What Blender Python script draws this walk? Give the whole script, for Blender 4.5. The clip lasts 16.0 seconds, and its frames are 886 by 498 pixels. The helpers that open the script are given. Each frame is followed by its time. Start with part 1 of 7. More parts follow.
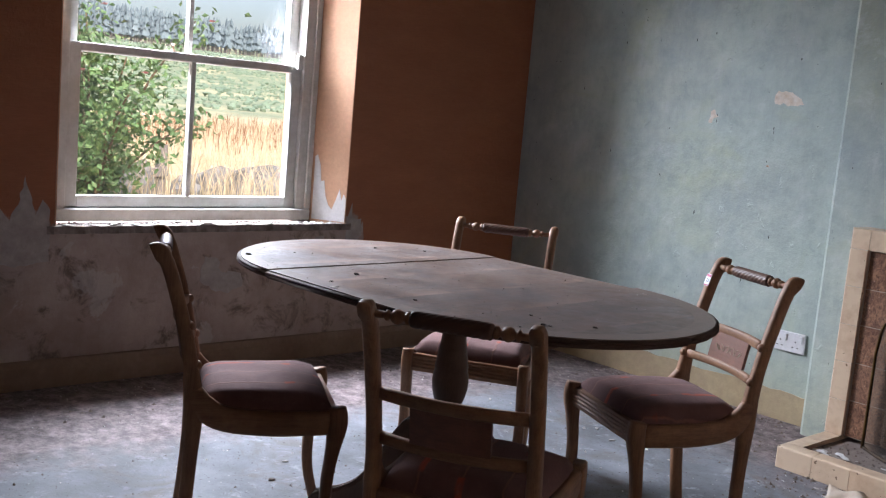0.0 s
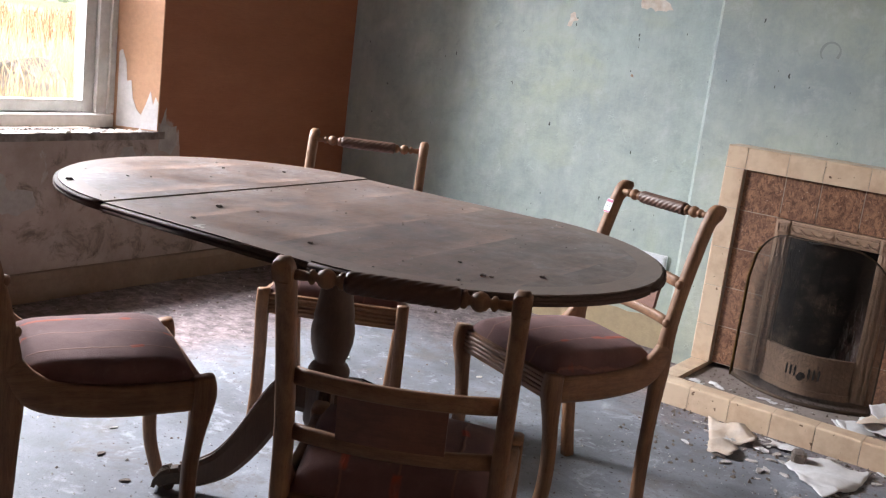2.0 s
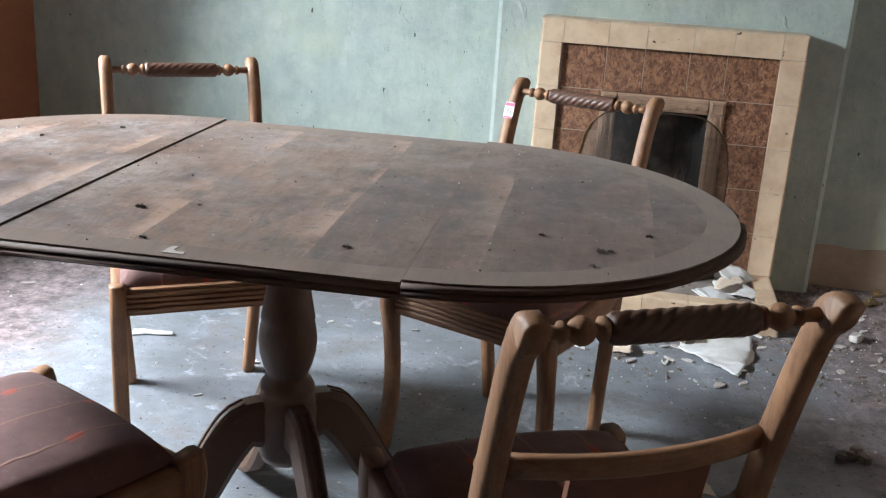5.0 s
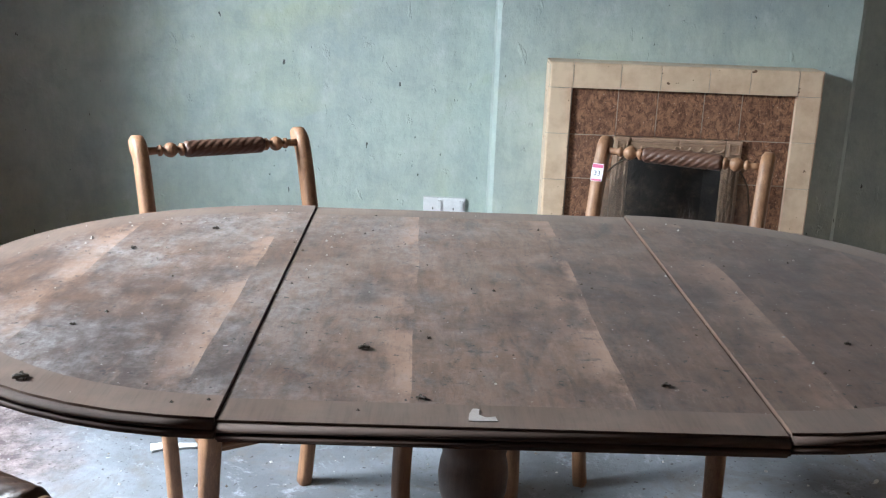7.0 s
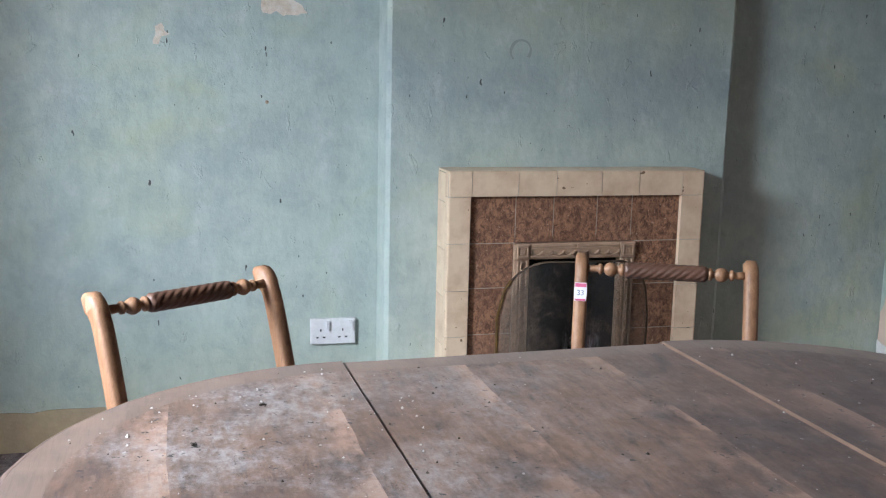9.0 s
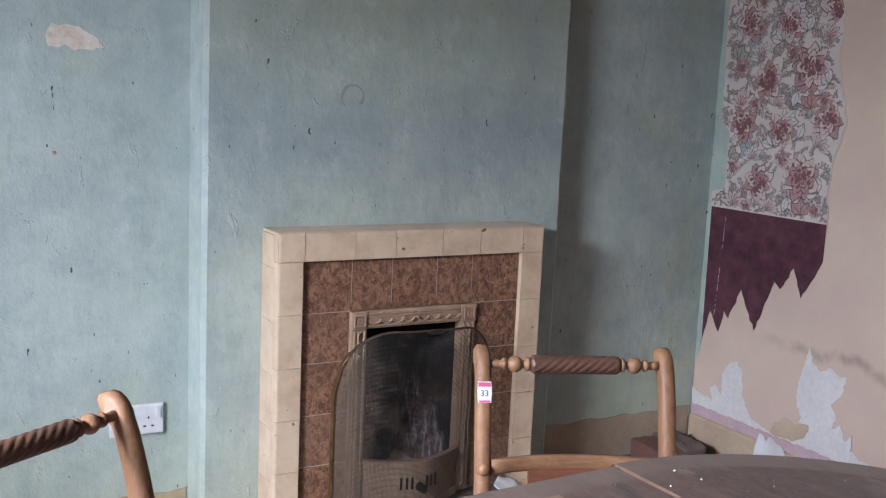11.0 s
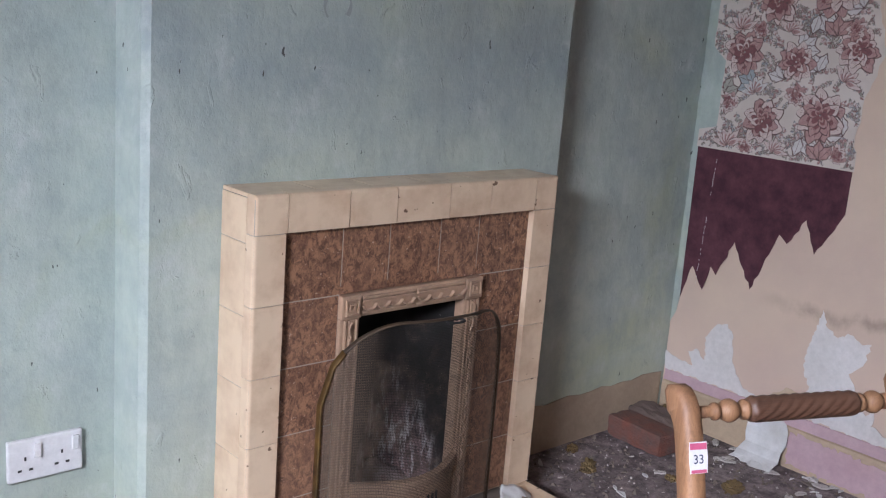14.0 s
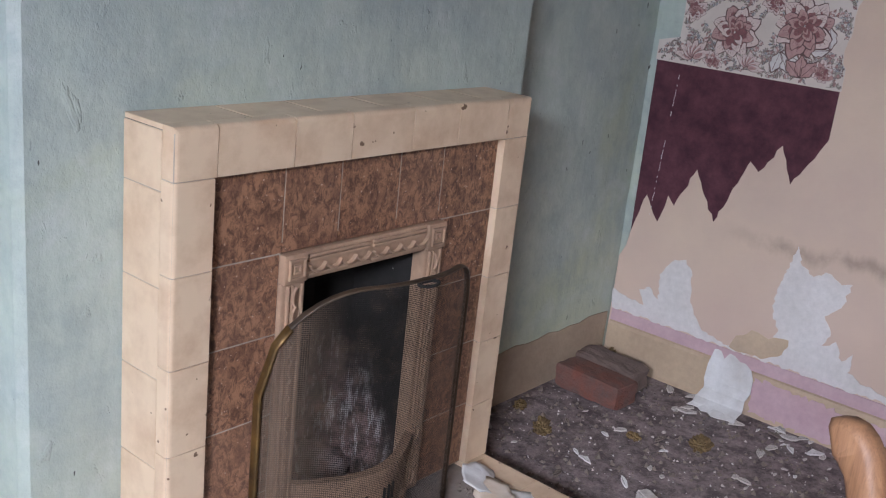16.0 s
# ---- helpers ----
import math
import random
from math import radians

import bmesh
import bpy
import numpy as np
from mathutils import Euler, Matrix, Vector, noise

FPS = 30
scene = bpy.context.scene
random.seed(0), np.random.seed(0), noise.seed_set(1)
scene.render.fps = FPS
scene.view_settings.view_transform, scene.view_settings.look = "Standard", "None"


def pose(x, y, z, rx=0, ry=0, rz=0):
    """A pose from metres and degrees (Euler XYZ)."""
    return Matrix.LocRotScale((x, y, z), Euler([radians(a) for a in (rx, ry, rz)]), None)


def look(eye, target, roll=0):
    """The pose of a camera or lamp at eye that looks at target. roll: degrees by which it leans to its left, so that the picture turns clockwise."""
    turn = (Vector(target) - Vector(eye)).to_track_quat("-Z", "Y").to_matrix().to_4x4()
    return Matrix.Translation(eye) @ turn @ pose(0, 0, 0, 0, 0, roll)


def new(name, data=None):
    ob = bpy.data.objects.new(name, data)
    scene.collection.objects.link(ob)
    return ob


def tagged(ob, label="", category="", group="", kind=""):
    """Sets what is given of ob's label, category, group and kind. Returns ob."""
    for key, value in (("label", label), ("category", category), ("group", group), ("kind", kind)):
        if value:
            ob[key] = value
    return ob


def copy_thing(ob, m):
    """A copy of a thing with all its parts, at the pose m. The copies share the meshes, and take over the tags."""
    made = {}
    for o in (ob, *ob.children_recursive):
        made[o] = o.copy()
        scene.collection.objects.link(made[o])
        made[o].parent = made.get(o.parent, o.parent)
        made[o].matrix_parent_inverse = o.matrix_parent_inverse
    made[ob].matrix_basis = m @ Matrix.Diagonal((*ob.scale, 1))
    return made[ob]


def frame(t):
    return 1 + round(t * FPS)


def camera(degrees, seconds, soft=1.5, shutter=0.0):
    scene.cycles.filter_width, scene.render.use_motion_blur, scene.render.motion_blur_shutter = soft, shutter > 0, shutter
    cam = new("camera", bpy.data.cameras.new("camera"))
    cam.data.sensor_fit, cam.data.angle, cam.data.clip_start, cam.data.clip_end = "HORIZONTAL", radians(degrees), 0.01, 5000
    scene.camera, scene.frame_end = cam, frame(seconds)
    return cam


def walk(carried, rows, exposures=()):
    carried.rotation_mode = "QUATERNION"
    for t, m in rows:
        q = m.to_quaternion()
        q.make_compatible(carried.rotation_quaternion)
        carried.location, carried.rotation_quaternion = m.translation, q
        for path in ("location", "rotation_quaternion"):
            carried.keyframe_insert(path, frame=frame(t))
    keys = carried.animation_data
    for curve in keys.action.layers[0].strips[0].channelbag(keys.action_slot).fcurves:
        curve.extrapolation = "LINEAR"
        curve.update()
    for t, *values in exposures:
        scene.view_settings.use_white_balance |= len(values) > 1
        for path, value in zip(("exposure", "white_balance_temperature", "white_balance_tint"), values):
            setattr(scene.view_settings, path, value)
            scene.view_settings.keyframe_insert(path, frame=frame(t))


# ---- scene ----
cam = camera(47.7, 16.0, 1.2)
PATH = [
    (0, (2.21, -4.003, 1.201), (0.739, -2.675, 0.932), 5.0),
    (0.5, (2.084, -3.965, 1.185), (0.714, -2.545, 0.862), 5.7),
    (1, (1.951, -3.954, 1.184), (0.683, -2.449, 0.829), 6.3),
    (1.5, (1.823, -3.923, 1.169), (0.628, -2.365, 0.791), 6.8),
    (2, (1.652, -3.843, 1.165), (0.549, -2.227, 0.748), 7.1),
    (2.5, (1.503, -3.804, 1.164), (0.543, -2.11, 0.711), 7.0),
    (3, (1.301, -3.788, 1.159), (0.552, -2.011, 0.628), 5.5),
    (3.5, (1.165, -3.78, 1.15), (0.534, -1.975, 0.562), 4.7),
    (4, (1.025, -3.727, 1.156), (0.452, -1.908, 0.553), 4.2),
    (6.5, (0.28, -3.564, 1.163), (0.238, -1.655, 0.569), 2.7),
    (7, (0.133, -3.448, 1.175), (0.1, -1.523, 0.632), 2.2),
    (7.5, (0.013, -3.376, 1.177), (0.114, -1.436, 0.701), 1.4),
    (8, (-0.166, -3.348, 1.205), (0.095, -1.41, 0.785), 0.4),
    (8.5, (-0.285, -3.312, 1.199), (0.049, -1.38, 0.805), 0.2),
    (9, (-0.362, -3.195, 1.208), (0.119, -1.287, 0.853), 1.3),
    (9.5, (-0.417, -3.055, 1.259), (0.25, -1.195, 0.953), 2.1),
    (10, (-0.456, -2.999, 1.276), (0.386, -1.205, 1.004), 2.4),
    (11.25, (-0.53, -2.69, 1.285), (0.46, -0.97, 0.97), 2.6),
    (12.5, (-0.524, -2.393, 1.262), (0.582, -0.764, 0.912), 2.7),
    (13, (-0.603, -2.209, 1.267), (0.607, -0.665, 0.879), 3.5),
    (13.5, (-0.64, -2.07, 1.258), (0.629, -0.583, 0.835), 4.1),
    (14, (-0.604, -1.888, 1.253), (0.708, -0.444, 0.81), 4.5),
    (14.5, (-0.563, -1.742, 1.235), (0.784, -0.339, 0.77), 4.7),
    (15, (-0.553, -1.596, 1.229), (0.867, -0.286, 0.711), 5.5),
    (15.5, (-0.511, -1.494, 1.228), (0.956, -0.253, 0.674), 6.2),
    (16, (-0.434, -1.418, 1.199), (1.052, -0.22, 0.601), 6.3),
]
walk(cam, [(t, look(eye, target, roll)) for t, eye, target, roll in PATH], [(0.0, 0.85, 6300, 16), (1.5, 1.2, 6850, 17), (4.0, 1.58, 6650, 9), (7.0, 1.37, 6200, 5), (9.0, 1.17, 6150, 9), (12.5, 1.15, 6250, 18), (16.0, 1.08, 6350, 18)])

# ---- light ----
world = bpy.data.worlds.new("overcast_sky")
scene.world = world
world.use_nodes = True
sky = world.node_tree.nodes.new("ShaderNodeTexSky")
sky.sky_type = "NISHITA"
sky.sun_disc = False
sky.sun_elevation = radians(48)
sky.sun_rotation = radians(100)
sky.dust_density = 4.0
sky.air_density = 1.0
sky_back = world.node_tree.nodes["Background"]
world.node_tree.links.new(sky.outputs[0], sky_back.inputs[0])
sky_back.inputs[1].default_value = 0.15

sun_data = bpy.data.lights.new("sun", "SUN")
sun_data.energy = 4.2
sun_data.angle = radians(10)
sun_data.color = (1.0, 0.96, 0.9)
sun = new("sun", sun_data)
sun.matrix_world = look((20, -6, 24), (0, 0, 0))

day = bpy.data.lights.new("window_daylight", "AREA")
day.shape = "RECTANGLE"
day.size, day.size_y = 1.4, 1.45
day.energy = 500
day.color = (0.84, 0.91, 1.0)
day_lamp = new("window_daylight", day)
day_lamp.matrix_world = look((-2.4, -2.0, 2.47), (0.4, -1.4, 1.0))


# ---- materials ----
class Nodes:
    """A small builder for node materials."""

    def __init__(self, name):
        self.mat = bpy.data.materials.new(name)
        self.mat.use_nodes = True
        self.t = self.mat.node_tree
        self.bsdf = self.t.nodes["Principled BSDF"]
        self.out = self.t.nodes["Material Output"]

    def n(self, kind, **kw):
        node = self.t.nodes.new(kind)
        for k, v in kw.items():
            node.inputs[k].default_value = v
        return node

    def link(self, a, b):
        self.t.links.new(a, b)

    def coord(self, which="Object"):
        if which == "World":
            return self.n("ShaderNodeNewGeometry").outputs["Position"]
        return self.n("ShaderNodeTexCoord").outputs[which]

    def noise(self, vec, scale, detail=6.0, rough=0.6, distort=0.0):
        nd = self.n("ShaderNodeTexNoise", Scale=scale, Detail=detail, Roughness=rough, Distortion=distort)
        self.link(vec, nd.inputs["Vector"])
        return nd.outputs["Fac"]

    def stretch(self, vec, x, y, z, rz=0.0):
        m = self.n("ShaderNodeMapping")
        m.inputs["Scale"].default_value = (x, y, z)
        m.inputs["Rotation"].default_value = (0, 0, rz)
        self.link(vec, m.inputs["Vector"])
        return m.outputs[0]

    def ramp(self, fac, lo, hi):
        r = self.n("ShaderNodeMapRange")
        r.inputs["From Min"].default_value, r.inputs["From Max"].default_value = lo, hi
        self.link(fac, r.inputs["Value"])
        return r.outputs[0]

    def math(self, op, a, b=None, c=None):
        m = self.n("ShaderNodeMath")
        m.operation = op
        for i, v in enumerate((a, b, c)):
            if v is None:
                continue
            if isinstance(v, (int, float)):
                m.inputs[i].default_value = v
            else:
                self.link(v, m.inputs[i])
        return m.outputs[0]

    def mix(self, fac, a, b, mode="MIX"):
        m = self.n("ShaderNodeMix")
        m.data_type = "RGBA"
        m.blend_type = mode
        for i, v in ((0, fac), (6, a), (7, b)):
            if isinstance(v, tuple):
                m.inputs[i].default_value = (*v, 1)
            elif isinstance(v, (int, float)):
                m.inputs[i].default_value = v
            else:
                self.link(v, m.inputs[i])
        return m.outputs[2]

    def xyz(self, vec):
        s = self.n("ShaderNodeSeparateXYZ")
        self.link(vec, s.inputs[0])
        return s.outputs

    def bump(self, height, strength=0.3, distance=0.01):
        b = self.n("ShaderNodeBump")
        b.inputs["Strength"].default_value = strength
        b.inputs["Distance"].default_value = distance
        self.link(height, b.inputs["Height"])
        self.link(b.outputs[0], self.bsdf.inputs["Normal"])

    def color(self, c):
        if isinstance(c, tuple):
            self.bsdf.inputs["Base Color"].default_value = (*c, 1)
        else:
            self.link(c, self.bsdf.inputs["Base Color"])

    def rough(self, r):
        if isinstance(r, (int, float)):
            self.bsdf.inputs["Roughness"].default_value = r
        else:
            self.link(r, self.bsdf.inputs["Roughness"])


def mottled(name, a, b, scale=6.0, rough=0.7, grain=80.0, bump=0.2, dist=0.004, spread=(0.35, 0.65), metal=0.0, which="Object", spec=0.5):
    """Two colours mixed by coarse stains and fine grain."""
    m = Nodes(name)
    v = m.coord(which)
    big = m.ramp(m.noise(v, scale, 8, 0.65), *spread)
    fine = m.noise(v, grain, 4, 0.7)
    c = m.mix(big, a, b)
    c = m.mix(m.ramp(fine, 0.3, 0.7), c, m.mix(0.25, c, (a[0] * 0.4, a[1] * 0.4, a[2] * 0.4)))
    m.color(c)
    m.rough(rough)
    m.bsdf.inputs["Metallic"].default_value = metal
    m.bsdf.inputs["Specular IOR Level"].default_value = spec
    m.bump(fine, bump, dist)
    return m.mat


def wood(name, a, b, along="x", rough=0.55, dust=0.0, ring=9.0):
    """Wood with grain along one axis, and grey dust on it."""
    m = Nodes(name)
    v = m.coord("Object")
    s = {"x": (1, 14, 14), "y": (14, 1, 14), "z": (14, 14, 1)}[along]
    info = m.n("ShaderNodeObjectInfo")
    off = m.n("ShaderNodeVectorMath")
    off.operation = "ADD"
    m.link(v, off.inputs[0])
    comb = m.n("ShaderNodeCombineXYZ")
    m.link(m.math("MULTIPLY", info.outputs["Random"], 3.0), comb.inputs[0])
    m.link(comb.outputs[0], off.inputs[1])
    g = m.stretch(off.outputs[0], *s)
    grain = m.noise(g, ring, 8, 0.65, 0.6)
    streak = m.noise(g, ring * 5, 3, 0.6)
    c = m.mix(m.ramp(grain, 0.18, 0.85), a, b)
    c = m.mix(m.math("MULTIPLY", m.ramp(streak, 0.5, 0.75), 0.45), c, (a[0] * 0.5, a[1] * 0.5, a[2] * 0.5))
    worn = m.noise(off.outputs[0], 9, 6, 0.7)
    c = m.mix(m.math("MULTIPLY", m.ramp(worn, 0.5, 0.72), 0.5), c, (b[0] * 1.35, b[1] * 1.35, b[2] * 1.3))
    if dust:
        up = m.n("ShaderNodeNewGeometry")
        nz = m.xyz(up.outputs["Normal"])[2]
        d = m.math("MULTIPLY", m.ramp(nz, 0.2, 1.0), m.ramp(m.noise(v, 14, 5, 0.6), 0.25, 0.8))
        c = m.mix(m.math("MULTIPLY", d, dust), c, (0.30, 0.27, 0.245))
    m.color(c)
    m.rough(rough)
    m.bump(streak, 0.15, 0.002)
    return m.mat


def green_paint():
    m = Nodes("old_green_wall_paint")
    v = m.coord("World")
    x, y, z = m.xyz(v)
    c = m.mix(m.ramp(m.noise(v, 1.1, 8, 0.62), 0.35, 0.68), (0.40, 0.482, 0.448), (0.46, 0.512, 0.44))
    c = m.mix(m.math("MULTIPLY", m.ramp(m.noise(v, 2.3, 8, 0.72), 0.46, 0.68), 0.8), c, (0.29, 0.35, 0.365))
    # damp yellow-green blooms
    damp = m.math("MULTIPLY", m.ramp(m.noise(v, 1.7, 5, 0.6, 0.8), 0.54, 0.70), 0.55)
    c = m.mix(damp, c, (0.40, 0.44, 0.26))
    low = m.math("MULTIPLY", m.ramp(m.math("ADD", z, m.math("MULTIPLY", m.noise(v, 5, 5, 0.6), -0.55)), 0.2, -0.12), 0.6)
    c = m.mix(m.math("MULTIPLY", low, 0.7), c, (0.46, 0.49, 0.35))
    high = m.math("MULTIPLY", m.ramp(m.math("ADD", z, m.math("MULTIPLY", m.noise(v, 2.4, 6, 0.65), 0.7)), 1.55, 1.95), m.ramp(y, -0.10, -0.115))
    c = m.mix(m.math("MULTIPLY", high, 0.6), c, (0.27, 0.285, 0.20))
    # smoky bloom on the breast above the mantel
    soot = m.math("SUBTRACT", 1.0, m.ramp(m.math("ABSOLUTE", m.math("SUBTRACT", m.math("ADD", z, m.math("MULTIPLY", m.noise(v, 3, 5, 0.6), 0.22)), 1.27)), 0.03, 0.17))
    soot = m.math("MULTIPLY", soot, m.math("MULTIPLY", m.ramp(y, -0.10, -0.115), m.ramp(m.noise(v, 4, 6, 0.65), 0.3, 0.6)))
    c = m.mix(m.math("MULTIPLY", soot, 0.55), c, (0.20, 0.255, 0.285))
    # cloudy smears, brush grain, drips and small pits
    cloud = m.noise(v, 7.5, 8, 0.74, 0.3)
    c = m.mix(m.math("MULTIPLY", m.ramp(cloud, 0.50, 0.66), 0.62), c, (0.285, 0.338, 0.325))
    c = m.mix(m.math("MULTIPLY", m.ramp(cloud, 0.46, 0.32), 0.55), c, (0.52, 0.57, 0.55))
    streak = m.noise(m.stretch(v, 9, 9, 2.5), 3.0, 8, 0.75)
    c = m.mix(m.math("MULTIPLY", m.ramp(streak, 0.45, 0.72), 0.3), c, (0.24, 0.285, 0.285))
    drip = m.ramp(m.noise(m.stretch(v, 34, 34, 9), 2.0, 3, 0.55), 0.75, 0.78)
    c = m.mix(m.math("MULTIPLY", drip, 0.5), c, (0.18, 0.20, 0.19))
    pit = m.ramp(m.noise(m.stretch(v, 1, 1, 0.4), 62, 2, 0.5), 0.755, 0.77)
    c = m.mix(pit, c, (0.06, 0.065, 0.06))
    m.color(c)
    m.rough(0.6)
    # hand-trowelled relief with lumps, shallow dents and lifted paint blisters
    h = m.math("ADD", m.noise(m.stretch(v, 1, 1, 0.7), 6, 7, 0.68), m.math("MULTIPLY", m.noise(v, 30, 3, 0.5), 0.16))
    blister = m.ramp(m.noise(m.stretch(v, 1, 1, 0.6), 19, 4, 0.6, 0.5), 0.64, 0.70)
    h = m.math("ADD", h, m.math("MULTIPLY", blister, 0.22))
    h = m.math("SUBTRACT", h, m.math("MULTIPLY", pit, 0.3))
    m.bump(h, 0.6, 0.016)
    return m.mat


def brown_over_plaster():
    m = Nodes("brown_paint_torn_off_plaster")
    v = m.coord("World")
    x, y, z = m.xyz(v)
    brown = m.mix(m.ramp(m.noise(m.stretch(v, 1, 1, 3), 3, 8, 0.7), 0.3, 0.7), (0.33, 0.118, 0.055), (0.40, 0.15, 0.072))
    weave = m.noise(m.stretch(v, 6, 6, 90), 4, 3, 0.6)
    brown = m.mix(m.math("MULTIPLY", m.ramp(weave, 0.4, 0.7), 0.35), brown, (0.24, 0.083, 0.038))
    pl = m.mix(m.ramp(m.noise(v, 3.2, 9, 0.7), 0.36, 0.62), (0.33, 0.235, 0.19), (0.46, 0.36, 0.305))
    pl = m.mix(m.ramp(m.noise(v, 7, 6, 0.72, 0.5), 0.54, 0.66), pl, (0.16, 0.115, 0.09))
    pl = m.mix(m.math("MULTIPLY", m.ramp(m.noise(v, 4.3, 6, 0.65, 0.4), 0.60, 0.63), 0.5), pl, (0.52, 0.47, 0.43))
    edge = m.noise(m.stretch(v, 1, 1, 0.45), 9, 7, 0.6)
    side = m.ramp(y, -1.06, -1.02)
    cut = m.math("ADD", m.math("MULTIPLY", side, -0.42), 0.50)
    cut = m.math("ADD", cut, m.math("MULTIPLY", edge, 0.34))
    stripped = m.ramp(m.math("SUBTRACT", z, cut), 0.008, -0.008)
    m.color(m.mix(stripped, brown, pl))
    m.rough(0.75)
    m.bump(m.math("ADD", m.noise(v, 40, 6, 0.7), m.math("MULTIPLY", stripped, -0.8)), 0.5, 0.006)
    return m.mat


def concrete_floor():
    m = Nodes("worn_painted_concrete")
    v = m.coord("World")
    x, y, z = m.xyz(v)
    c = m.mix(m.ramp(m.noise(v, 1.6, 9, 0.68), 0.38, 0.60), (0.135, 0.14, 0.152), (0.25, 0.265, 0.295))
    c = m.mix(m.math("MULTIPLY", m.ramp(m.noise(v, 3.1, 9, 0.74, 0.7), 0.52, 0.63), 0.75), c, (0.165, 0.145, 0.135))
    c = m.mix(m.math("MULTIPLY", m.ramp(m.noise(v, 7.5, 9, 0.78, 0.4), 0.56, 0.64), 0.75), c, (0.36, 0.38, 0.415))
    c = m.mix(m.math("MULTIPLY", m.ramp(m.noise(v, 26, 8, 0.78), 0.54, 0.68), 0.3), c, (0.12, 0.112, 0.11))
    # brown dirt along the walls
    near = m.math("MAXIMUM", m.ramp(y, -0.95, -0.25), m.math("MULTIPLY", m.ramp(x, -0.65, -1.2), 1.3))
    near = m.math("MAXIMUM", near, m.ramp(x, 1.1, 1.7))
    d = m.math("ADD", m.math("MULTIPLY", near, 0.75), m.math("SUBTRACT", m.noise(v, 5, 8, 0.7), 0.62))
    c = m.mix(m.ramp(d, 0.0, 0.42), c, m.mix(m.ramp(m.noise(v, 16, 9, 0.78), 0.42, 0.62), (0.11, 0.086, 0.088), (0.33, 0.27, 0.265)))
    dirty = m.math("MULTIPLY_ADD", m.ramp(d, 0.0, 0.42), 0.85, 0.15)
    c = m.mix(m.math("MULTIPLY", m.math("MULTIPLY", m.ramp(m.noise(v, 42, 9, 0.85), 0.52, 0.62), 0.7), dirty), c, (0.065, 0.054, 0.052))
    c = m.mix(m.math("MULTIPLY", m.math("MULTIPLY", m.ramp(m.noise(v, 33, 9, 0.85), 0.56, 0.66), 0.45), dirty), c, (0.40, 0.385, 0.385))
    c = m.mix(m.ramp(m.noise(v, 75, 3, 0.6), 0.64, 0.69), c, (0.05, 0.042, 0.04))
    c = m.mix(m.ramp(m.noise(v, 58, 3, 0.6), 0.69, 0.73), c, (0.46, 0.45, 0.44))
    m.color(c)
    m.rough(m.ramp(m.noise(v, 3.0, 6, 0.6), -0.3, 1.05))
    m.bsdf.inputs["Specular IOR Level"].default_value = 0.14
    m.bump(m.math("ADD", m.noise(v, 12, 7, 0.7), m.math("MULTIPLY", m.noise(v, 90, 3, 0.7), 0.5)), 0.4, 0.007)
    return m.mat


def east_paint():
    m = Nodes("beige_lining_paper_with_damp")
    v = m.coord("World")
    x, y, z = m.xyz(v)
    c = m.mix(m.ramp(m.noise(v, 2.2, 7, 0.6), 0.35, 0.65), (0.66, 0.515, 0.40), (0.57, 0.435, 0.355))
    c = m.mix(m.math("MULTIPLY", m.ramp(z, 0.45, 0.2), 0.35), c, (0.56, 0.40, 0.36))
    # brown tide line of damp
    wave = m.math("ADD", z, m.math("MULTIPLY", m.noise(m.stretch(v, 1, 1, 0.2), 6, 5, 0.6), -0.16))
    tide = m.math("SUBTRACT", 1.0, m.ramp(m.math("ABSOLUTE", m.math("SUBTRACT", m.math("ADD", wave, m.math("MULTIPLY", y, -0.05)), 0.445)), 0.006, 0.03))
    tide = m.math("MULTIPLY", tide, m.ramp(m.noise(v, 12, 4, 0.6), 0.3, 0.6))
    tide = m.math("MULTIPLY", tide, m.ramp(y, -0.3, -0.5))
    c = m.mix(m.math("MULTIPLY", tide, 0.6), c, (0.26, 0.19, 0.14))
    m.color(c)
    m.rough(0.8)
    m.bump(m.noise(v, 30, 6, 0.6), 0.25, 0.004)
    return m.mat


def floral_paper():
    """Aged off-white wallpaper ground."""
    m = Nodes("floral_wallpaper")
    v = m.coord("World")
    c = m.mix(m.ramp(m.noise(v, 5, 6, 0.6), 0.4, 0.75), (0.62, 0.555, 0.51), (0.51, 0.44, 0.395))
    c = m.mix(m.math("MULTIPLY", m.ramp(m.noise(v, 60, 4, 0.7), 0.55, 0.75), 0.25), c, (0.40, 0.34, 0.31))
    m.color(c)
    m.rough(0.75)
    m.bump(m.noise(v, 60, 4, 0.6), 0.15, 0.002)
    return m.mat


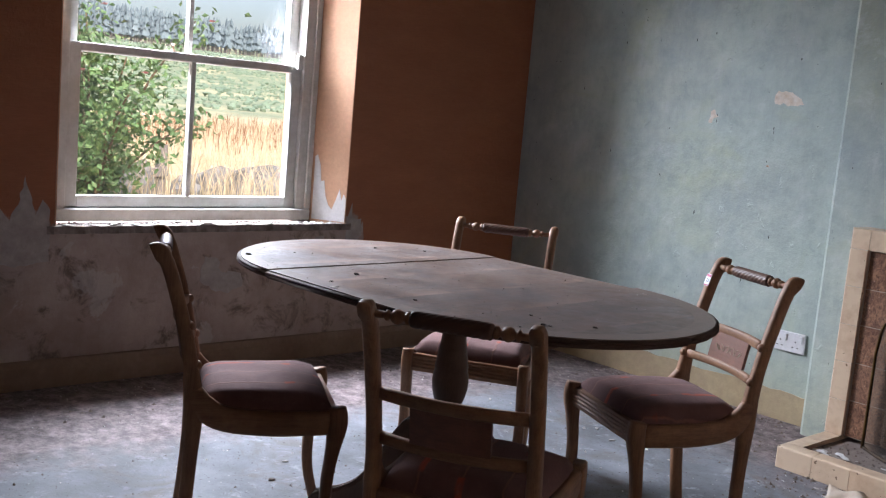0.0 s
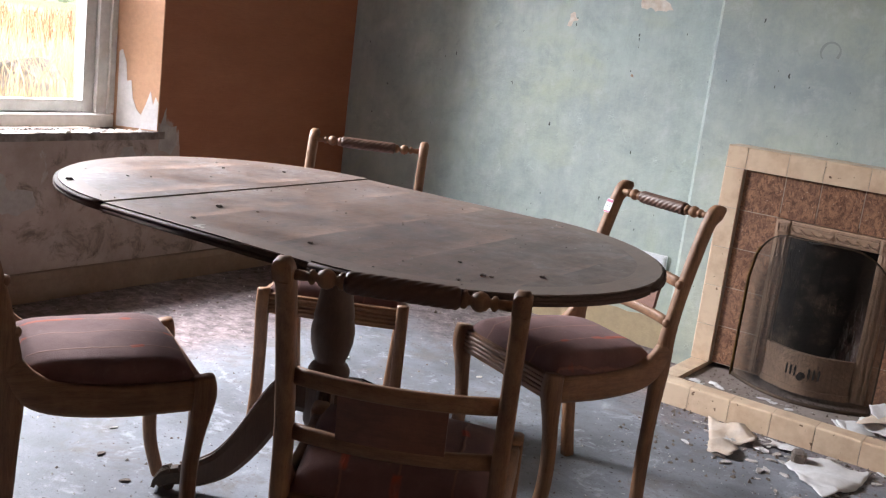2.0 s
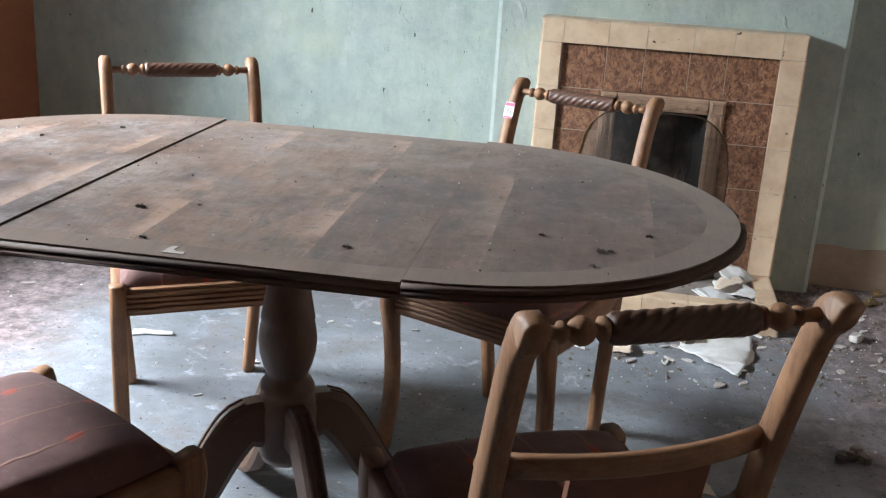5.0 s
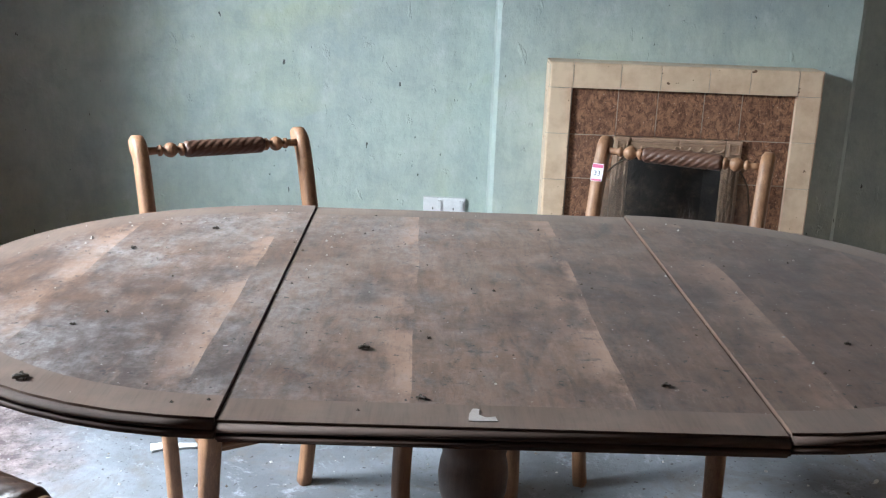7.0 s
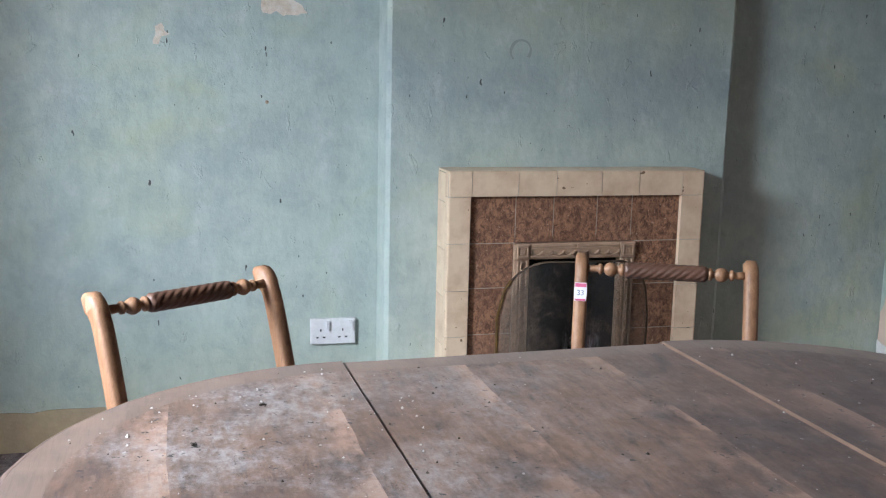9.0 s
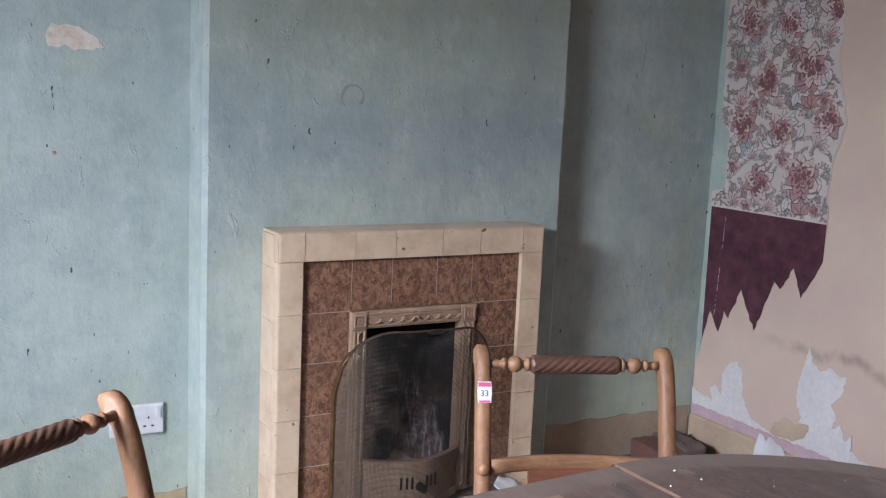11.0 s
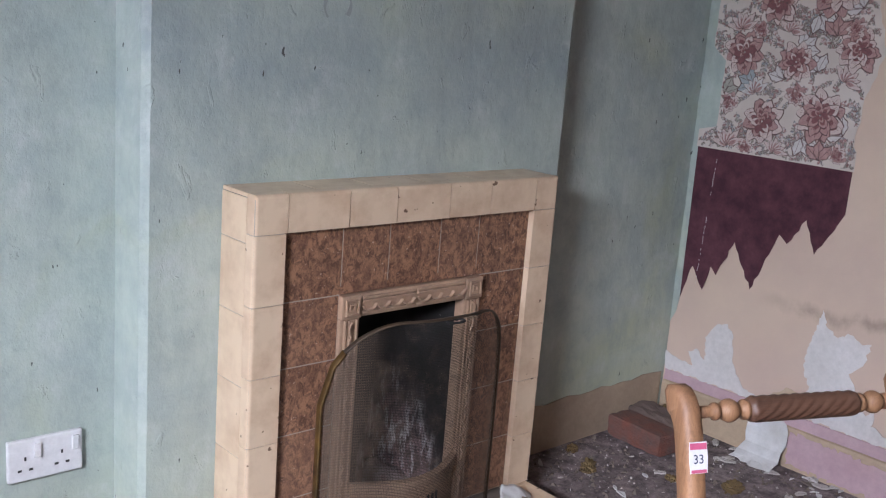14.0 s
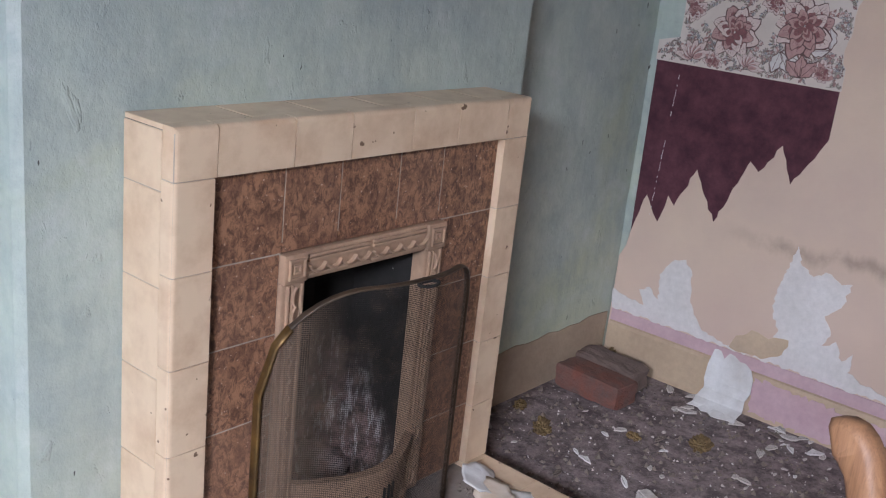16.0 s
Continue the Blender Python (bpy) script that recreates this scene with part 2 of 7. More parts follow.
def screen_mesh():
    """Sooty wire gauze: fine crossing wires with open gaps."""
    m = Nodes("wire_gauze")
    v = m.coord("UV")
    u, w, _ = m.xyz(v)

    def bars(a):
        f = m.math("ABSOLUTE", m.math("SUBTRACT", m.math("FRACT", a), 0.5))
        return m.ramp(f, 0.39, 0.42)

    across = m.ramp(m.math("ABSOLUTE", m.math("SUBTRACT", m.math("FRACT", w), 0.5)), 0.34, 0.38)
    wire = m.math("MAXIMUM", bars(u), across)
    dirt = m.ramp(m.noise(m.coord("Object"), 9, 6, 0.7), 0.5, 0.75)
    wire = m.math("MAXIMUM", wire, m.math("MULTIPLY", dirt, 0.12))
    # brown veil painted on the sides, for lit gauze seen edge-on there
    side_veil = m.ramp(m.math("ABSOLUTE", m.math("DIVIDE", u, 77.0)), 0.55, 0.92)
    wire = m.math("MAXIMUM", wire, m.math("MULTIPLY", side_veil, 0.36))
    dirt = m.math("MAXIMUM", dirt, side_veil)
    m.color(m.mix(dirt, (0.013, 0.0105, 0.009), (0.16, 0.11, 0.077)))
    m.rough(0.6)
    m.bsdf.inputs["Metallic"].default_value = 0.3
    clear = m.n("ShaderNodeBsdfTransparent")
    mixer = m.n("ShaderNodeMixShader")
    m.link(wire, mixer.inputs[0])
    m.link(clear.outputs[0], mixer.inputs[1])
    m.link(m.bsdf.outputs[0], mixer.inputs[2])
    m.link(mixer.outputs[0], m.out.inputs[0])
    return m.mat


def fireback():
    """Soot-black iron with a pale smear of ash and rust on one cheek."""
    m = Nodes("ash_smeared_fireback")
    v = m.coord("Object")
    x, y, z = m.xyz(v)
    c = m.mix(m.ramp(m.noise(v, 8, 8, 0.65), 0.35, 0.65), (0.006, 0.0055, 0.005), (0.02, 0.017, 0.016))
    wide = m.math("MULTIPLY_ADD", z, -0.16, 0.085)
    off = m.math("ABSOLUTE", m.math("SUBTRACT", m.math("ADD", x, m.math("MULTIPLY", m.noise(v, 14, 5, 0.6), 0.05)), 0.120))
    core = m.math("MULTIPLY", m.ramp(m.math("SUBTRACT", off, wide), 0.0, -0.05), m.math("MULTIPLY", m.ramp(z, 0.36, 0.2), m.ramp(y, 0.02, 0.08)))
    rust = m.math("MULTIPLY", core, m.ramp(m.noise(v, 22, 7, 0.7), 0.35, 0.6))
    c = m.mix(m.math("MULTIPLY", rust, 0.95), c, (0.42, 0.27, 0.26))
    streak = m.math("MULTIPLY", core, m.ramp(m.noise(m.stretch(v, 30, 30, 7), 1.6, 7, 0.75), 0.50, 0.62))
    c = m.mix(streak, c, (0.80, 0.77, 0.78))
    speck = m.math("MULTIPLY", m.ramp(m.noise(v, 95, 3, 0.6), 0.70, 0.74), m.ramp(m.noise(v, 11, 3, 0.6), 0.5, 0.65))
    c = m.mix(speck, c, (0.5, 0.48, 0.47))
    m.color(c)
    m.rough(0.85)
    m.bump(m.noise(v, 50, 6, 0.7), 0.5, 0.006)
    return m.mat


def window_pane():
    m = Nodes("dusty_window_glass")
    v = m.coord("World")
    g = m.n("ShaderNodeBsdfGlossy", Roughness=0.02)
    clear = m.n("ShaderNodeBsdfTransparent")
    fr = m.n("ShaderNodeFresnel", IOR=1.45)
    a = m.n("ShaderNodeMixShader")
    m.link(fr.outputs[0], a.inputs[0])
    m.link(clear.outputs[0], a.inputs[1])
    m.link(g.outputs[0], a.inputs[2])
    film = m.n("ShaderNodeBsdfTranslucent")
    film.inputs[0].default_value = (0.8, 0.82, 0.85, 1)
    b = m.n("ShaderNodeMixShader")
    spots = m.math("MULTIPLY", m.ramp(m.noise(v, 60, 5, 0.7), 0.64, 0.80), 0.02)
    smear = m.math("MULTIPLY", m.ramp(m.noise(v, 6, 6, 0.7), 0.6, 0.9), 0.012)
    _, py, pz = m.xyz(v)
    d = m.math("ADD", m.math("ABSOLUTE", m.math("SUBTRACT", py, -1.45)), m.math("MULTIPLY", m.math("ABSOLUTE", m.math("SUBTRACT", pz, 1.47)), 0.7))
    web = m.math("MULTIPLY", m.ramp(d, 0.13, 0.02), m.ramp(m.noise(m.stretch(v, 3, 3, 1), 22, 7, 0.75, 0.8), 0.44, 0.62))
    web = m.math("MULTIPLY", web, 0.045)
    m.link(m.math("ADD", m.math("ADD", spots, web), m.math("ADD", smear, 0.001)), b.inputs[0])
    m.link(a.outputs[0], b.inputs[1])
    m.link(film.outputs[0], b.inputs[2])
    m.link(b.outputs[0], m.out.inputs[0])
    return m.mat


def seat_cloth():
    """Dusky mauve upholstery with seams and frayed brick-red threads along it."""
    m = Nodes("mauve_striped_upholstery")
    v = m.coord("Object")
    x, y, z = m.xyz(v)
    c = m.mix(m.ramp(m.noise(v, 7, 7, 0.65), 0.3, 0.7), (0.12, 0.057, 0.054), (0.22, 0.115, 0.105))
    wob = m.math("MULTIPLY", m.noise(v, 14, 4, 0.6), 0.02)
    f = m.math("ABSOLUTE", m.math("SUBTRACT", m.math("FRACT", m.math("MULTIPLY_ADD", m.math("ADD", x, wob), 10.5, 0.28)), 0.5))
    seam = m.ramp(f, 0.035, 0.012)
    c = m.mix(m.math("MULTIPLY", seam, 0.8), c, (0.27, 0.13, 0.10))
    fray = m.math("MULTIPLY", m.ramp(f, 0.10, 0.055), m.ramp(m.noise(m.stretch(v, 4, 6, 2), 2.0, 3, 0.5), 0.56, 0.61))
    c = m.mix(fray, c, (0.40, 0.09, 0.055))
    weave = m.noise(m.stretch(v, 1, 1, 1), 420, 2, 0.5)
    c = m.mix(m.math("MULTIPLY", m.ramp(m.noise(v, 50, 5, 0.7), 0.6, 0.72), 0.18), c, (0.36, 0.30, 0.28))
    m.color(c)
    m.rough(0.92)
    m.bsdf.inputs["Sheen Weight"].default_value = 0.04
    m.bump(m.math("ADD", weave, m.math("MULTIPLY", seam, 1.5)), 0.35, 0.002)
    return m.mat


def table_veneer():
    """Brown veneer in matched leaves, with water stains and blotches of dust."""
    m = Nodes("stained_table_veneer")
    v = m.coord("Object")
    x, y, z = m.xyz(v)
    g = m.noise(m.stretch(v, 9, 1.2, 1), 5, 8, 0.7, 1.2)
    c = m.mix(m.ramp(g, 0.34, 0.66), (0.115, 0.062, 0.039), (0.215, 0.122, 0.079))
    # the figure pales towards each joint of the veneer leaves and breaks off there
    wob = m.math("MULTIPLY", m.noise(v, 2.5, 3, 0.5), 0.03)
    s = m.math("FRACT", m.math("MULTIPLY_ADD", m.math("ADD", x, wob), 4.27, 0.34))
    flame = m.math("MULTIPLY", m.ramp(s, 0.74, 0.985), m.ramp(m.noise(m.stretch(v, 4, 2.6, 1), 3.0, 6, 0.65), 0.44, 0.58))
    leaf = m.math("MULTIPLY", m.math("FRACT", m.math("MULTIPLY", m.math("FLOOR", m.math("MULTIPLY_ADD", m.math("ADD", x, wob), 4.27, 0.34)), 0.618)), 0.35)
    c = m.mix(leaf, c, (0.085, 0.048, 0.034))
    stain = m.ramp(m.noise(m.stretch(v, 1.3, 0.8, 1), 3.4, 9, 0.7, 0.4), 0.47, 0.60)
    c = m.mix(m.math("MULTIPLY", stain, 0.8), c, (0.052, 0.033, 0.029))
    mid = m.noise(m.stretch(v, 2.3, 0.7, 1), 15, 9, 0.8, 0.4)
    c = m.mix(m.math("MULTIPLY", m.ramp(mid, 0.52, 0.62), 0.8), c, (0.045, 0.028, 0.024))
    c = m.mix(m.math("MULTIPLY", m.ramp(mid, 0.46, 0.37), 0.5), c, (0.27, 0.17, 0.125))
    c = m.mix(m.math("MULTIPLY", flame, 0.62), c, (0.47, 0.285, 0.20))
    # darker towards the +x end: the dim alcove's reflection painted into the colour
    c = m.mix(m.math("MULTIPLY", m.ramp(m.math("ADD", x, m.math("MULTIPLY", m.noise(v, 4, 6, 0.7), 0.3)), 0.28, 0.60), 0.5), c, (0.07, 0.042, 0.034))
    fine = m.noise(m.stretch(v, 7, 0.9, 1), 26, 5, 0.75)
    c = m.mix(m.math("MULTIPLY", m.ramp(fine, 0.56, 0.68), 0.45), c, (0.04, 0.026, 0.022))
    c = m.mix(0.08, c, (0.03, 0.02, 0.018))
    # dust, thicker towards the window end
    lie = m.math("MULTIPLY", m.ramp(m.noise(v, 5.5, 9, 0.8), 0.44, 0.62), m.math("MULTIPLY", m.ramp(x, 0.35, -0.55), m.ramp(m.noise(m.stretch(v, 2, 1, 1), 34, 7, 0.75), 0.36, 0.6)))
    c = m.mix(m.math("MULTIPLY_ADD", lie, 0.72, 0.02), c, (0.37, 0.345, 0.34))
    # blue-black ring spots and pin holes
    spot = m.math("MULTIPLY", m.ramp(m.noise(m.stretch(v, 0.7, 1.3, 1), 30, 4, 0.7), 0.63, 0.70), m.ramp(y, 0.15, -0.3))
    c = m.mix(m.math("MULTIPLY", spot, 0.8), c, (0.028, 0.03, 0.038))
    c = m.mix(m.ramp(m.noise(v, 90, 3, 0.6), 0.66, 0.70), c, (0.03, 0.024, 0.022))
    c = m.mix(m.math("MULTIPLY", m.ramp(m.noise(v, 110, 3, 0.6), 0.70, 0.74), 0.7), c, (0.42, 0.39, 0.37))
    m.color(c)
    m.rough(m.ramp(m.noise(v, 7, 6, 0.7), 0.0, 1.05))
    m.bsdf.inputs["Specular IOR Level"].default_value = 0.45
    m.bsdf.inputs["Sheen Weight"].default_value = 0.10
    m.bsdf.inputs["Sheen Roughness"].default_value = 0.4
    m.bsdf.inputs["Sheen Tint"].default_value = (0.86, 0.82, 0.82, 1)
    m.bump(m.noise(v, 40, 6, 0.7), 0.15, 0.002)
    return m.mat


def brown_tile():
    m = Nodes("mottled_brown_glazed_tile")
    v = m.coord("Object")
    info = m.n("ShaderNodeObjectInfo")
    add = m.n("ShaderNodeVectorMath")
    add.operation = "ADD"
    comb = m.n("ShaderNodeCombineXYZ")
    m.link(m.math("MULTIPLY", info.outputs["Random"], 9.0), comb.inputs[0])
    m.link(v, add.inputs[0])
    m.link(comb.outputs[0], add.inputs[1])
    w = add.outputs[0]
    c = m.mix(m.ramp(m.noise(m.stretch(w, 1.0, 1.0, 0.7, 0.6), 80, 10, 0.84, 0.7), 0.44, 0.55), (0.08, 0.032, 0.018), (0.36, 0.185, 0.108))
    c = m.mix(m.math("MULTIPLY", m.ramp(m.noise(w, 22, 6, 0.72), 0.47, 0.64), 0.65), c, (0.085, 0.034, 0.022))
    c = m.mix(m.ramp(m.noise(w, 150, 2, 0.5), 0.70, 0.73), c, (0.55, 0.40, 0.31))
    c = m.mix(m.math("MULTIPLY", info.outputs["Random"], 0.25), c, (0.40, 0.24, 0.17))
    m.color(c)
    m.rough(0.38)
    m.bump(m.noise(w, 30, 5, 0.6), 0.12, 0.002)
    return m.mat


def cream_tile():
    m = Nodes("cream_glazed_tile")
    v = m.coord("Object")
    info = m.n("ShaderNodeObjectInfo")
    add = m.n("ShaderNodeVectorMath")
    add.operation = "ADD"
    comb = m.n("ShaderNodeCombineXYZ")
    m.link(m.math("MULTIPLY", info.outputs["Random"], 9.0), comb.inputs[0])
    m.link(v, add.inputs[0])
    m.link(comb.outputs[0], add.inputs[1])
    w = add.outputs[0]
    c = m.mix(m.ramp(m.noise(w, 13, 6, 0.62), 0.42, 0.68), (0.69, 0.53, 0.375), (0.54, 0.375, 0.25))
    c = m.mix(m.math("MULTIPLY", info.outputs["Random"], 0.2), c, (0.64, 0.475, 0.335))
    c = m.mix(m.ramp(m.noise(w, 45, 2, 0.5), 0.725, 0.74), c, (0.16, 0.09, 0.05))
    m.color(c)
    m.rough(0.33)
    m.bump(m.noise(w, 16, 3, 0.5), 0.05, 0.002)
    return m.mat


GREEN = green_paint()
BROWN = brown_over_plaster()
CONCRETE = concrete_floor()
EAST = east_paint()
FLORAL = floral_paper()
GAUZE = screen_mesh()
FIREBACK = fireback()
PANE = window_pane()
CLOTH = seat_cloth()
VENEER = table_veneer()
TILE_BROWN = brown_tile()
TILE_CREAM = cream_tile()
CHAIR_X = wood("worn_mahogany_x", (0.145, 0.064, 0.031), (0.36, 0.187, 0.096), "x", 0.55, 0.05)
CHAIR_Y = wood("worn_mahogany_y", (0.145, 0.064, 0.031), (0.36, 0.187, 0.096), "y", 0.55, 0.05)
CHAIR_Z = wood("worn_mahogany_z", (0.145, 0.064, 0.031), (0.36, 0.187, 0.096), "z", 0.55, 0.05)
ROPE = wood("dark_turned_mahogany", (0.065, 0.030, 0.019), (0.14, 0.066, 0.04), "x", 0.5, 0.05)
SPLAT = wood("red_mahogany_panel", (0.12, 0.045, 0.025), (0.22, 0.085, 0.045), "x", 0.45, 0.0)
BAND = wood("pale_crossband_veneer", (0.10, 0.06, 0.041), (0.172, 0.104, 0.072), "y", 0.5, 0.15, 4.0)
BAND.node_tree.nodes["Principled BSDF"].inputs["Sheen Weight"].default_value = 0.08
EDGE = wood("dark_table_edge", (0.05, 0.027, 0.019), (0.10, 0.056, 0.038), "x", 0.8, 0.08)
LEG = wood("pedestal_mahogany", (0.10, 0.054, 0.034), (0.165, 0.095, 0.06), "z", 0.5, 0.1)
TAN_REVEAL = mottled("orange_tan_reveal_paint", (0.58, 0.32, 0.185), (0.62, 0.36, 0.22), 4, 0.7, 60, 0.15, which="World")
TORN_WHITE = mottled("bare_white_plaster", (0.74, 0.71, 0.70), (0.66, 0.63, 0.61), 8, 0.85, 60, 0.3, which="World")
WINDOW_PAINT = mottled("aged_white_gloss_paint", (0.70, 0.69, 0.66), (0.58, 0.56, 0.52), 10, 0.4, 50, 0.12, which="World")
SKIRT_BROWN = mottled("dusty_brown_skirting_paint", (0.25, 0.155, 0.10), (0.36, 0.25, 0.18), 4, 0.65, 40, 0.2, which="World")
SILL_CRUST = mottled("dirty_sill_crust", (0.33, 0.28, 0.25), (0.14, 0.10, 0.075), 18, 0.9, 50, 0.7, 0.008, which="World")
CREAM_GREY = mottled("grey_plaster_skin", (0.50, 0.44, 0.40), (0.36, 0.31, 0.28), 14, 0.85, 50, 0.4, which="World")
CREAM_BAND = mottled("bare_yellow_plaster_band", (0.52, 0.41, 0.245), (0.40, 0.305, 0.20), 4, 0.85, 45, 0.4, 0.006, which="World")
ALCOVE_BAND = mottled("bare_grey_tan_plaster", (0.45, 0.345, 0.245), (0.35, 0.26, 0.19), 5, 0.85, 45, 0.4, 0.006, which="World")
FLAKED = mottled("bare_flaked_plaster", (0.80, 0.75, 0.68), (0.60, 0.48, 0.35), 22, 0.85, 60, 0.6, 0.004, which="World")
RING_STAIN = mottled("grey_ring_stain", (0.27, 0.31, 0.295), (0.33, 0.37, 0.35), 30, 0.8, 60, 0.2, which="World")
BEIGE_SKIRT = mottled("beige_skirting_paint", (0.56, 0.43, 0.30), (0.46, 0.34, 0.24), 5, 0.6, 50, 0.2, which="World")
PINK = mottled("pale_pink_paint", (0.60, 0.42, 0.46), (0.52, 0.35, 0.38), 6, 0.65, 50, 0.2, which="World")
MAROON = mottled("maroon_flock_paper", (0.060, 0.016, 0.027), (0.125, 0.042, 0.058), 16, 0.9, 120, 0.3, which="World")
DIRT = mottled("brown_sill_dirt", (0.085, 0.05, 0.03), (0.20, 0.13, 0.085), 14, 0.95, 60, 0.8, 0.01, which="World")
# the ceiling stays out of view; its dark colour cuts the bounced light
CEILING = mottled("dark_unseen_ceiling", (0.24, 0.215, 0.18), (0.17, 0.15, 0.125), 2, 0.9, 40, 0.3, which="World")
GROUT = mottled("grey_cement", (0.50, 0.44, 0.37), (0.38, 0.33, 0.28), 12, 0.9, 60, 0.3)
IRON_TAN = mottled("tan_stove_enamel", (0.48, 0.32, 0.215), (0.33, 0.215, 0.15), 16, 0.5, 90, 0.25, 0.002)
SOOT = mottled("sooty_fireback", (0.008, 0.007, 0.0065), (0.022, 0.019, 0.018), 8, 0.85, 60, 0.5, 0.006)
ASH = mottled("grey_ash", (0.78, 0.74, 0.74), (0.42, 0.27, 0.25), 10, 0.95, 50, 0.6, 0.006)
BRASS = mottled("tarnished_brass", (0.30, 0.18, 0.06), (0.10, 0.065, 0.035), 14, 0.45, 80, 0.15, 0.002, metal=0.75)
HEARTH_FLOOR = mottled("dusty_hearth_tile", (0.22, 0.175, 0.155), (0.33, 0.28, 0.25), 9, 0.7, 60, 0.3)
WHITE_PLASTIC = mottled("white_plastic", (0.74, 0.74, 0.75), (0.70, 0.70, 0.71), 8, 0.35, 60, 0.03)
DARK_PLASTIC = mottled("dark_slot", (0.03, 0.03, 0.03), (0.04, 0.04, 0.04), 8, 0.6, 60, 0.05)
PAPER = mottled("torn_lining_paper", (0.74, 0.74, 0.74), (0.60, 0.58, 0.56), 9, 0.85, 40, 0.3)
PAPER_CREAM = mottled("torn_cream_paper", (0.58, 0.45, 0.34), (0.64, 0.56, 0.48), 12, 0.85, 40, 0.3)
PLASTER_CHIP = mottled("plaster_chip", (0.70, 0.67, 0.64), (0.34, 0.30, 0.275), 30, 0.9, 80, 0.5)
GRIT = mottled("brown_rubble", (0.13, 0.10, 0.085), (0.24, 0.20, 0.17), 30, 0.95, 80, 0.5)
BRICK = mottled("red_brick", (0.21, 0.078, 0.056), (0.13, 0.088, 0.078), 16, 0.9, 60, 0.9, 0.006)
MORTAR = mottled("mortar_crust", (0.12, 0.085, 0.075), (0.19, 0.135, 0.115), 20, 0.95, 80, 0.7, 0.006)
MOSS = mottled("yellow_lichen", (0.23, 0.155, 0.065), (0.12, 0.08, 0.04), 25, 0.95, 80, 0.6)
SOOTY_BRASS = mottled("sooty_brass", (0.10, 0.065, 0.04), (0.05, 0.037, 0.028), 20, 0.55, 80, 0.2, 0.002, metal=0.4)
FLY = mottled("dead_fly", (0.035, 0.028, 0.022), (0.10, 0.07, 0.045), 60, 0.6, 90, 0.3)
STICKER = mottled("white_sticker", (0.75, 0.74, 0.76), (0.70, 0.68, 0.70), 30, 0.6, 60, 0.02)
STICKER_PINK = mottled("magenta_print", (0.62, 0.12, 0.22), (0.55, 0.10, 0.2), 30, 0.6, 60, 0.02)
INK = mottled("blue_black_ink", (0.05, 0.06, 0.10), (0.07, 0.08, 0.12), 30, 0.7, 60, 0.02)
INLAY = mottled("pale_brass_inlay", (0.42, 0.31, 0.22), (0.32, 0.22, 0.15), 40, 0.5, 80, 0.05)


# ---- mesh helpers ----
def mesh_object(name, bm, material, smooth=False):
    me = bpy.data.meshes.new(name)
    bmesh.ops.recalc_face_normals(bm, faces=bm.faces[:])
    if smooth:
        for f in bm.faces:
            f.smooth = True
    bm.to_mesh(me)
    bm.free()
    for mt in material if isinstance(material, (list, tuple)) else (material,):
        me.materials.append(mt)
    return new(name, me)


def part(name, bm, material, parent, label="", smooth=False):
    """One mesh object under a thing or a part, built in the parent's own coordinates."""
    ob = mesh_object(name, bm, material, smooth)
    ob.parent = parent
    return tagged(ob, label=label)


def thing(name, m, label, category, group=""):
    """An Empty at the base of a thing."""
    ob = new(name)
    ob.matrix_world = m
    ob.empty_display_size = 0.1
    return tagged(ob, label, category, group)


def box(bm, lo, hi, bevel=0.0, mat=0):
    b = bmesh.new()
    vs = [b.verts.new((x, y, z)) for x in (lo[0], hi[0]) for y in (lo[1], hi[1]) for z in (lo[2], hi[2])]
    for q in ((0, 1, 3, 2), (4, 6, 7, 5), (0, 4, 5, 1), (2, 3, 7, 6), (0, 2, 6, 4), (1, 5, 7, 3)):
        b.faces.new([vs[i] for i in q])
    if bevel:
        bmesh.ops.bevel(b, geom=b.edges[:], offset=bevel, segments=2, affect="EDGES", profile=0.6)
    merge(bm, b, mat)


def merge(bm, b, mat=0, m=None):
    """Adds the small bmesh b to bm."""
    at = {}
    for v in b.verts:
        at[v] = bm.verts.new(m @ v.co if m else v.co)
    for f in b.faces:
        g = bm.faces.new([at[v] for v in f.verts])
        g.material_index = mat
        g.smooth = f.smooth
    b.free()


def prism(bm, outline, lo, hi, axis="z", mat=0):
    """A flat outline pushed along an axis. Outlines are in the other two axes, in order."""
    def p(a, b, h):
        return {"z": (a, b, h), "y": (a, h, b), "x": (h, a, b)}[axis]
    low = [bm.verts.new(p(a, b, lo)) for a, b in outline]
    top = [bm.verts.new(p(a, b, hi)) for a, b in outline]
    n = len(outline)
    fs = [bm.faces.new(low[::-1]), bm.faces.new(top)]
    fs += [bm.faces.new((low[i], low[(i + 1) % n], top[(i + 1) % n], top[i])) for i in range(n)]
    for f in fs:
        f.material_index = mat


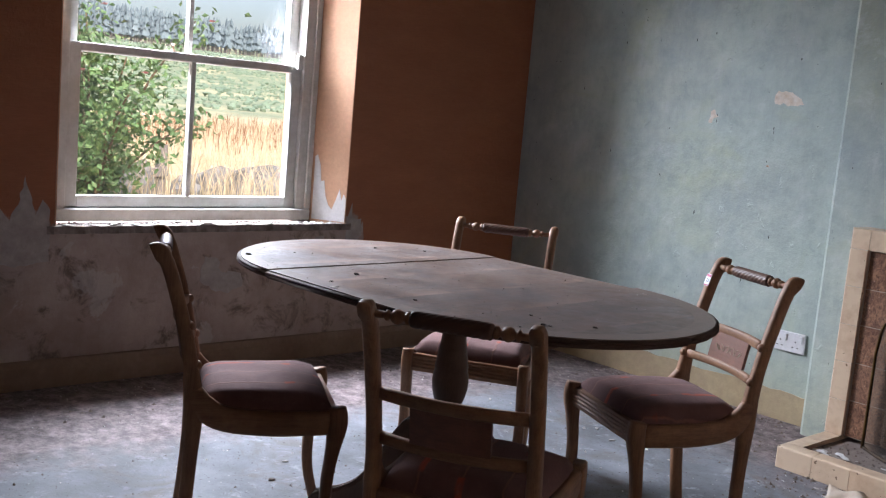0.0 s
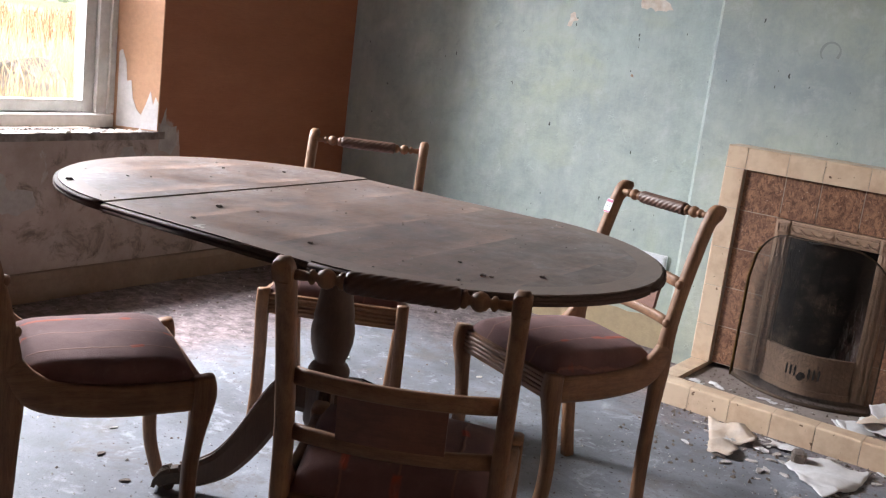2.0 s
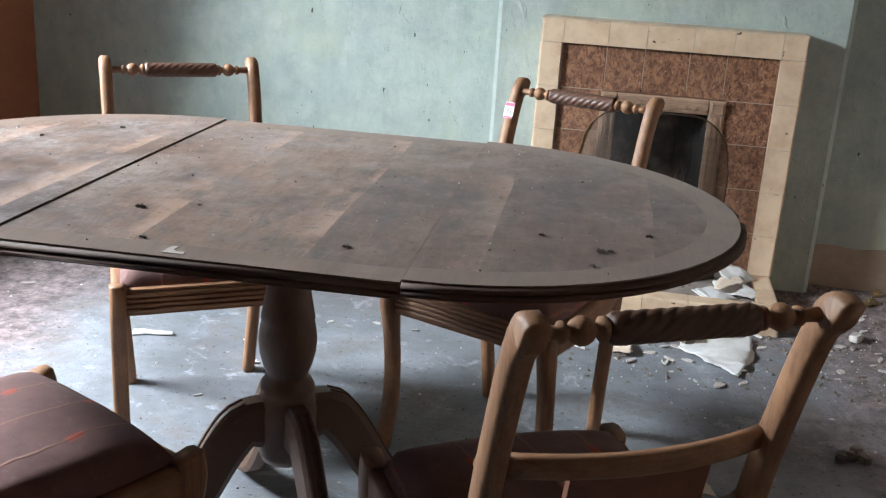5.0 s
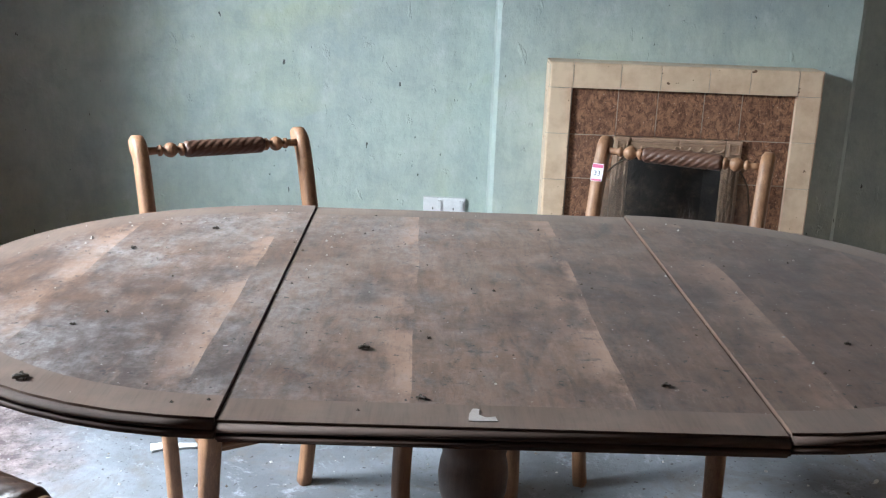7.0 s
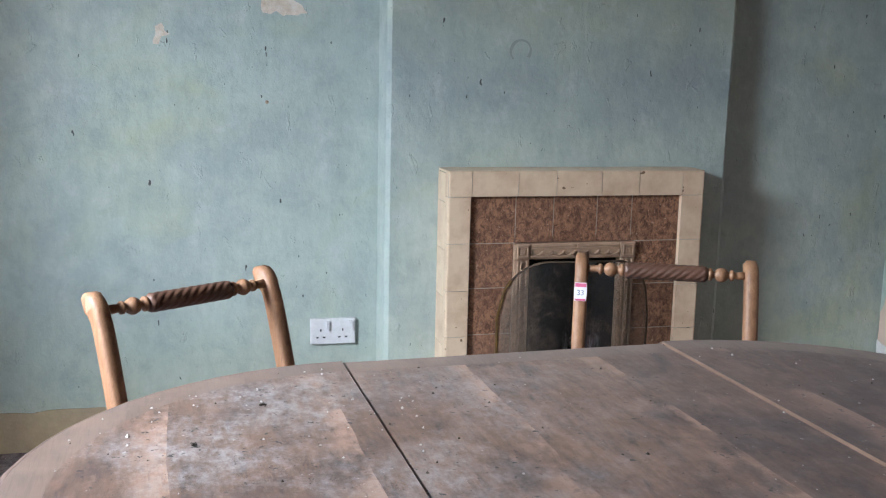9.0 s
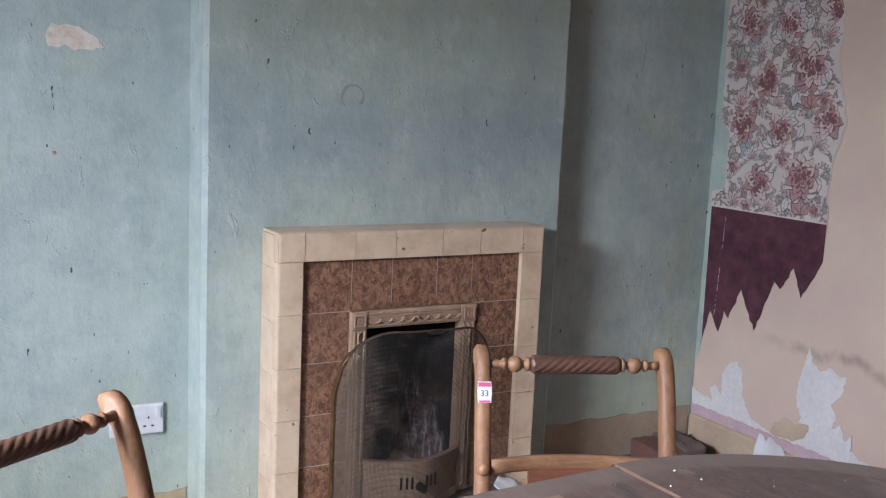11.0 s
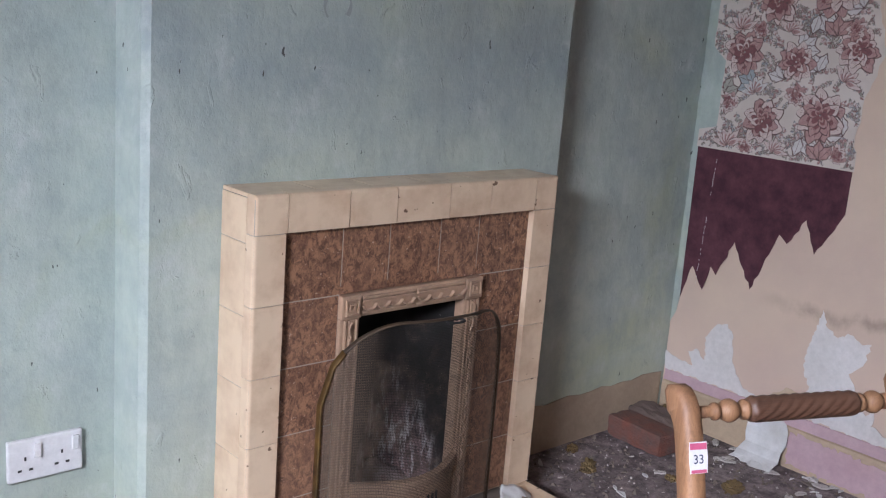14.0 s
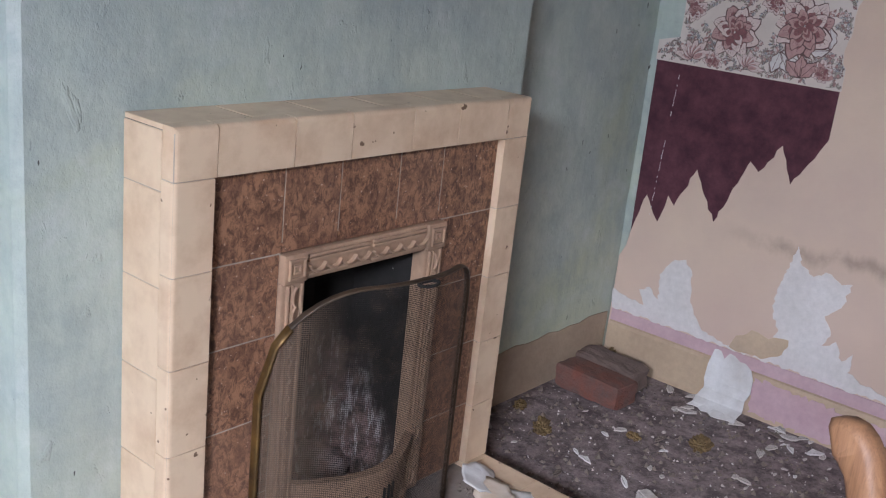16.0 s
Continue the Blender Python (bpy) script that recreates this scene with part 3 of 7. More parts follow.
def sweep(bm, path, half_w, half_t, side=Vector((1, 0, 0)), round_=0.35):
    """A bar of rounded rectangular section along a path; half sizes may vary along it."""
    path = [Vector(p) for p in path]
    n = len(path)
    hw = half_w if isinstance(half_w, (list, tuple)) else [half_w] * n
    ht = half_t if isinstance(half_t, (list, tuple)) else [half_t] * n
    rings = []
    for i, p in enumerate(path):
        t = (path[min(i + 1, n - 1)] - path[max(i - 1, 0)]).normalized()
        nrm = side.cross(t).normalized()
        sd = t.cross(nrm).normalized()
        k = round_
        shape = ((1, 1 - k), (1 - k, 1), (k - 1, 1), (-1, 1 - k), (-1, k - 1), (k - 1, -1), (1 - k, -1), (1, k - 1))
        rings.append([bm.verts.new(p + sd * hw[i] * a + nrm * ht[i] * b) for a, b in shape])
    for a, b in zip(rings, rings[1:]):
        for j in range(8):
            bm.faces.new((a[j], a[(j + 1) % 8], b[(j + 1) % 8], b[j]))
    bm.faces.new(rings[0][::-1])
    bm.faces.new(rings[-1])


def smooth_path(points, steps=4):
    """Catmull-Rom points through the given ones."""
    ps = [Vector(p) for p in points]
    out = []
    for i in range(len(ps) - 1):
        a, b, c, d = ps[max(i - 1, 0)], ps[i], ps[i + 1], ps[min(i + 2, len(ps) - 1)]
        for s in range(steps):
            t = s / steps
            out.append(0.5 * ((2 * b) + (c - a) * t + (2 * a - 5 * b + 4 * c - d) * t * t + (3 * b - a - 3 * c + d) * t ** 3))
    out.append(ps[-1])
    return out


def lathe(bm, profile, m=Matrix(), seg=20):
    """A turned shape: (radius, height) pairs round the local z axis."""
    rings = []
    for r, h in profile:
        ring = []
        for j in range(seg):
            a = 2 * math.pi * j / seg
            ring.append(bm.verts.new(m @ Vector((r * math.cos(a), r * math.sin(a), h))))
        rings.append(ring)
    for a, b in zip(rings, rings[1:]):
        for j in range(seg):
            bm.faces.new((a[j], a[(j + 1) % seg], b[(j + 1) % seg], b[j]))
    bm.faces.new(rings[0][::-1])
    bm.faces.new(rings[-1])


def rope(bm, profile, m, seg=40, strands=7, turn=52.0):
    """A turned rail carved as a rope: rounded strands wound round it with sharp grooves between."""
    rings = []
    for r, h in profile:
        ring = []
        for j in range(seg):
            a = 2 * math.pi * j / seg
            k = abs(math.sin((strands * (a + turn * h)) / 2)) ** 0.55
            ring.append(bm.verts.new(m @ Vector((r * (0.86 + 0.14 * k) * math.cos(a), r * (0.86 + 0.14 * k) * math.sin(a), h))))
        rings.append(ring)
    for a, b in zip(rings, rings[1:]):
        for j in range(seg):
            bm.faces.new((a[j], a[(j + 1) % seg], b[(j + 1) % seg], b[j]))
    bm.faces.new(rings[0][::-1])
    bm.faces.new(rings[-1])


def structure(name, bm, material, label, category="", smooth=False):
    return tagged(mesh_object(name, bm, material, smooth), label, category, kind="structure")


# ---- the room ----
H_CEIL = 2.42
WX, EX, SY = -1.642, 2.155, -5.2      # west, east and south wall faces
BRX0, BRX1, BRY = 0.218, 1.405, -0.120  # chimney breast

bm = bmesh.new()
box(bm, (-2.08, SY - 0.2, -0.25), (3.7, 0.4, 0.0))
structure("floor", bm, CONCRETE, "worn grey painted concrete floor with brown dirt", "floor")

# unseen ceiling, kept dark so that shaded sides get less fill
bm = bmesh.new()
box(bm, (-2.08, SY - 0.2, H_CEIL), (3.7, 0.4, H_CEIL + 0.15))
structure("ceiling", bm, CEILING, "unseen plaster ceiling, dark to curb bounced light", "ceiling")

bm = bmesh.new()
box(bm, (WX - 0.44, -0.01, 0), (EX + 0.2, 0.4, H_CEIL))
wall_n = structure("wall_north", bm, GREEN, "old pale green painted plaster wall", "wall")

bm = bmesh.new()
prism(bm, [(BRX0, -0.011), (BRX0 + 0.006, BRY + 0.012), (BRX0 + 0.02, BRY), (0.64, BRY), (0.64, -0.011)], 0, H_CEIL)
prism(bm, [(1.0, -0.011), (1.0, BRY), (BRX1 - 0.015, BRY), (BRX1, BRY + 0.012), (BRX1, -0.011)], 0, H_CEIL)
prism(bm, [(0.64, -0.011), (0.64, BRY), (1.0, BRY), (1.0, -0.011)], 0.72, H_CEIL)
structure("wall_chimney_breast", bm, GREEN, "shallow green painted chimney breast", "wall")

# bare band where a skirting board was taken off
bm = bmesh.new()
def ragged_band(bm, x0, x1, face, top, step=0.05):
    n = int((x1 - x0) / step)
    top_line = [(x0 + (x1 - x0) * i / n, top + random.uniform(-0.006, 0.006)) for i in range(n + 1)]
    prism(bm, [(x0, 0.0), (x1, 0.0)] + top_line[::-1], face - 0.004, face + 0.002, "y")
ragged_band(bm, WX + 0.01, BRX0 - 0.004, -0.010, 0.128)
structure("baseboard_1", bm, CREAM_BAND, "bare yellowish plaster band along the floor", "baseboard")
bm = bmesh.new()
ragged_band(bm, BRX1 + 0.004, EX - 0.016, -0.010, 0.155)
structure("baseboard_2", bm, ALCOVE_BAND, "bare greyish tan plaster band in the alcove", "baseboard")

# west wall with the window opening and its splayed reveals
Y0, Y1 = -1.167, -2.552        # opening at the inner face
YA, YB = -1.268, -2.525        # opening at the window frame
ZS, ZH, DF = 0.625, 2.03, 0.17
bm = bmesh.new()
OUT = WX - 0.44
prism(bm, [(WX, -0.012), (WX, Y0), (WX - DF, YA), (OUT, YA), (OUT, -0.012)], 0, H_CEIL)
prism(bm, [(WX, Y1), (WX, SY), (OUT, SY), (OUT, YB), (WX - DF, YB)], 0, H_CEIL)
prism(bm, [(WX, Y0), (WX, Y1), (WX - DF, YB), (OUT, YB), (OUT, YA), (WX - DF, YA)], 0, ZS - 0.02)
prism(bm, [(WX, Y0), (WX, Y1), (WX - DF, YB), (OUT, YB), (OUT, YA), (WX - DF, YA)], ZH, H_CEIL)
structure("wall_west", bm, BROWN, "brown painted wall stripped to bare plaster below the window", "wall")

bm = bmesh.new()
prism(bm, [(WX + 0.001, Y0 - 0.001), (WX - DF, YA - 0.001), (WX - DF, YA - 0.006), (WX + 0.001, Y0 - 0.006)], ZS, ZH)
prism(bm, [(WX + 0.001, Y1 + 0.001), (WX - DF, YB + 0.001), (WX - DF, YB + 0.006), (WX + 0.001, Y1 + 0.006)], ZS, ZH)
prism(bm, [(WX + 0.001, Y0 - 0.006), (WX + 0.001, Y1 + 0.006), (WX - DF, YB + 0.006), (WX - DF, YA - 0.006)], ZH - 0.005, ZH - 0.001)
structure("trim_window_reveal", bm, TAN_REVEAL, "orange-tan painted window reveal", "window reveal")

# torn white plaster at the foot of the reveal
bm = bmesh.new()
rv = Vector((-DF, YA - Y0)).normalized()
prof = [(0.0, 0.0), (0.0, 0.11), (0.012, 0.135), (0.022, 0.10), (0.035, 0.155), (0.052, 0.10), (0.07, 0.055), (0.09, 0.075), (0.108, 0.12), (0.118, 0.19), (0.135, 0.185), (0.142, 0.26), (0.16, 0.31), (0.172, 0.30), (0.172, 0.0)]
low = [bm.verts.new((WX + rv.x * s, Y0 + rv.y * s - 0.0068, ZS + 0.016 + h)) for s, h in prof]
top = [bm.verts.new((WX + rv.x * s, Y0 + rv.y * s - 0.0085, ZS + 0.016 + h)) for s, h in prof]
bm.faces.new(low)
bm.faces.new(top[::-1])
for i in range(len(prof)):
    j = (i + 1) % len(prof)
    bm.faces.new((low[i], low[j], top[j], top[i]))
structure("trim_torn_plaster", bm, TORN_WHITE, "torn white plaster at the foot of the reveal", "plaster patch")

# crumbling inner sill: a dirt-filled bed with a ragged plaster lip
bm = bmesh.new()
prism(bm, [(WX - 0.02, Y0 - 0.02), (WX - 0.02, Y1 + 0.02), (WX - DF + 0.002, YB + 0.004), (WX - DF + 0.002, YA - 0.008)], ZS - 0.0195, ZS - 0.002)
structure("trim_sill_bed", bm, DIRT, "dark brown dirt in the broken window sill", "window sill")
bm = bmesh.new()
n = 60
front = [(WX + random.uniform(0.004, 0.018), Y0 + 0.03 + (Y1 - Y0 - 0.06) * i / n) for i in range(n + 1)]
rear = [(WX - 0.038 - 0.03 * noise.noise(Vector((i * 0.21, 0.5, 0))) + random.uniform(-0.006, 0.006), Y0 + 0.012 + (Y1 - Y0 - 0.024) * i / n) for i in range(n + 1)]
prism(bm, front + rear[::-1], ZS - 0.018, ZS + 0.012)
structure("trim_window_sill", bm, SILL_CRUST, "crumbling dirty plaster lip of the window sill", "window sill")


def wall_patch(name, outline, material, label):
    """A thin skin of plaster left on the window wall; outline in y and z."""
    b = bmesh.new()
    prism(b, outline, WX + 0.0004, WX + 0.0022, "x")
    return structure(name, b, material, label, "plaster patch")

# brown skirting board under the window
bm = bmesh.new()
prism(bm, [(WX + 0.001, 0.0), (WX + 0.022, 0.0), (WX + 0.022, 0.085), (WX + 0.012, 0.108), (WX + 0.001, 0.112)], SY + 0.01, -0.02, "y")
structure("baseboard_3", bm, SKIRT_BROWN, "dusty brown skirting board", "baseboard")

# east wall with a plain doorway, and the passage that it leads to
DY0, DY1, DZ = -3.42, -4.55, 2.06
bm = bmesh.new()
box(bm, (EX, DY0, 0), (EX + 0.2, -0.012, H_CEIL))
box(bm, (EX, SY, 0), (EX + 0.2, DY1, H_CEIL))
box(bm, (EX, DY1, DZ), (EX + 0.2, DY0, H_CEIL))
structure("wall_east", bm, EAST, "beige papered wall with damp marks", "wall")
# south and passage walls are never in view; dark brown limits their bounce
bm = bmesh.new()
box(bm, (-2.08, SY - 0.2, 0), (3.7, SY, H_CEIL))
structure("wall_south", bm, SKIRT_BROWN, "unseen south wall, dark brown to curb bounced light", "wall")
bm = bmesh.new()
box(bm, (3.5, SY, 0), (3.7, 0.4, H_CEIL))
box(bm, (EX + 0.2, -2.4, 0), (3.5, -2.2, H_CEIL))
structure("wall_passage", bm, SKIRT_BROWN, "unseen passage walls in the same dark brown", "wall")

# skirting on the east wall: beige board, pink above it
bm = bmesh.new()
prism(bm, [(EX - 0.001, 0.0), (EX - 0.014, 0.0), (EX - 0.014, 0.118), (EX - 0.010, 0.126), (EX - 0.001, 0.13)], DY0 + 0.01, -0.02, "y")
structure("baseboard_4", bm, BEIGE_SKIRT, "beige painted skirting board", "baseboard")
bm = bmesh.new()
prism(bm, [(EX - 0.001, 0.1305), (EX - 0.006, 0.1305), (EX - 0.003, 0.165), (EX - 0.001, 0.166)], DY0 + 0.01, -0.02, "y")
structure("trim_pink_band", bm, PINK, "pale pink painted strip above the skirting", "trim")


def wall_paper(name, outline, material, label, lift, category="wallpaper"):
    """A sheet on the east wall; outline in y and z."""
    b = bmesh.new()
    prism(b, outline, EX - lift, EX - lift + 0.0015, "x")
    return structure(name, b, material, label, category)


def rag(points, step=0.012, amp=0.0055, closed=True):
    """The outline again, with small uneven steps along it."""
    out = []
    for (a, b), (c, d) in zip(points, points[1:] + (points[:1] if closed else [])):
        n = max(1, int(math.hypot(c - a, d - b) / step))
        for i in range(n):
            t = i / n
            j = amp if i else 0.0
            out.append((a + (c - a) * t + random.uniform(-j, j), b + (d - b) * t + random.uniform(-j, j)))
    return out


FLORAL_EDGE = [(-0.028, 0.925), (-0.028, 0.98)] + rag([(-0.09, 0.995), (-0.092, 1.2), (-0.045, 1.24), (-0.045, 1.43), (-0.03, 1.5)], 0.03, 0.004, False) + [(-0.028, H_CEIL - 0.01), (-0.50, H_CEIL - 0.01)] + rag([(-0.53, 1.7), (-0.543, 1.523), (-0.536, 1.458), (-0.553, 1.376), (-0.594, 1.263), (-0.577, 1.196), (-0.55, 1.11), (-0.542, 1.024), (-0.555, 0.95)], 0.02, 0.006, False) + [(-0.556, 0.925)]
floral = wall_paper("trim_floral_paper", FLORAL_EDGE, FLORAL, "torn strip of floral wallpaper with mauve flowers", 0.0045)
MAROON_EDGE = [(-0.032, 0.924), (-0.552, 0.924)] + rag([(-0.552, 0.80), (-0.478, 0.666), (-0.438, 0.762), (-0.387, 0.679), (-0.359, 0.702), (-0.287, 0.512), (-0.212, 0.646), (-0.161, 0.527), (-0.138, 0.552), (-0.118, 0.468), (-0.071, 0.538), (-0.034, 0.40)], 0.018, 0.0035, False)
wall_paper("trim_maroon_paper", MAROON_EDGE, MAROON, "maroon paper border torn into points", 0.0035)


# ---- the flowers printed on the wallpaper ----
def inside(poly, a, b):
    """Whether the point (a, b) lies within an outline."""
    hit = False
    for (x0, y0), (x1, y1) in zip(poly, poly[1:] + poly[:1]):
        if (y0 > b) != (y1 > b) and a < (x1 - x0) * (b - y0) / (y1 - y0) + x0:
            hit = not hit
    return hit


PRINT_INK = mottled("print_dark_line", (0.10, 0.055, 0.055), (0.15, 0.085, 0.08), 40, 0.8, 90, 0.05, which="World")
PRINT_WINE = mottled("print_wine", (0.20, 0.075, 0.08), (0.27, 0.115, 0.115), 60, 0.8, 150, 0.05, which="World")
PRINT_ROSE = mottled("print_rose", (0.40, 0.22, 0.21), (0.50, 0.32, 0.30), 60, 0.8, 150, 0.05, which="World")
PRINT_BLUSH = mottled("print_blush", (0.60, 0.47, 0.44), (0.66, 0.56, 0.53), 60, 0.8, 150, 0.05, which="World")
PRINT_LEAF = mottled("print_grey_leaf", (0.34, 0.33, 0.28), (0.44, 0.42, 0.37), 60, 0.8, 150, 0.05, which="World")
PRINT_PALE = mottled("print_pale_leaf", (0.58, 0.55, 0.54), (0.65, 0.62, 0.61), 60, 0.8, 150, 0.05, which="World")
PRINT_BLUE = mottled("print_grey_blue", (0.30, 0.35, 0.38), (0.42, 0.46, 0.48), 60, 0.8, 150, 0.05, which="World")
INKS = [PRINT_INK, PRINT_WINE, PRINT_ROSE, PRINT_BLUSH, PRINT_LEAF, PRINT_PALE, PRINT_BLUE]


class Printer:
    """Lays flat printed shapes over the floral paper, each a hair above the last."""

    def __init__(self, outline, seed):
        self.bm, self.outline, self.r, self.lift = bmesh.new(), outline, random.Random(seed), 0.0048

    def shape(self, pts, ink):
        if not all(inside(self.outline, a, b) and b > 0.9262 for a, b in pts):
            return False
        self.lift += 0.0000005
        f = self.bm.faces.new([self.bm.verts.new((EX - self.lift, a, b)) for a, b in pts])
        f.material_index = ink
        return True

    def petal(self, c, ang, size, wide, ink, tip=0.0, base=1):
        """A rounded petal with a dark outline, a paler field and a shaded root."""
        def ring(k, w, start=0.0):
            out = []
            for i in range(13):
                t = start + (1 - start) * i / 12
                h = math.sin(math.pi * t ** 0.75) ** 0.7 * w
                out.append((t, h))
            return [(t * k, h) for t, h in out] + [(t * k, -h) for t, h in out[::-1]][1:-1]
        ca, sa = math.cos(ang), math.sin(ang)

        def put(points):
            res = []
            for t, h in points:
                n = 1 + 0.10 * math.sin(9 * t + 5 * h + tip)
                a, b = t * size * n, h * size * wide
                res.append((c[0] + a * ca - b * sa, c[1] + a * sa + b * ca))
            return res
        if not self.shape(put(ring(1.0, 0.5)), 0):
            return
        self.shape(put([(t + 0.03, h * 0.86) for t, h in ring(0.93, 0.5)]), ink)
        if base is not None:
            self.shape(put([(t + 0.03, h * 0.60) for t, h in ring(0.55, 0.5)]), base)
        for q in (-0.16, 0.0, 0.16):
            self.shape(put([(0.12, q * 0.3 - 0.008), (0.72, q - 0.008), (0.72, q + 0.008), (0.12, q * 0.3 + 0.012)]), 0)

    def peony(self, c, size, turn=0.0):
        for n, rad, off, inks in ((9, 1.0, 0.34, (3, 2, 3)), (8, 0.76, 0.26, (2, 3, 2)), (6, 0.55, 0.16, (3, 2, 1)), (5, 0.34, 0.04, (2, 1, 2))):
            for i in range(n):
                a = turn + 2 * math.pi * (i + 0.5 * (n % 2)) / n + self.r.uniform(-0.12, 0.12)
                p = (c[0] + off * size * 0.5 * math.cos(a), c[1] + off * size * 0.5 * math.sin(a))
                self.petal(p, a, size * 0.5 * rad * self.r.uniform(0.75, 1.0), self.r.uniform(0.75, 1.0), self.r.choice(inks), i, 1)

    def leaf(self, c, ang, size, ink):
        """A pointed lobed leaf."""
        pts = []
        for i in range(19):
            t = i / 18
            w = 0.30 * math.sin(math.pi * t) * (0.72 + 0.28 * abs(math.cos(t * 9.5)))
            pts.append((t, w))
        ca, sa = math.cos(ang), math.sin(ang)

        def put(k, d):
            line = [(t * k + d, w * k) for t, w in pts] + [(t * k + d, -w * k) for t, w in pts[::-1]][1:-1]
            return [(c[0] + size * (t * ca - w * sa), c[1] + size * (t * sa + w * ca)) for t, w in line]
        if self.shape(put(1.0, 0.0), 0):
            self.shape(put(0.86, 0.06), ink)
            self.stroke([(c[0] + size * t * ca, c[1] + size * t * sa) for t in (0.05, 0.5, 0.85)], 0.0007, 0)

    def stroke(self, line, w, ink):
        for (a, b), (d, e) in zip(line, line[1:]):
            ln = math.hypot(d - a, e - b) or 1.0
            nx, ny = -(e - b) / ln * w, (d - a) / ln * w
            self.shape([(a + nx, b + ny), (d + nx, e + ny), (d - nx, e - ny), (a - nx, b - ny)], ink)

    def spray(self, c, ang, size):
        """A curling stem with small leaves and buds along it."""
        line, p, a = [c], c, ang
        bend = self.r.uniform(-0.35, 0.35)
        for i in range(7):
            p = (p[0] + size / 7 * math.cos(a), p[1] + size / 7 * math.sin(a))
            a += bend
            line.append(p)
        self.stroke(line, 0.0012, 4)
        for i, q in enumerate(line[1:]):
            for sd in (-1, 1):
                self.leaf(q, a - bend * (7 - i) + sd * self.r.uniform(0.6, 1.1), size * self.r.uniform(0.16, 0.28), self.r.choice((4, 4, 2, 5, 6)))
        for i in range(5):
            self.petal(line[-1], i * 1.257 + a, size * 0.14, 0.8, self.r.choice((2, 3)), i, None)

    def lily(self, c, ang, size, ink):
        for i in range(6):
            self.petal(c, ang + (i - 2.5) * 0.5, size * self.r.uniform(0.8, 1.0), 0.42, ink, i, 2)


press = Printer(FLORAL_EDGE, 21)
for up in range(5):
    dz = 0.355 * up
    for k in range(150):
        press.lift = 0.0048 + (k % 12) * 0.00005
        press.spray((-0.05 - 0.50 * press.r.random(), 0.93 + dz + 0.355 * press.r.random()), press.r.uniform(0, 6.28), press.r.uniform(0.035, 0.07))
    for k in range(70):
        press.lift = 0.0048 + (k % 12) * 0.00005
        press.spray((-0.05 - 0.50 * press.r.random(), 0.93 + dz + 0.06 * press.r.random()), press.r.uniform(0.3, 2.8), press.r.uniform(0.018, 0.034))
    press.lift = 0.0055
    for y, z, a, ink in ((-0.381, 1.0, 4.2, 5), (-0.509, 1.02, 0.6, 5), (-0.444, 0.94, 1.5, 2), (-0.40, 1.19, 1.2, 5), (-0.10, 1.10, 2.0, 4), (-0.20, 1.14, 0.3, 6), (-0.30, 1.16, 1.0, 5), (-0.56, 1.12, 1.8, 6), (-0.34, 1.25, 2.4, 5)):
        for q in (-0.75, 0.0, 0.75):
            press.leaf((y, z + dz), a + q, 0.062, ink)
    press.lily((-0.139, 0.945 + dz), 1.4, 0.062, 3)
    press.lily((-0.30, 0.945 + dz), 1.9, 0.05, 3)
    press.lily((-0.21, 1.115 + dz), 1.2, 0.055, 5)
    press.lily((-0.49, 1.17 + dz), 2.2, 0.055, 3)
    for y, z, w in ((-0.247, 1.03, 0.115), (-0.43, 1.07, 0.135), (-0.515, 1.265, 0.115), (-0.154, 1.23, 0.12), (-0.33, 1.215, 0.10), (-0.12, 1.075, 0.06), (-0.345, 1.12, 0.055), (-0.50, 0.965, 0.05), (-0.20, 0.945, 0.045)):
        press.peony((y, z + dz), w, press.r.uniform(0, 6))
me = bpy.data.meshes.new("flower_print")
press.bm.to_mesh(me)
press.bm.free()
for ink in INKS:
    me.materials.append(ink)
flowers = new("flower_print", me)
flowers.parent = floral
tagged(flowers, "mauve peonies, lilies and grey leaves in print", kind="stuff")
b = bmesh.new()
rr = random.Random(3)
for i in range(60):
    z0 = 0.90 - 0.42 * i / 60
    if rr.random() < 0.5 or (0.72 < z0 < 0.78):
        continue
    y0 = -0.108 + 0.018 * (0.90 - z0) / 0.42 + rr.uniform(-0.001, 0.001)
    prism(b, [(y0 - 0.0009, z0), (y0 + 0.0009, z0), (y0 + 0.0007, z0 - 0.005), (y0 - 0.0006, z0 - 0.005)], EX - 0.0041, EX - 0.0036, "x")
structure("trim_crease", b, TORN_WHITE, "pale broken crease down the maroon paper", "crease")
wall_paper("trim_bare_patch_1", rag([(-0.017, 0.168), (-0.47, 0.168), (-0.44, 0.186), (-0.40, 0.176), (-0.368, 0.18), (-0.31, 0.199), (-0.263, 0.271), (-0.255, 0.32), (-0.252, 0.355), (-0.229, 0.382), (-0.194, 0.372), (-0.155, 0.316), (-0.164, 0.239), (-0.145, 0.25), (-0.13, 0.269), (-0.099, 0.251), (-0.122, 0.208), (-0.066, 0.213), (-0.011, 0.228)], 0.010, 0.0045), TORN_WHITE, "torn patch of bare white lining", 0.0028, "torn patch")
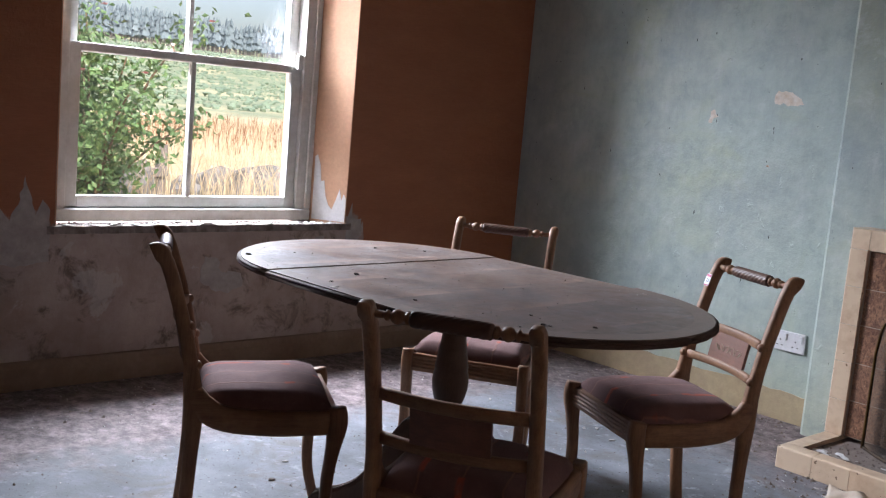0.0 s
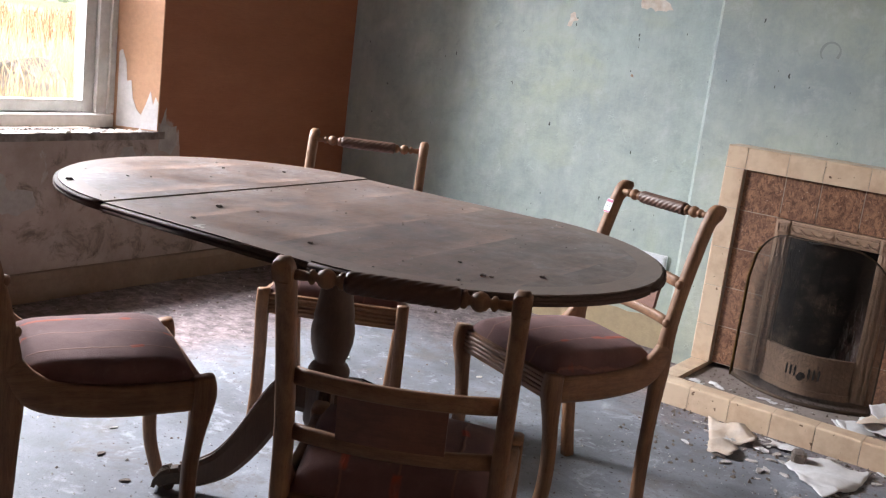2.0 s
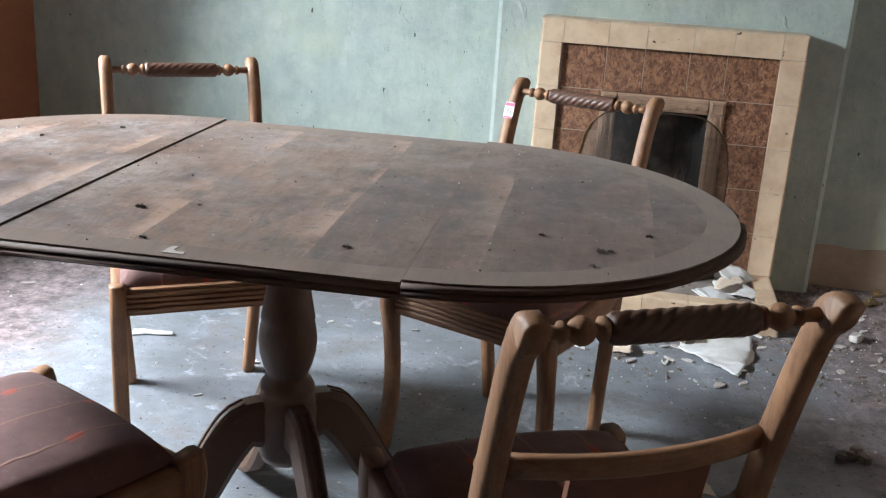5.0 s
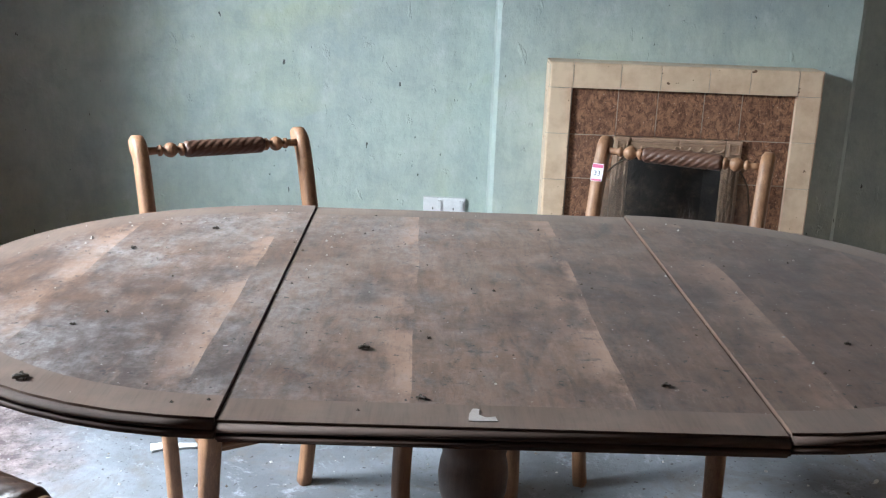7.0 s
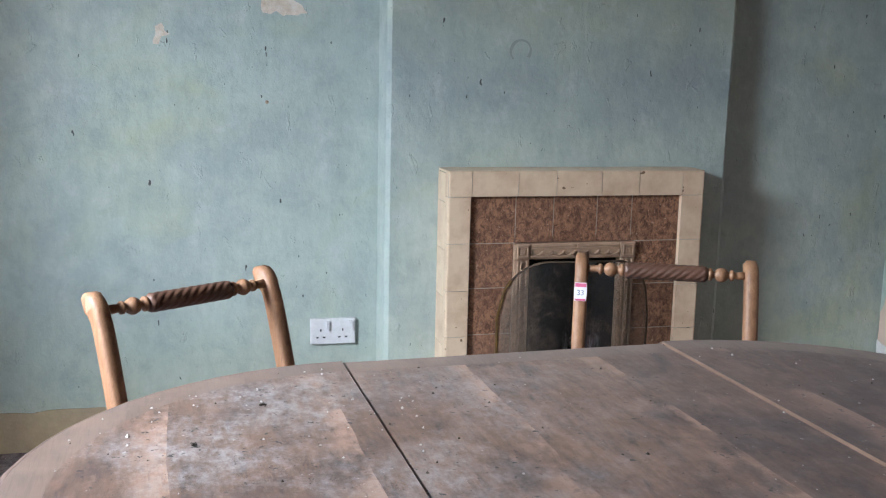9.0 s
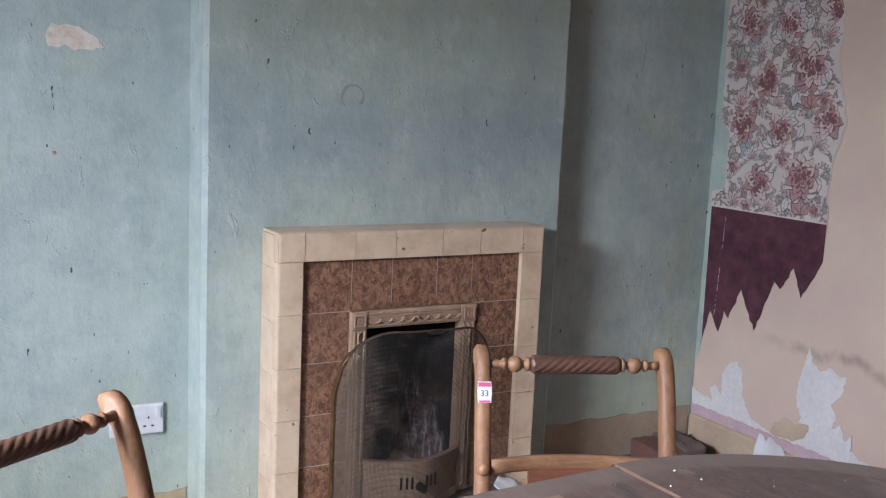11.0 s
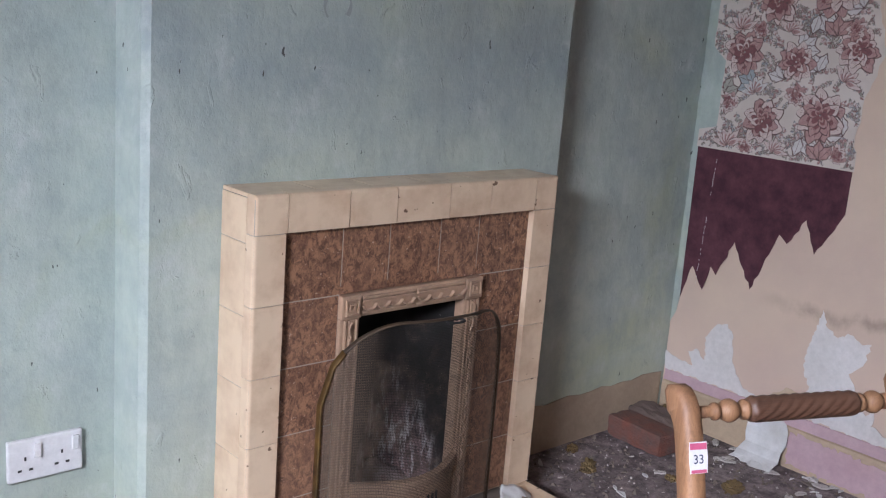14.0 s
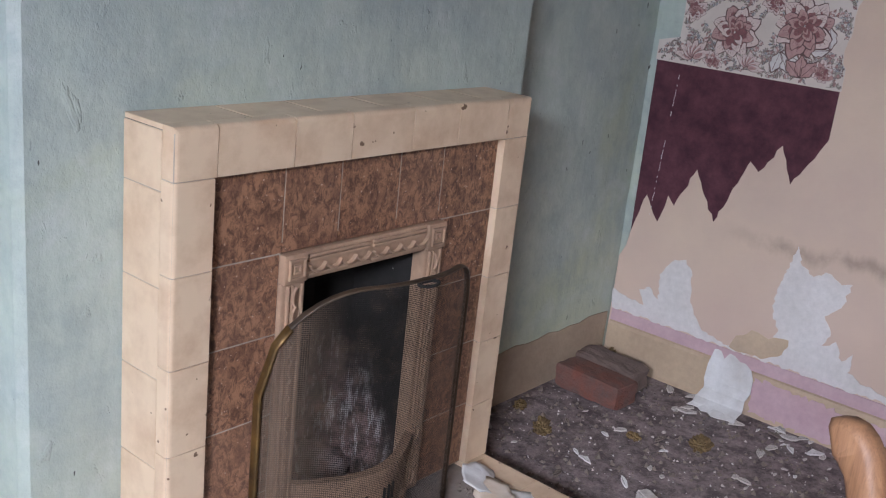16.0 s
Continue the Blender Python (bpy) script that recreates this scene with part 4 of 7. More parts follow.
wall_paper("trim_bare_patch_2", rag([(-0.475, 0.169), (-0.90, 0.169), (-0.86, 0.185), (-0.816, 0.19), (-0.76, 0.205), (-0.731, 0.216), (-0.734, 0.269), (-0.711, 0.241), (-0.685, 0.288), (-0.652, 0.265), (-0.668, 0.298), (-0.642, 0.346), (-0.679, 0.382), (-0.693, 0.449), (-0.666, 0.441), (-0.645, 0.452), (-0.619, 0.462), (-0.591, 0.441), (-0.555, 0.462), (-0.535, 0.51), (-0.522, 0.46), (-0.509, 0.4), (-0.50, 0.33), (-0.506, 0.308), (-0.53, 0.27), (-0.52, 0.24), (-0.49, 0.20)], 0.010, 0.005), TORN_WHITE, "torn patch of bare white lining", 0.0028, "torn patch")
wall_paper("trim_bare_patch_3", rag([(-0.93, 0.169), (-1.25, 0.169), (-1.22, 0.24), (-1.16, 0.26), (-1.13, 0.34), (-1.08, 0.33), (-1.04, 0.27), (-0.98, 0.24)], 0.012, 0.006), TORN_WHITE, "torn patch of bare white lining", 0.0028, "torn patch")
wall_paper("trim_cream_scrap", rag([(-0.405, 0.175), (-0.50, 0.172), (-0.555, 0.205), (-0.565, 0.25), (-0.51, 0.235), (-0.46, 0.245), (-0.42, 0.215)], 0.015), BEIGE_SKIRT, "cream paper scrap curling off", 0.0058, "torn patch")
wall_paper("trim_pink_skirting", rag([(-0.50, 0.012), (-0.94, 0.012), (-0.94, 0.110), (-0.70, 0.112), (-0.50, 0.117)], 0.011, 0.007), PINK, "flaking pink paint on the skirting", 0.0165, "flaking paint")
b = bmesh.new()
prism(b, rag([(-0.011, 0.33), (-0.030, 0.37), (-0.037, 0.42), (-0.036, 0.97), (-0.095, 0.99), (-0.102, 1.10), (-0.10, 1.21), (-0.058, 1.25), (-0.046, 1.40), (-0.032, 1.5), (-0.03, H_CEIL - 0.02), (-0.011, H_CEIL - 0.02)], 0.04, 0.002), EX - 0.0022, EX - 0.0008, "x")
structure("trim_green_edge", b, GREEN, "green paint lapped round the corner", "paint edge")

wall_patch("trim_plaster_skin_1", rag([(-1.16, 0.56), (-1.16, 0.66), (-1.145, 0.70), (-1.132, 0.735), (-1.128, 0.67), (-1.10, 0.655), (-1.075, 0.66), (-1.07, 0.58), (-1.10, 0.54), (-1.13, 0.555)], 0.015, 0.003), CREAM_GREY, "scrap of grey plaster skin beside the window")
wall_patch("trim_plaster_skin_2", rag([(-1.36, 0.53), (-1.33, 0.575), (-1.29, 0.58), (-1.27, 0.54), (-1.31, 0.50)], 0.015, 0.004), CREAM_GREY, "small scrap of pale plaster under the window")
wall_patch("trim_plaster_skin_3", rag([(-1.92, 0.39), (-1.90, 0.50), (-1.84, 0.49), (-1.82, 0.43), (-1.72, 0.42), (-1.71, 0.36), (-1.78, 0.33), (-1.86, 0.35)], 0.02, 0.007), CREAM_GREY, "pale scrap of plaster skin under the window")
wall_patch("trim_plaster_skin_4", rag([(-2.57, 0.50), (-2.57, 0.70), (-2.60, 0.74), (-2.625, 0.68), (-2.645, 0.76), (-2.668, 0.83), (-2.69, 0.72), (-2.72, 0.66), (-2.76, 0.71), (-2.80, 0.64), (-2.84, 0.52), (-2.70, 0.48)], 0.02, 0.005), CREAM_GREY, "jagged torn plaster beside the window")
wall_paper("trim_bare_patch_3", rag([(-0.93, 0.169), (-1.20, 0.169), (-1.17, 0.24), (-1.12, 0.26), (-1.13, 0.38), (-1.08, 0.47), (-1.03, 0.42), (-1.0, 0.33), (-0.96, 0.30), (-0.955, 0.22)]), TORN_WHITE, "torn patch of bare white lining", 0.0028, "torn patch")

# chips and flakes in the green paint
def flake(name, outline, face, label, material=FLAKED):
    b = bmesh.new()
    prism(b, outline, face - 0.0016, face - 0.0002, "y")
    return structure(name, b, material, label, "paint flake")
flake("trim_flake_1", rag([(-0.148, 1.400), (-0.135, 1.421), (-0.11, 1.417), (-0.068, 1.415), (-0.035, 1.395), (-0.008, 1.366), (-0.05, 1.358), (-0.083, 1.354), (-0.105, 1.369), (-0.12, 1.359), (-0.144, 1.362)], 0.010, 0.004), -0.011, "bare spot where green paint has flaked off")
flake("trim_flake_2", rag([(-0.464, 1.312), (-0.443, 1.322), (-0.436, 1.300), (-0.420, 1.292), (-0.445, 1.283), (-0.452, 1.262), (-0.471, 1.262), (-0.462, 1.29)], 0.008, 0.003), -0.011, "small bare spot where paint has flaked off")

# faint ring left on the breast, and a screw in the wall
bm = bmesh.new()
arc = [(-0.6 + i * 4.6 / 24) for i in range(25)]
outer = [(0.652 + 0.037 * math.cos(a), 1.267 + 0.037 * math.sin(a)) for a in arc]
inside = [(0.652 + (0.029 + 0.004 * math.sin(a * 2)) * math.cos(a), 1.267 + 0.030 * math.sin(a)) for a in arc]
for k in range(24):
    prism(bm, [outer[k], outer[k + 1], inside[k + 1], inside[k]], BRY - 0.0012, BRY - 0.0003, "y")
structure("trim_ring_mark", bm, RING_STAIN, "faint grey ring mark on the chimney breast", "stain")
screw = thing("wall_screw", pose(-0.135, -0.0105, 1.088), "small rusty screw sticking out of the wall", "screw")
bm = bmesh.new()
lathe(bm, [(0.002, -0.002), (0.002, 0.012), (0.0055, 0.014), (0.0055, 0.016), (0.001, 0.017)], pose(0, 0, 0, 72, 0, 0), 10)
part("shank", bm, INLAY, screw)

# ---- sash window ----
win = tagged(new("window_1"), "old white wooden sash window with dusty panes", "window", kind="structure")
win.location = (WX - DF, 0, 0)
FZ0, FZ1 = ZS + 0.012, ZH - 0.005
ya, yb = YA - 0.002, YB + 0.002
bm = bmesh.new()
box(bm, (-0.14, ya - 0.075, FZ0), (0.0, ya, FZ1), 0.004)
box(bm, (-0.14, yb, FZ0), (0.0, yb + 0.075, FZ1), 0.004)
box(bm, (-0.14, yb + 0.075, FZ1 - 0.06), (0.0, ya - 0.075, FZ1), 0.004)
box(bm, (0.0, ya - 0.028, FZ0 + 0.05), (0.014, ya, FZ1 - 0.03), 0.003)
box(bm, (0.0, yb, FZ0 + 0.05), (0.014, yb + 0.028, FZ1 - 0.03), 0.003)
part("window_frame", bm, WINDOW_PAINT, win)
bm = bmesh.new()
box(bm, (-0.16, yb + 0.001, FZ0 - 0.004), (0.018, ya - 0.001, FZ0 + 0.048), 0.006)
part("window_sill", bm, WINDOW_PAINT, win)
sy0, sy1 = ya - 0.077, yb + 0.077
MR = 1.335


def sash(name, x0, x1, z0, z1, low, high, stile=0.05):
    s = bmesh.new()
    box(s, (x0, sy1, z0), (x1, sy1 + stile, z1), 0.004)
    box(s, (x0, sy0 - stile, z0), (x1, sy0, z1), 0.004)
    box(s, (x0, sy1 + stile, z0), (x1, sy0 - stile, z0 + low), 0.004)
    box(s, (x0, sy1 + stile, z1 - high), (x1, sy0 - stile, z1), 0.004)
    mid = (sy0 + sy1) / 2
    box(s, (x0 + 0.006, mid - 0.011, z0 + low), (x1 - 0.006, mid + 0.011, z1 - high), 0.003)
    ob = part(name, s, WINDOW_PAINT, win)
    for a, c in ((sy1 + stile, mid - 0.011), (mid + 0.011, sy0 - stile)):
        g = bmesh.new()
        xm = (x0 + x1) / 2
        box(g, (xm - 0.002, a - 0.004, z0 + low - 0.004), (xm + 0.002, c + 0.004, z1 - high + 0.004))
        p = part("pane", g, PANE, ob)
        p.visible_shadow = False
    return ob


lower = sash("lower_sash", -0.06, -0.018, FZ0 + 0.05, MR + 0.022, 0.05, 0.034)
sash("upper_sash", -0.106, -0.064, MR - 0.014, FZ1 - 0.062, 0.034, 0.05)
bm = bmesh.new()
lathe(bm, [(0.011, 0.0), (0.011, 0.008), (0.005, 0.014), (0.005, 0.026), (0.009, 0.032), (0.004, 0.038)], Matrix.Translation((-0.05, (sy0 + sy1) / 2 - 0.09, MR + 0.022)), 12)
box(bm, (-0.06, (sy0 + sy1) / 2 - 0.125, MR + 0.022), (-0.04, (sy0 + sy1) / 2 - 0.06, MR + 0.027), 0.002)
part("sash_fastener", bm, IRON_TAN, win, "small tarnished sash fastener")
bm = bmesh.new()
box(bm, (-0.018, sy0 - 0.034, MR + 0.005), (0.004, sy0 - 0.004, MR + 0.075), 0.006)
part("sash_stop", bm, WINDOW_PAINT, win)

# ---- chimneypiece ----
FX0, FX1, FZ, FY = 0.392, 1.256, 0.893, -0.249
COL, RCOL = 0.073, 0.080
HT = 0.084
fire = thing("fireplace_surround", pose(0.823, BRY, 0), "cream tiled fireplace surround with mottled brown inner tiles", "fireplace")
OX, OY = 0.823, BRY


def tile(parent, mesh_cache, lo, hi, material, name="tile", bev=0.005, nose=()):
    """One tile: a low block with softened edges, sharing its mesh with tiles of the same size.
    nose names edges that are rounded over, as pairs of signed axes such as ("-x", "-y")."""
    size = tuple(round(b - a, 4) for a, b in zip(lo, hi))
    key = (size, material.name, bev, nose)
    if key not in mesh_cache:
        b = bmesh.new()
        box(b, tuple(-s / 2 for s in size), tuple(s / 2 for s in size), 0.0 if nose else bev)
        if nose:
            def on(v, side):
                k = "xyz".index(side[1])
                return abs(v.co[k] - (size[k] / 2 if side[0] == "+" else -size[k] / 2)) < 1e-5
            over = [e for e in b.edges if any(all(on(v, side) for v in e.verts for side in pair) for pair in nose)]
            bmesh.ops.bevel(b, geom=over, offset=0.0085, segments=4, affect="EDGES", profile=0.5)
        bmesh.ops.recalc_face_normals(b, faces=b.faces[:])
        me = bpy.data.meshes.new(name)
        b.to_mesh(me)
        b.free()
        me.materials.append(material)
        mesh_cache[key] = me
    ob = new(name, mesh_cache[key])
    ob.parent = parent
    ob.location = tuple((a + b) / 2 for a, b in zip(lo, hi))
    return ob


tiles = {}
# cement body behind the tiles
g = 0.002
lx0, lx1, ly = FX0 - OX, FX1 - OX, FY - OY
bodies = [((lx0 + g, ly + 0.003, HT), (lx0 + COL - g, -0.001, FZ - g))]
bodies += [
    ((lx1 - RCOL + g, ly + 0.003, HT), (lx1 - g, -0.001, FZ - g)),
    ((lx0 + COL - g, ly + 0.003, 0.82 + g), (lx1 - RCOL + g, -0.001, FZ - g)),
    ((lx0 + COL - g, ly + 0.0172, HT), (0.615 - OX, -0.001, 0.82 + g)),
    ((1.024 - OX, ly + 0.0172, HT), (lx1 - RCOL + g, -0.001, 0.82 + g)),
    ((0.615 - OX, ly + 0.0172, 0.690), (1.024 - OX, -0.001, 0.82 + g)),
]
for lo, hi in bodies:
    bm = bmesh.new()
    box(bm, lo, hi)
    part("cement_body", bm, GROUT, fire, "grey cement showing in the joints")
j = 0.0010
zj = [HT + 0.001, 0.225, 0.376, 0.524, 0.674, 0.82]
for z0, z1 in zip(zj, zj[1:]):
    tile(fire, tiles, (lx0, ly, z0 + j), (lx0 + COL, ly + 0.03, z1 - j), TILE_CREAM, "cream_tile", 0.002, (("-x", "-y"),))
    tile(fire, tiles, (lx1 - RCOL, ly, z0 + j), (lx1, ly + 0.03, z1 - j), TILE_CREAM, "cream_tile", 0.002, (("+x", "-y"),))
xj = [FX0, 0.469, 0.619, 0.745, 0.897, 1.025, 1.176, FX1]
for x0, x1 in zip(xj, xj[1:]):
    ends = (("-x", "-y"),) if x0 == FX0 else (("+x", "-y"),) if x1 == FX1 else ()
    tile(fire, tiles, (x0 - OX + j, ly, 0.82 + j), (x1 - OX - j, ly + 0.03, FZ + 0.0075), TILE_CREAM, "cream_tile", 0.002, (("-y", "+z"),) + ends)
xt = [FX0, 0.555, 0.70, 0.85, 1.0, 1.125, FX1]
for x0, x1 in zip(xt, xt[1:]):
    tile(fire, tiles, (x0 - OX + j, ly + 0.031, FZ - 0.001), (x1 - OX - j, -0.002, FZ + 0.0073), TILE_CREAM, "cream_tile", 0.0015)
zs = [HT + 0.001, 0.19, 0.345, 0.50, 0.65, 0.80, FZ - 0.0015]
for z0, z1 in zip(zs, zs[1:]):
    tile(fire, tiles, (lx0, ly + 0.031, z0 + j), (lx0 + 0.012, -0.002, z1 - j), TILE_CREAM, "cream_tile", 0.0015)
    tile(fire, tiles, (lx1 - 0.012, ly + 0.031, z0 + j), (lx1, -0.002, z1 - j), TILE_CREAM, "cream_tile", 0.0015)
by0, by1 = ly + 0.016, ly + 0.034
xb = [0.470, 0.617, 0.743, 0.890, 1.010, 1.176]
for x0, x1 in zip(xb, xb[1:]):
    tile(fire, tiles, (x0 - OX + 0.001, by0, 0.671 + 0.001), (x1 - OX - 0.001, by1, 0.82 - 0.001), TILE_BROWN, "brown_tile", 0.002)
zb = [HT + 0.001, 0.228, 0.378, 0.528, 0.671]
for z0, z1 in zip(zb, zb[1:]):
    tile(fire, tiles, (0.470 - OX + 0.001, by0, z0 + 0.001), (0.614 - OX - 0.001, by1, z1 - 0.001), TILE_BROWN, "brown_tile", 0.002)
    tile(fire, tiles, (1.025 - OX + 0.001, by0, z0 + 0.001), (1.176 - OX - 0.001, by1, z1 - 0.001), TILE_BROWN, "brown_tile", 0.002)

# cast frame round the fire opening
insert = thing("fireplace_insert", pose(0.82, FY, HT), "tan cast iron fire frame with scalloped mouldings", "fireplace insert")
ix0, ix1, izt = 0.614 - 0.82, 1.0245 - 0.82, 0.670 - HT
fw = 0.052
bm = bmesh.new()
for a, b_ in ((ix0, ix0 + fw), (ix1 - fw, ix1)):
    box(bm, (a, 0.008, 0), (b_, 0.04, izt - fw), 0.004)
    for k in (0.010, 0.020, 0.040):
        box(bm, (a + k, 0.003, 0.01), (a + k + 0.006, 0.012, izt - fw - 0.004), 0.002)
box(bm, (ix0 + fw, 0.008, izt - fw), (ix1 - fw, 0.04, izt), 0.004)
for k in (0.006, 0.014, 0.040):
    box(bm, (ix0 + fw + 0.004, 0.003, izt - k - 0.006), (-0.004, 0.012, izt - k), 0.002)
    box(bm, (0.004, 0.003, izt - k - 0.006), (ix1 - fw - 0.004, 0.012, izt - k), 0.002)
part("frame", bm, IRON_TAN, insert)
for a in (ix0, ix1 - fw):
    bm = bmesh.new()
    box(bm, (a, 0.002, izt - fw), (a + fw, 0.04, izt), 0.004)
    for k in (0.008, 0.018):
        box(bm, (a + k, -0.004 + k * 0.1, izt - fw + k), (a + fw - k, 0.006, izt - fw + k + 0.004), 0.001)
        box(bm, (a + k, -0.004 + k * 0.1, izt - k - 0.004), (a + fw - k, 0.006, izt - k), 0.001)
        box(bm, (a + k, -0.004 + k * 0.1, izt - fw + k + 0.004), (a + k + 0.004, 0.006, izt - k - 0.004), 0.001)
        box(bm, (a + fw - k - 0.004, -0.004 + k * 0.1, izt - fw + k + 0.004), (a + fw - k, 0.006, izt - k - 0.004), 0.001)
    part("corner_block", bm, IRON_TAN, insert)


def scallops(bm, start, end, n, out):
    """A row of small raised arcs between two points in the plane of the frame."""
    a, b_ = Vector(start), Vector(end)
    d = (b_ - a) / n
    nrm = Vector((d.z, 0, -d.x)).normalized() * out
    for i in range(n):
        pts = [a + d * (i + s / 8) + nrm * math.sin(math.pi * s / 8) ** 0.7 + Vector((0, 0.003, 0)) for s in range(9)]
        sweep(bm, pts, 0.002, 0.0045, Vector((0, 1, 0)).cross(d).normalized())


for p0, p1, n_, out in (((ix0 + fw + 0.004, 0, izt - 0.026), (-0.005, 0, izt - 0.026), 4, 0.012), ((0.005, 0, izt - 0.026), (ix1 - fw - 0.004, 0, izt - 0.026), 4, 0.012), ((ix0 + 0.029, 0, 0.02), (ix0 + 0.029, 0, izt - fw - 0.008), 15, -0.008), ((ix1 - 0.029, 0, 0.02), (ix1 - 0.029, 0, izt - fw - 0.008), 15, 0.008)):
    bm = bmesh.new()
    scallops(bm, p0, p1, n_, out)
    part("scallop_moulding", bm, IRON_TAN, insert)

# the hollow behind, with a sooty back and ash
bm = bmesh.new()
hx0, hx1, hz = ix0 + fw - 0.004, ix1 - fw + 0.004, izt - fw + 0.004
inner = [(hx0, 0.03), (hx0 + 0.03, 0.165), (hx0 + 0.09, 0.215), (hx1 - 0.09, 0.215), (hx1 - 0.03, 0.165), (hx1, 0.03)]
vs0 = [bm.verts.new((a, b_, 0.0)) for a, b_ in inner]
vs1 = [bm.verts.new((a, b_, hz + 0.06)) for a, b_ in inner]
for i in range(5):
    bm.faces.new((vs0[i], vs0[i + 1], vs1[i + 1], vs1[i]))
bm.faces.new(vs1)
bm.faces.new(vs0[::-1])
part("fireback", bm, FIREBACK, insert, "soot-black fireback smeared with pale ash")
bm = bmesh.new()
res = bmesh.ops.create_uvsphere(bm, u_segments=20, v_segments=12, radius=1.0)
for v in bm.verts:
    w = noise.noise(v.co * 2.3) * 0.25
    up = max(0.0, v.co.z)
    v.co = Vector((v.co.x * 0.065 * (1 + w) * (1 - 0.5 * up) + 0.07 - 0.03 * up, v.co.y * 0.035 + 0.15 + 0.03 * up, max(0.0, (v.co.z + 0.55) * 0.055 * (1 + w))))
part("ash_heap", bm, ASH, insert, "pale grey and pink heap of ash", True)

# bowed ash front with slots and a knob
bm = bmesh.new()
arc = [(-0.152 + 0.304 * i / 14, -0.062 * math.sin(math.pi * i / 14) + 0.0) for i in range(15)]
def bow(bm, off, z0, z1, thick):
    o = [(x * (1 + off), y - off * 0.35) for x, y in arc]
    i_ = [(x * (1 + off), y - off * 0.35 + thick) for x, y in arc]
    prism(bm, o + i_[::-1], z0, z1)
bow(bm, 0.0, 0.0, 0.14, 0.016)
bow(bm, 0.02, 0.0, 0.022, 0.02)
bow(bm, 0.02, 0.122, 0.146, 0.02)
ashfront = part("ash_front", bm, IRON_TAN, insert, "bowed tan ash front with slots")
for i in range(8):
    if i in (3, 4):
        continue
    x = -0.056 + i * 0.016
    y = -0.062 * math.sin(math.pi * (x + 0.152) / 0.304)
    bm = bmesh.new()
    prism(bm, [(x - 0.0035, 0.06), (x + 0.0035, 0.06), (x + 0.0035, 0.094), (x, 0.098), (x - 0.0035, 0.094)], y - 0.0015, y + 0.004, "y")
    part("slot", bm, SOOT, ashfront)
bm = bmesh.new()
lathe(bm, [(0.014, 0), (0.012, 0.006), (0.006, 0.012), (0.006, 0.02), (0.012, 0.026), (0.009, 0.034)], Matrix.Translation((0, -0.06, 0.066)) @ pose(0, 0, 0, 90), 14)
part("knob", bm, SOOT, ashfront)

# hearth slab with a tiled kerb
hearth = thing("hearth", pose(0.823, BRY, 0), "cream tiled hearth with a raised kerb, dusty inside", "hearth")
HX0, HX1, HY0, HY1 = 0.393 - OX, 1.253 - OX, -0.604 - OY, 0.0
bm = bmesh.new()
box(bm, (HX0 + 0.006, HY0 + 0.006, 0), (HX1 - 0.006, -0.002, 0.066))
part("bed", bm, HEARTH_FLOOR, hearth, "dusty brown hearth bed")
n = 6
for i in range(n):
    x0, x1 = HX0 + (HX1 - HX0) * i / n, HX0 + (HX1 - HX0) * (i + 1) / n
    tile(hearth, tiles, (x0 + j, HY0, 0.001), (x1 - j, HY0 + 0.068, HT), TILE_CREAM, "kerb_tile", 0.004, (("-y", "+z"),) + ((("-x", "-y"), ("-x", "+z")) if i == 0 else (("+x", "-y"), ("+x", "+z")) if i == n - 1 else ()))
m_ = 3
for i in range(m_):
    y0, y1 = HY0 + 0.07 + (-0.003 - HY0 - 0.07) * i / m_, HY0 + 0.07 + (-0.003 - HY0 - 0.07) * (i + 1) / m_
    tile(hearth, tiles, (HX0, y0 + j, 0.001), (HX0 + 0.068, y1 - j, HT), TILE_CREAM, "kerb_tile", 0.004, (("-x", "+z"),))
    tile(hearth, tiles, (HX1 - 0.068, y0 + j, 0.001), (HX1, y1 - j, HT), TILE_CREAM, "kerb_tile", 0.004, (("+x", "+z"),))

# bowed fire screen of wire gauze
SCX0, SCX1 = 0.56, 1.06
scr = thing("fire_screen", pose((SCX0 + SCX1) / 2, -0.272, 0.067, 0, 0, -3), "bowed fire screen of sooty wire gauze with brass rim", "fire screen")
sw, sh, bow_d = (SCX1 - SCX0) / 2, 0.57, 0.115


def screen_top(s):
    """Height of the screen's rounded top at s from -1 to 1."""
    a = abs(s)
    return sh - 0.185 * (1 - math.sqrt(max(0.0, 1 - max(0.0, (a - 0.42) / 0.58) ** 2))) - 0.010 * a


def screen_at(s, z):
    return Vector((sw * s, -bow_d * math.cos(s * math.pi / 2) ** 0.9 if abs(s) < 1 else 0.0, z))


bm = bmesh.new()
uv = bm.loops.layers.uv.new("UVMap")
NS, NZ = 32, 10
gridv = [[bm.verts.new(screen_at(-1 + 2 * i / NS, screen_top(-1 + 2 * i / NS) * k / NZ)) for k in range(NZ + 1)] for i in range(NS + 1)]
cell = 0.0036
for i in range(NS):
    for k in range(NZ):
        f = bm.faces.new((gridv[i][k], gridv[i + 1][k], gridv[i + 1][k + 1], gridv[i][k + 1]))
        for lp, (a, c) in zip(f.loops, ((i, k), (i + 1, k), (i + 1, k + 1), (i, k + 1))):
            s = -1 + 2 * a / NS
            lp[uv].uv = (s * (sw * 1.12) / cell, screen_top(s) * c / NZ / cell)
        f.smooth = True
part("gauze", bm, GAUZE, scr, "fine sooty wire gauze")
bm = bmesh.new()
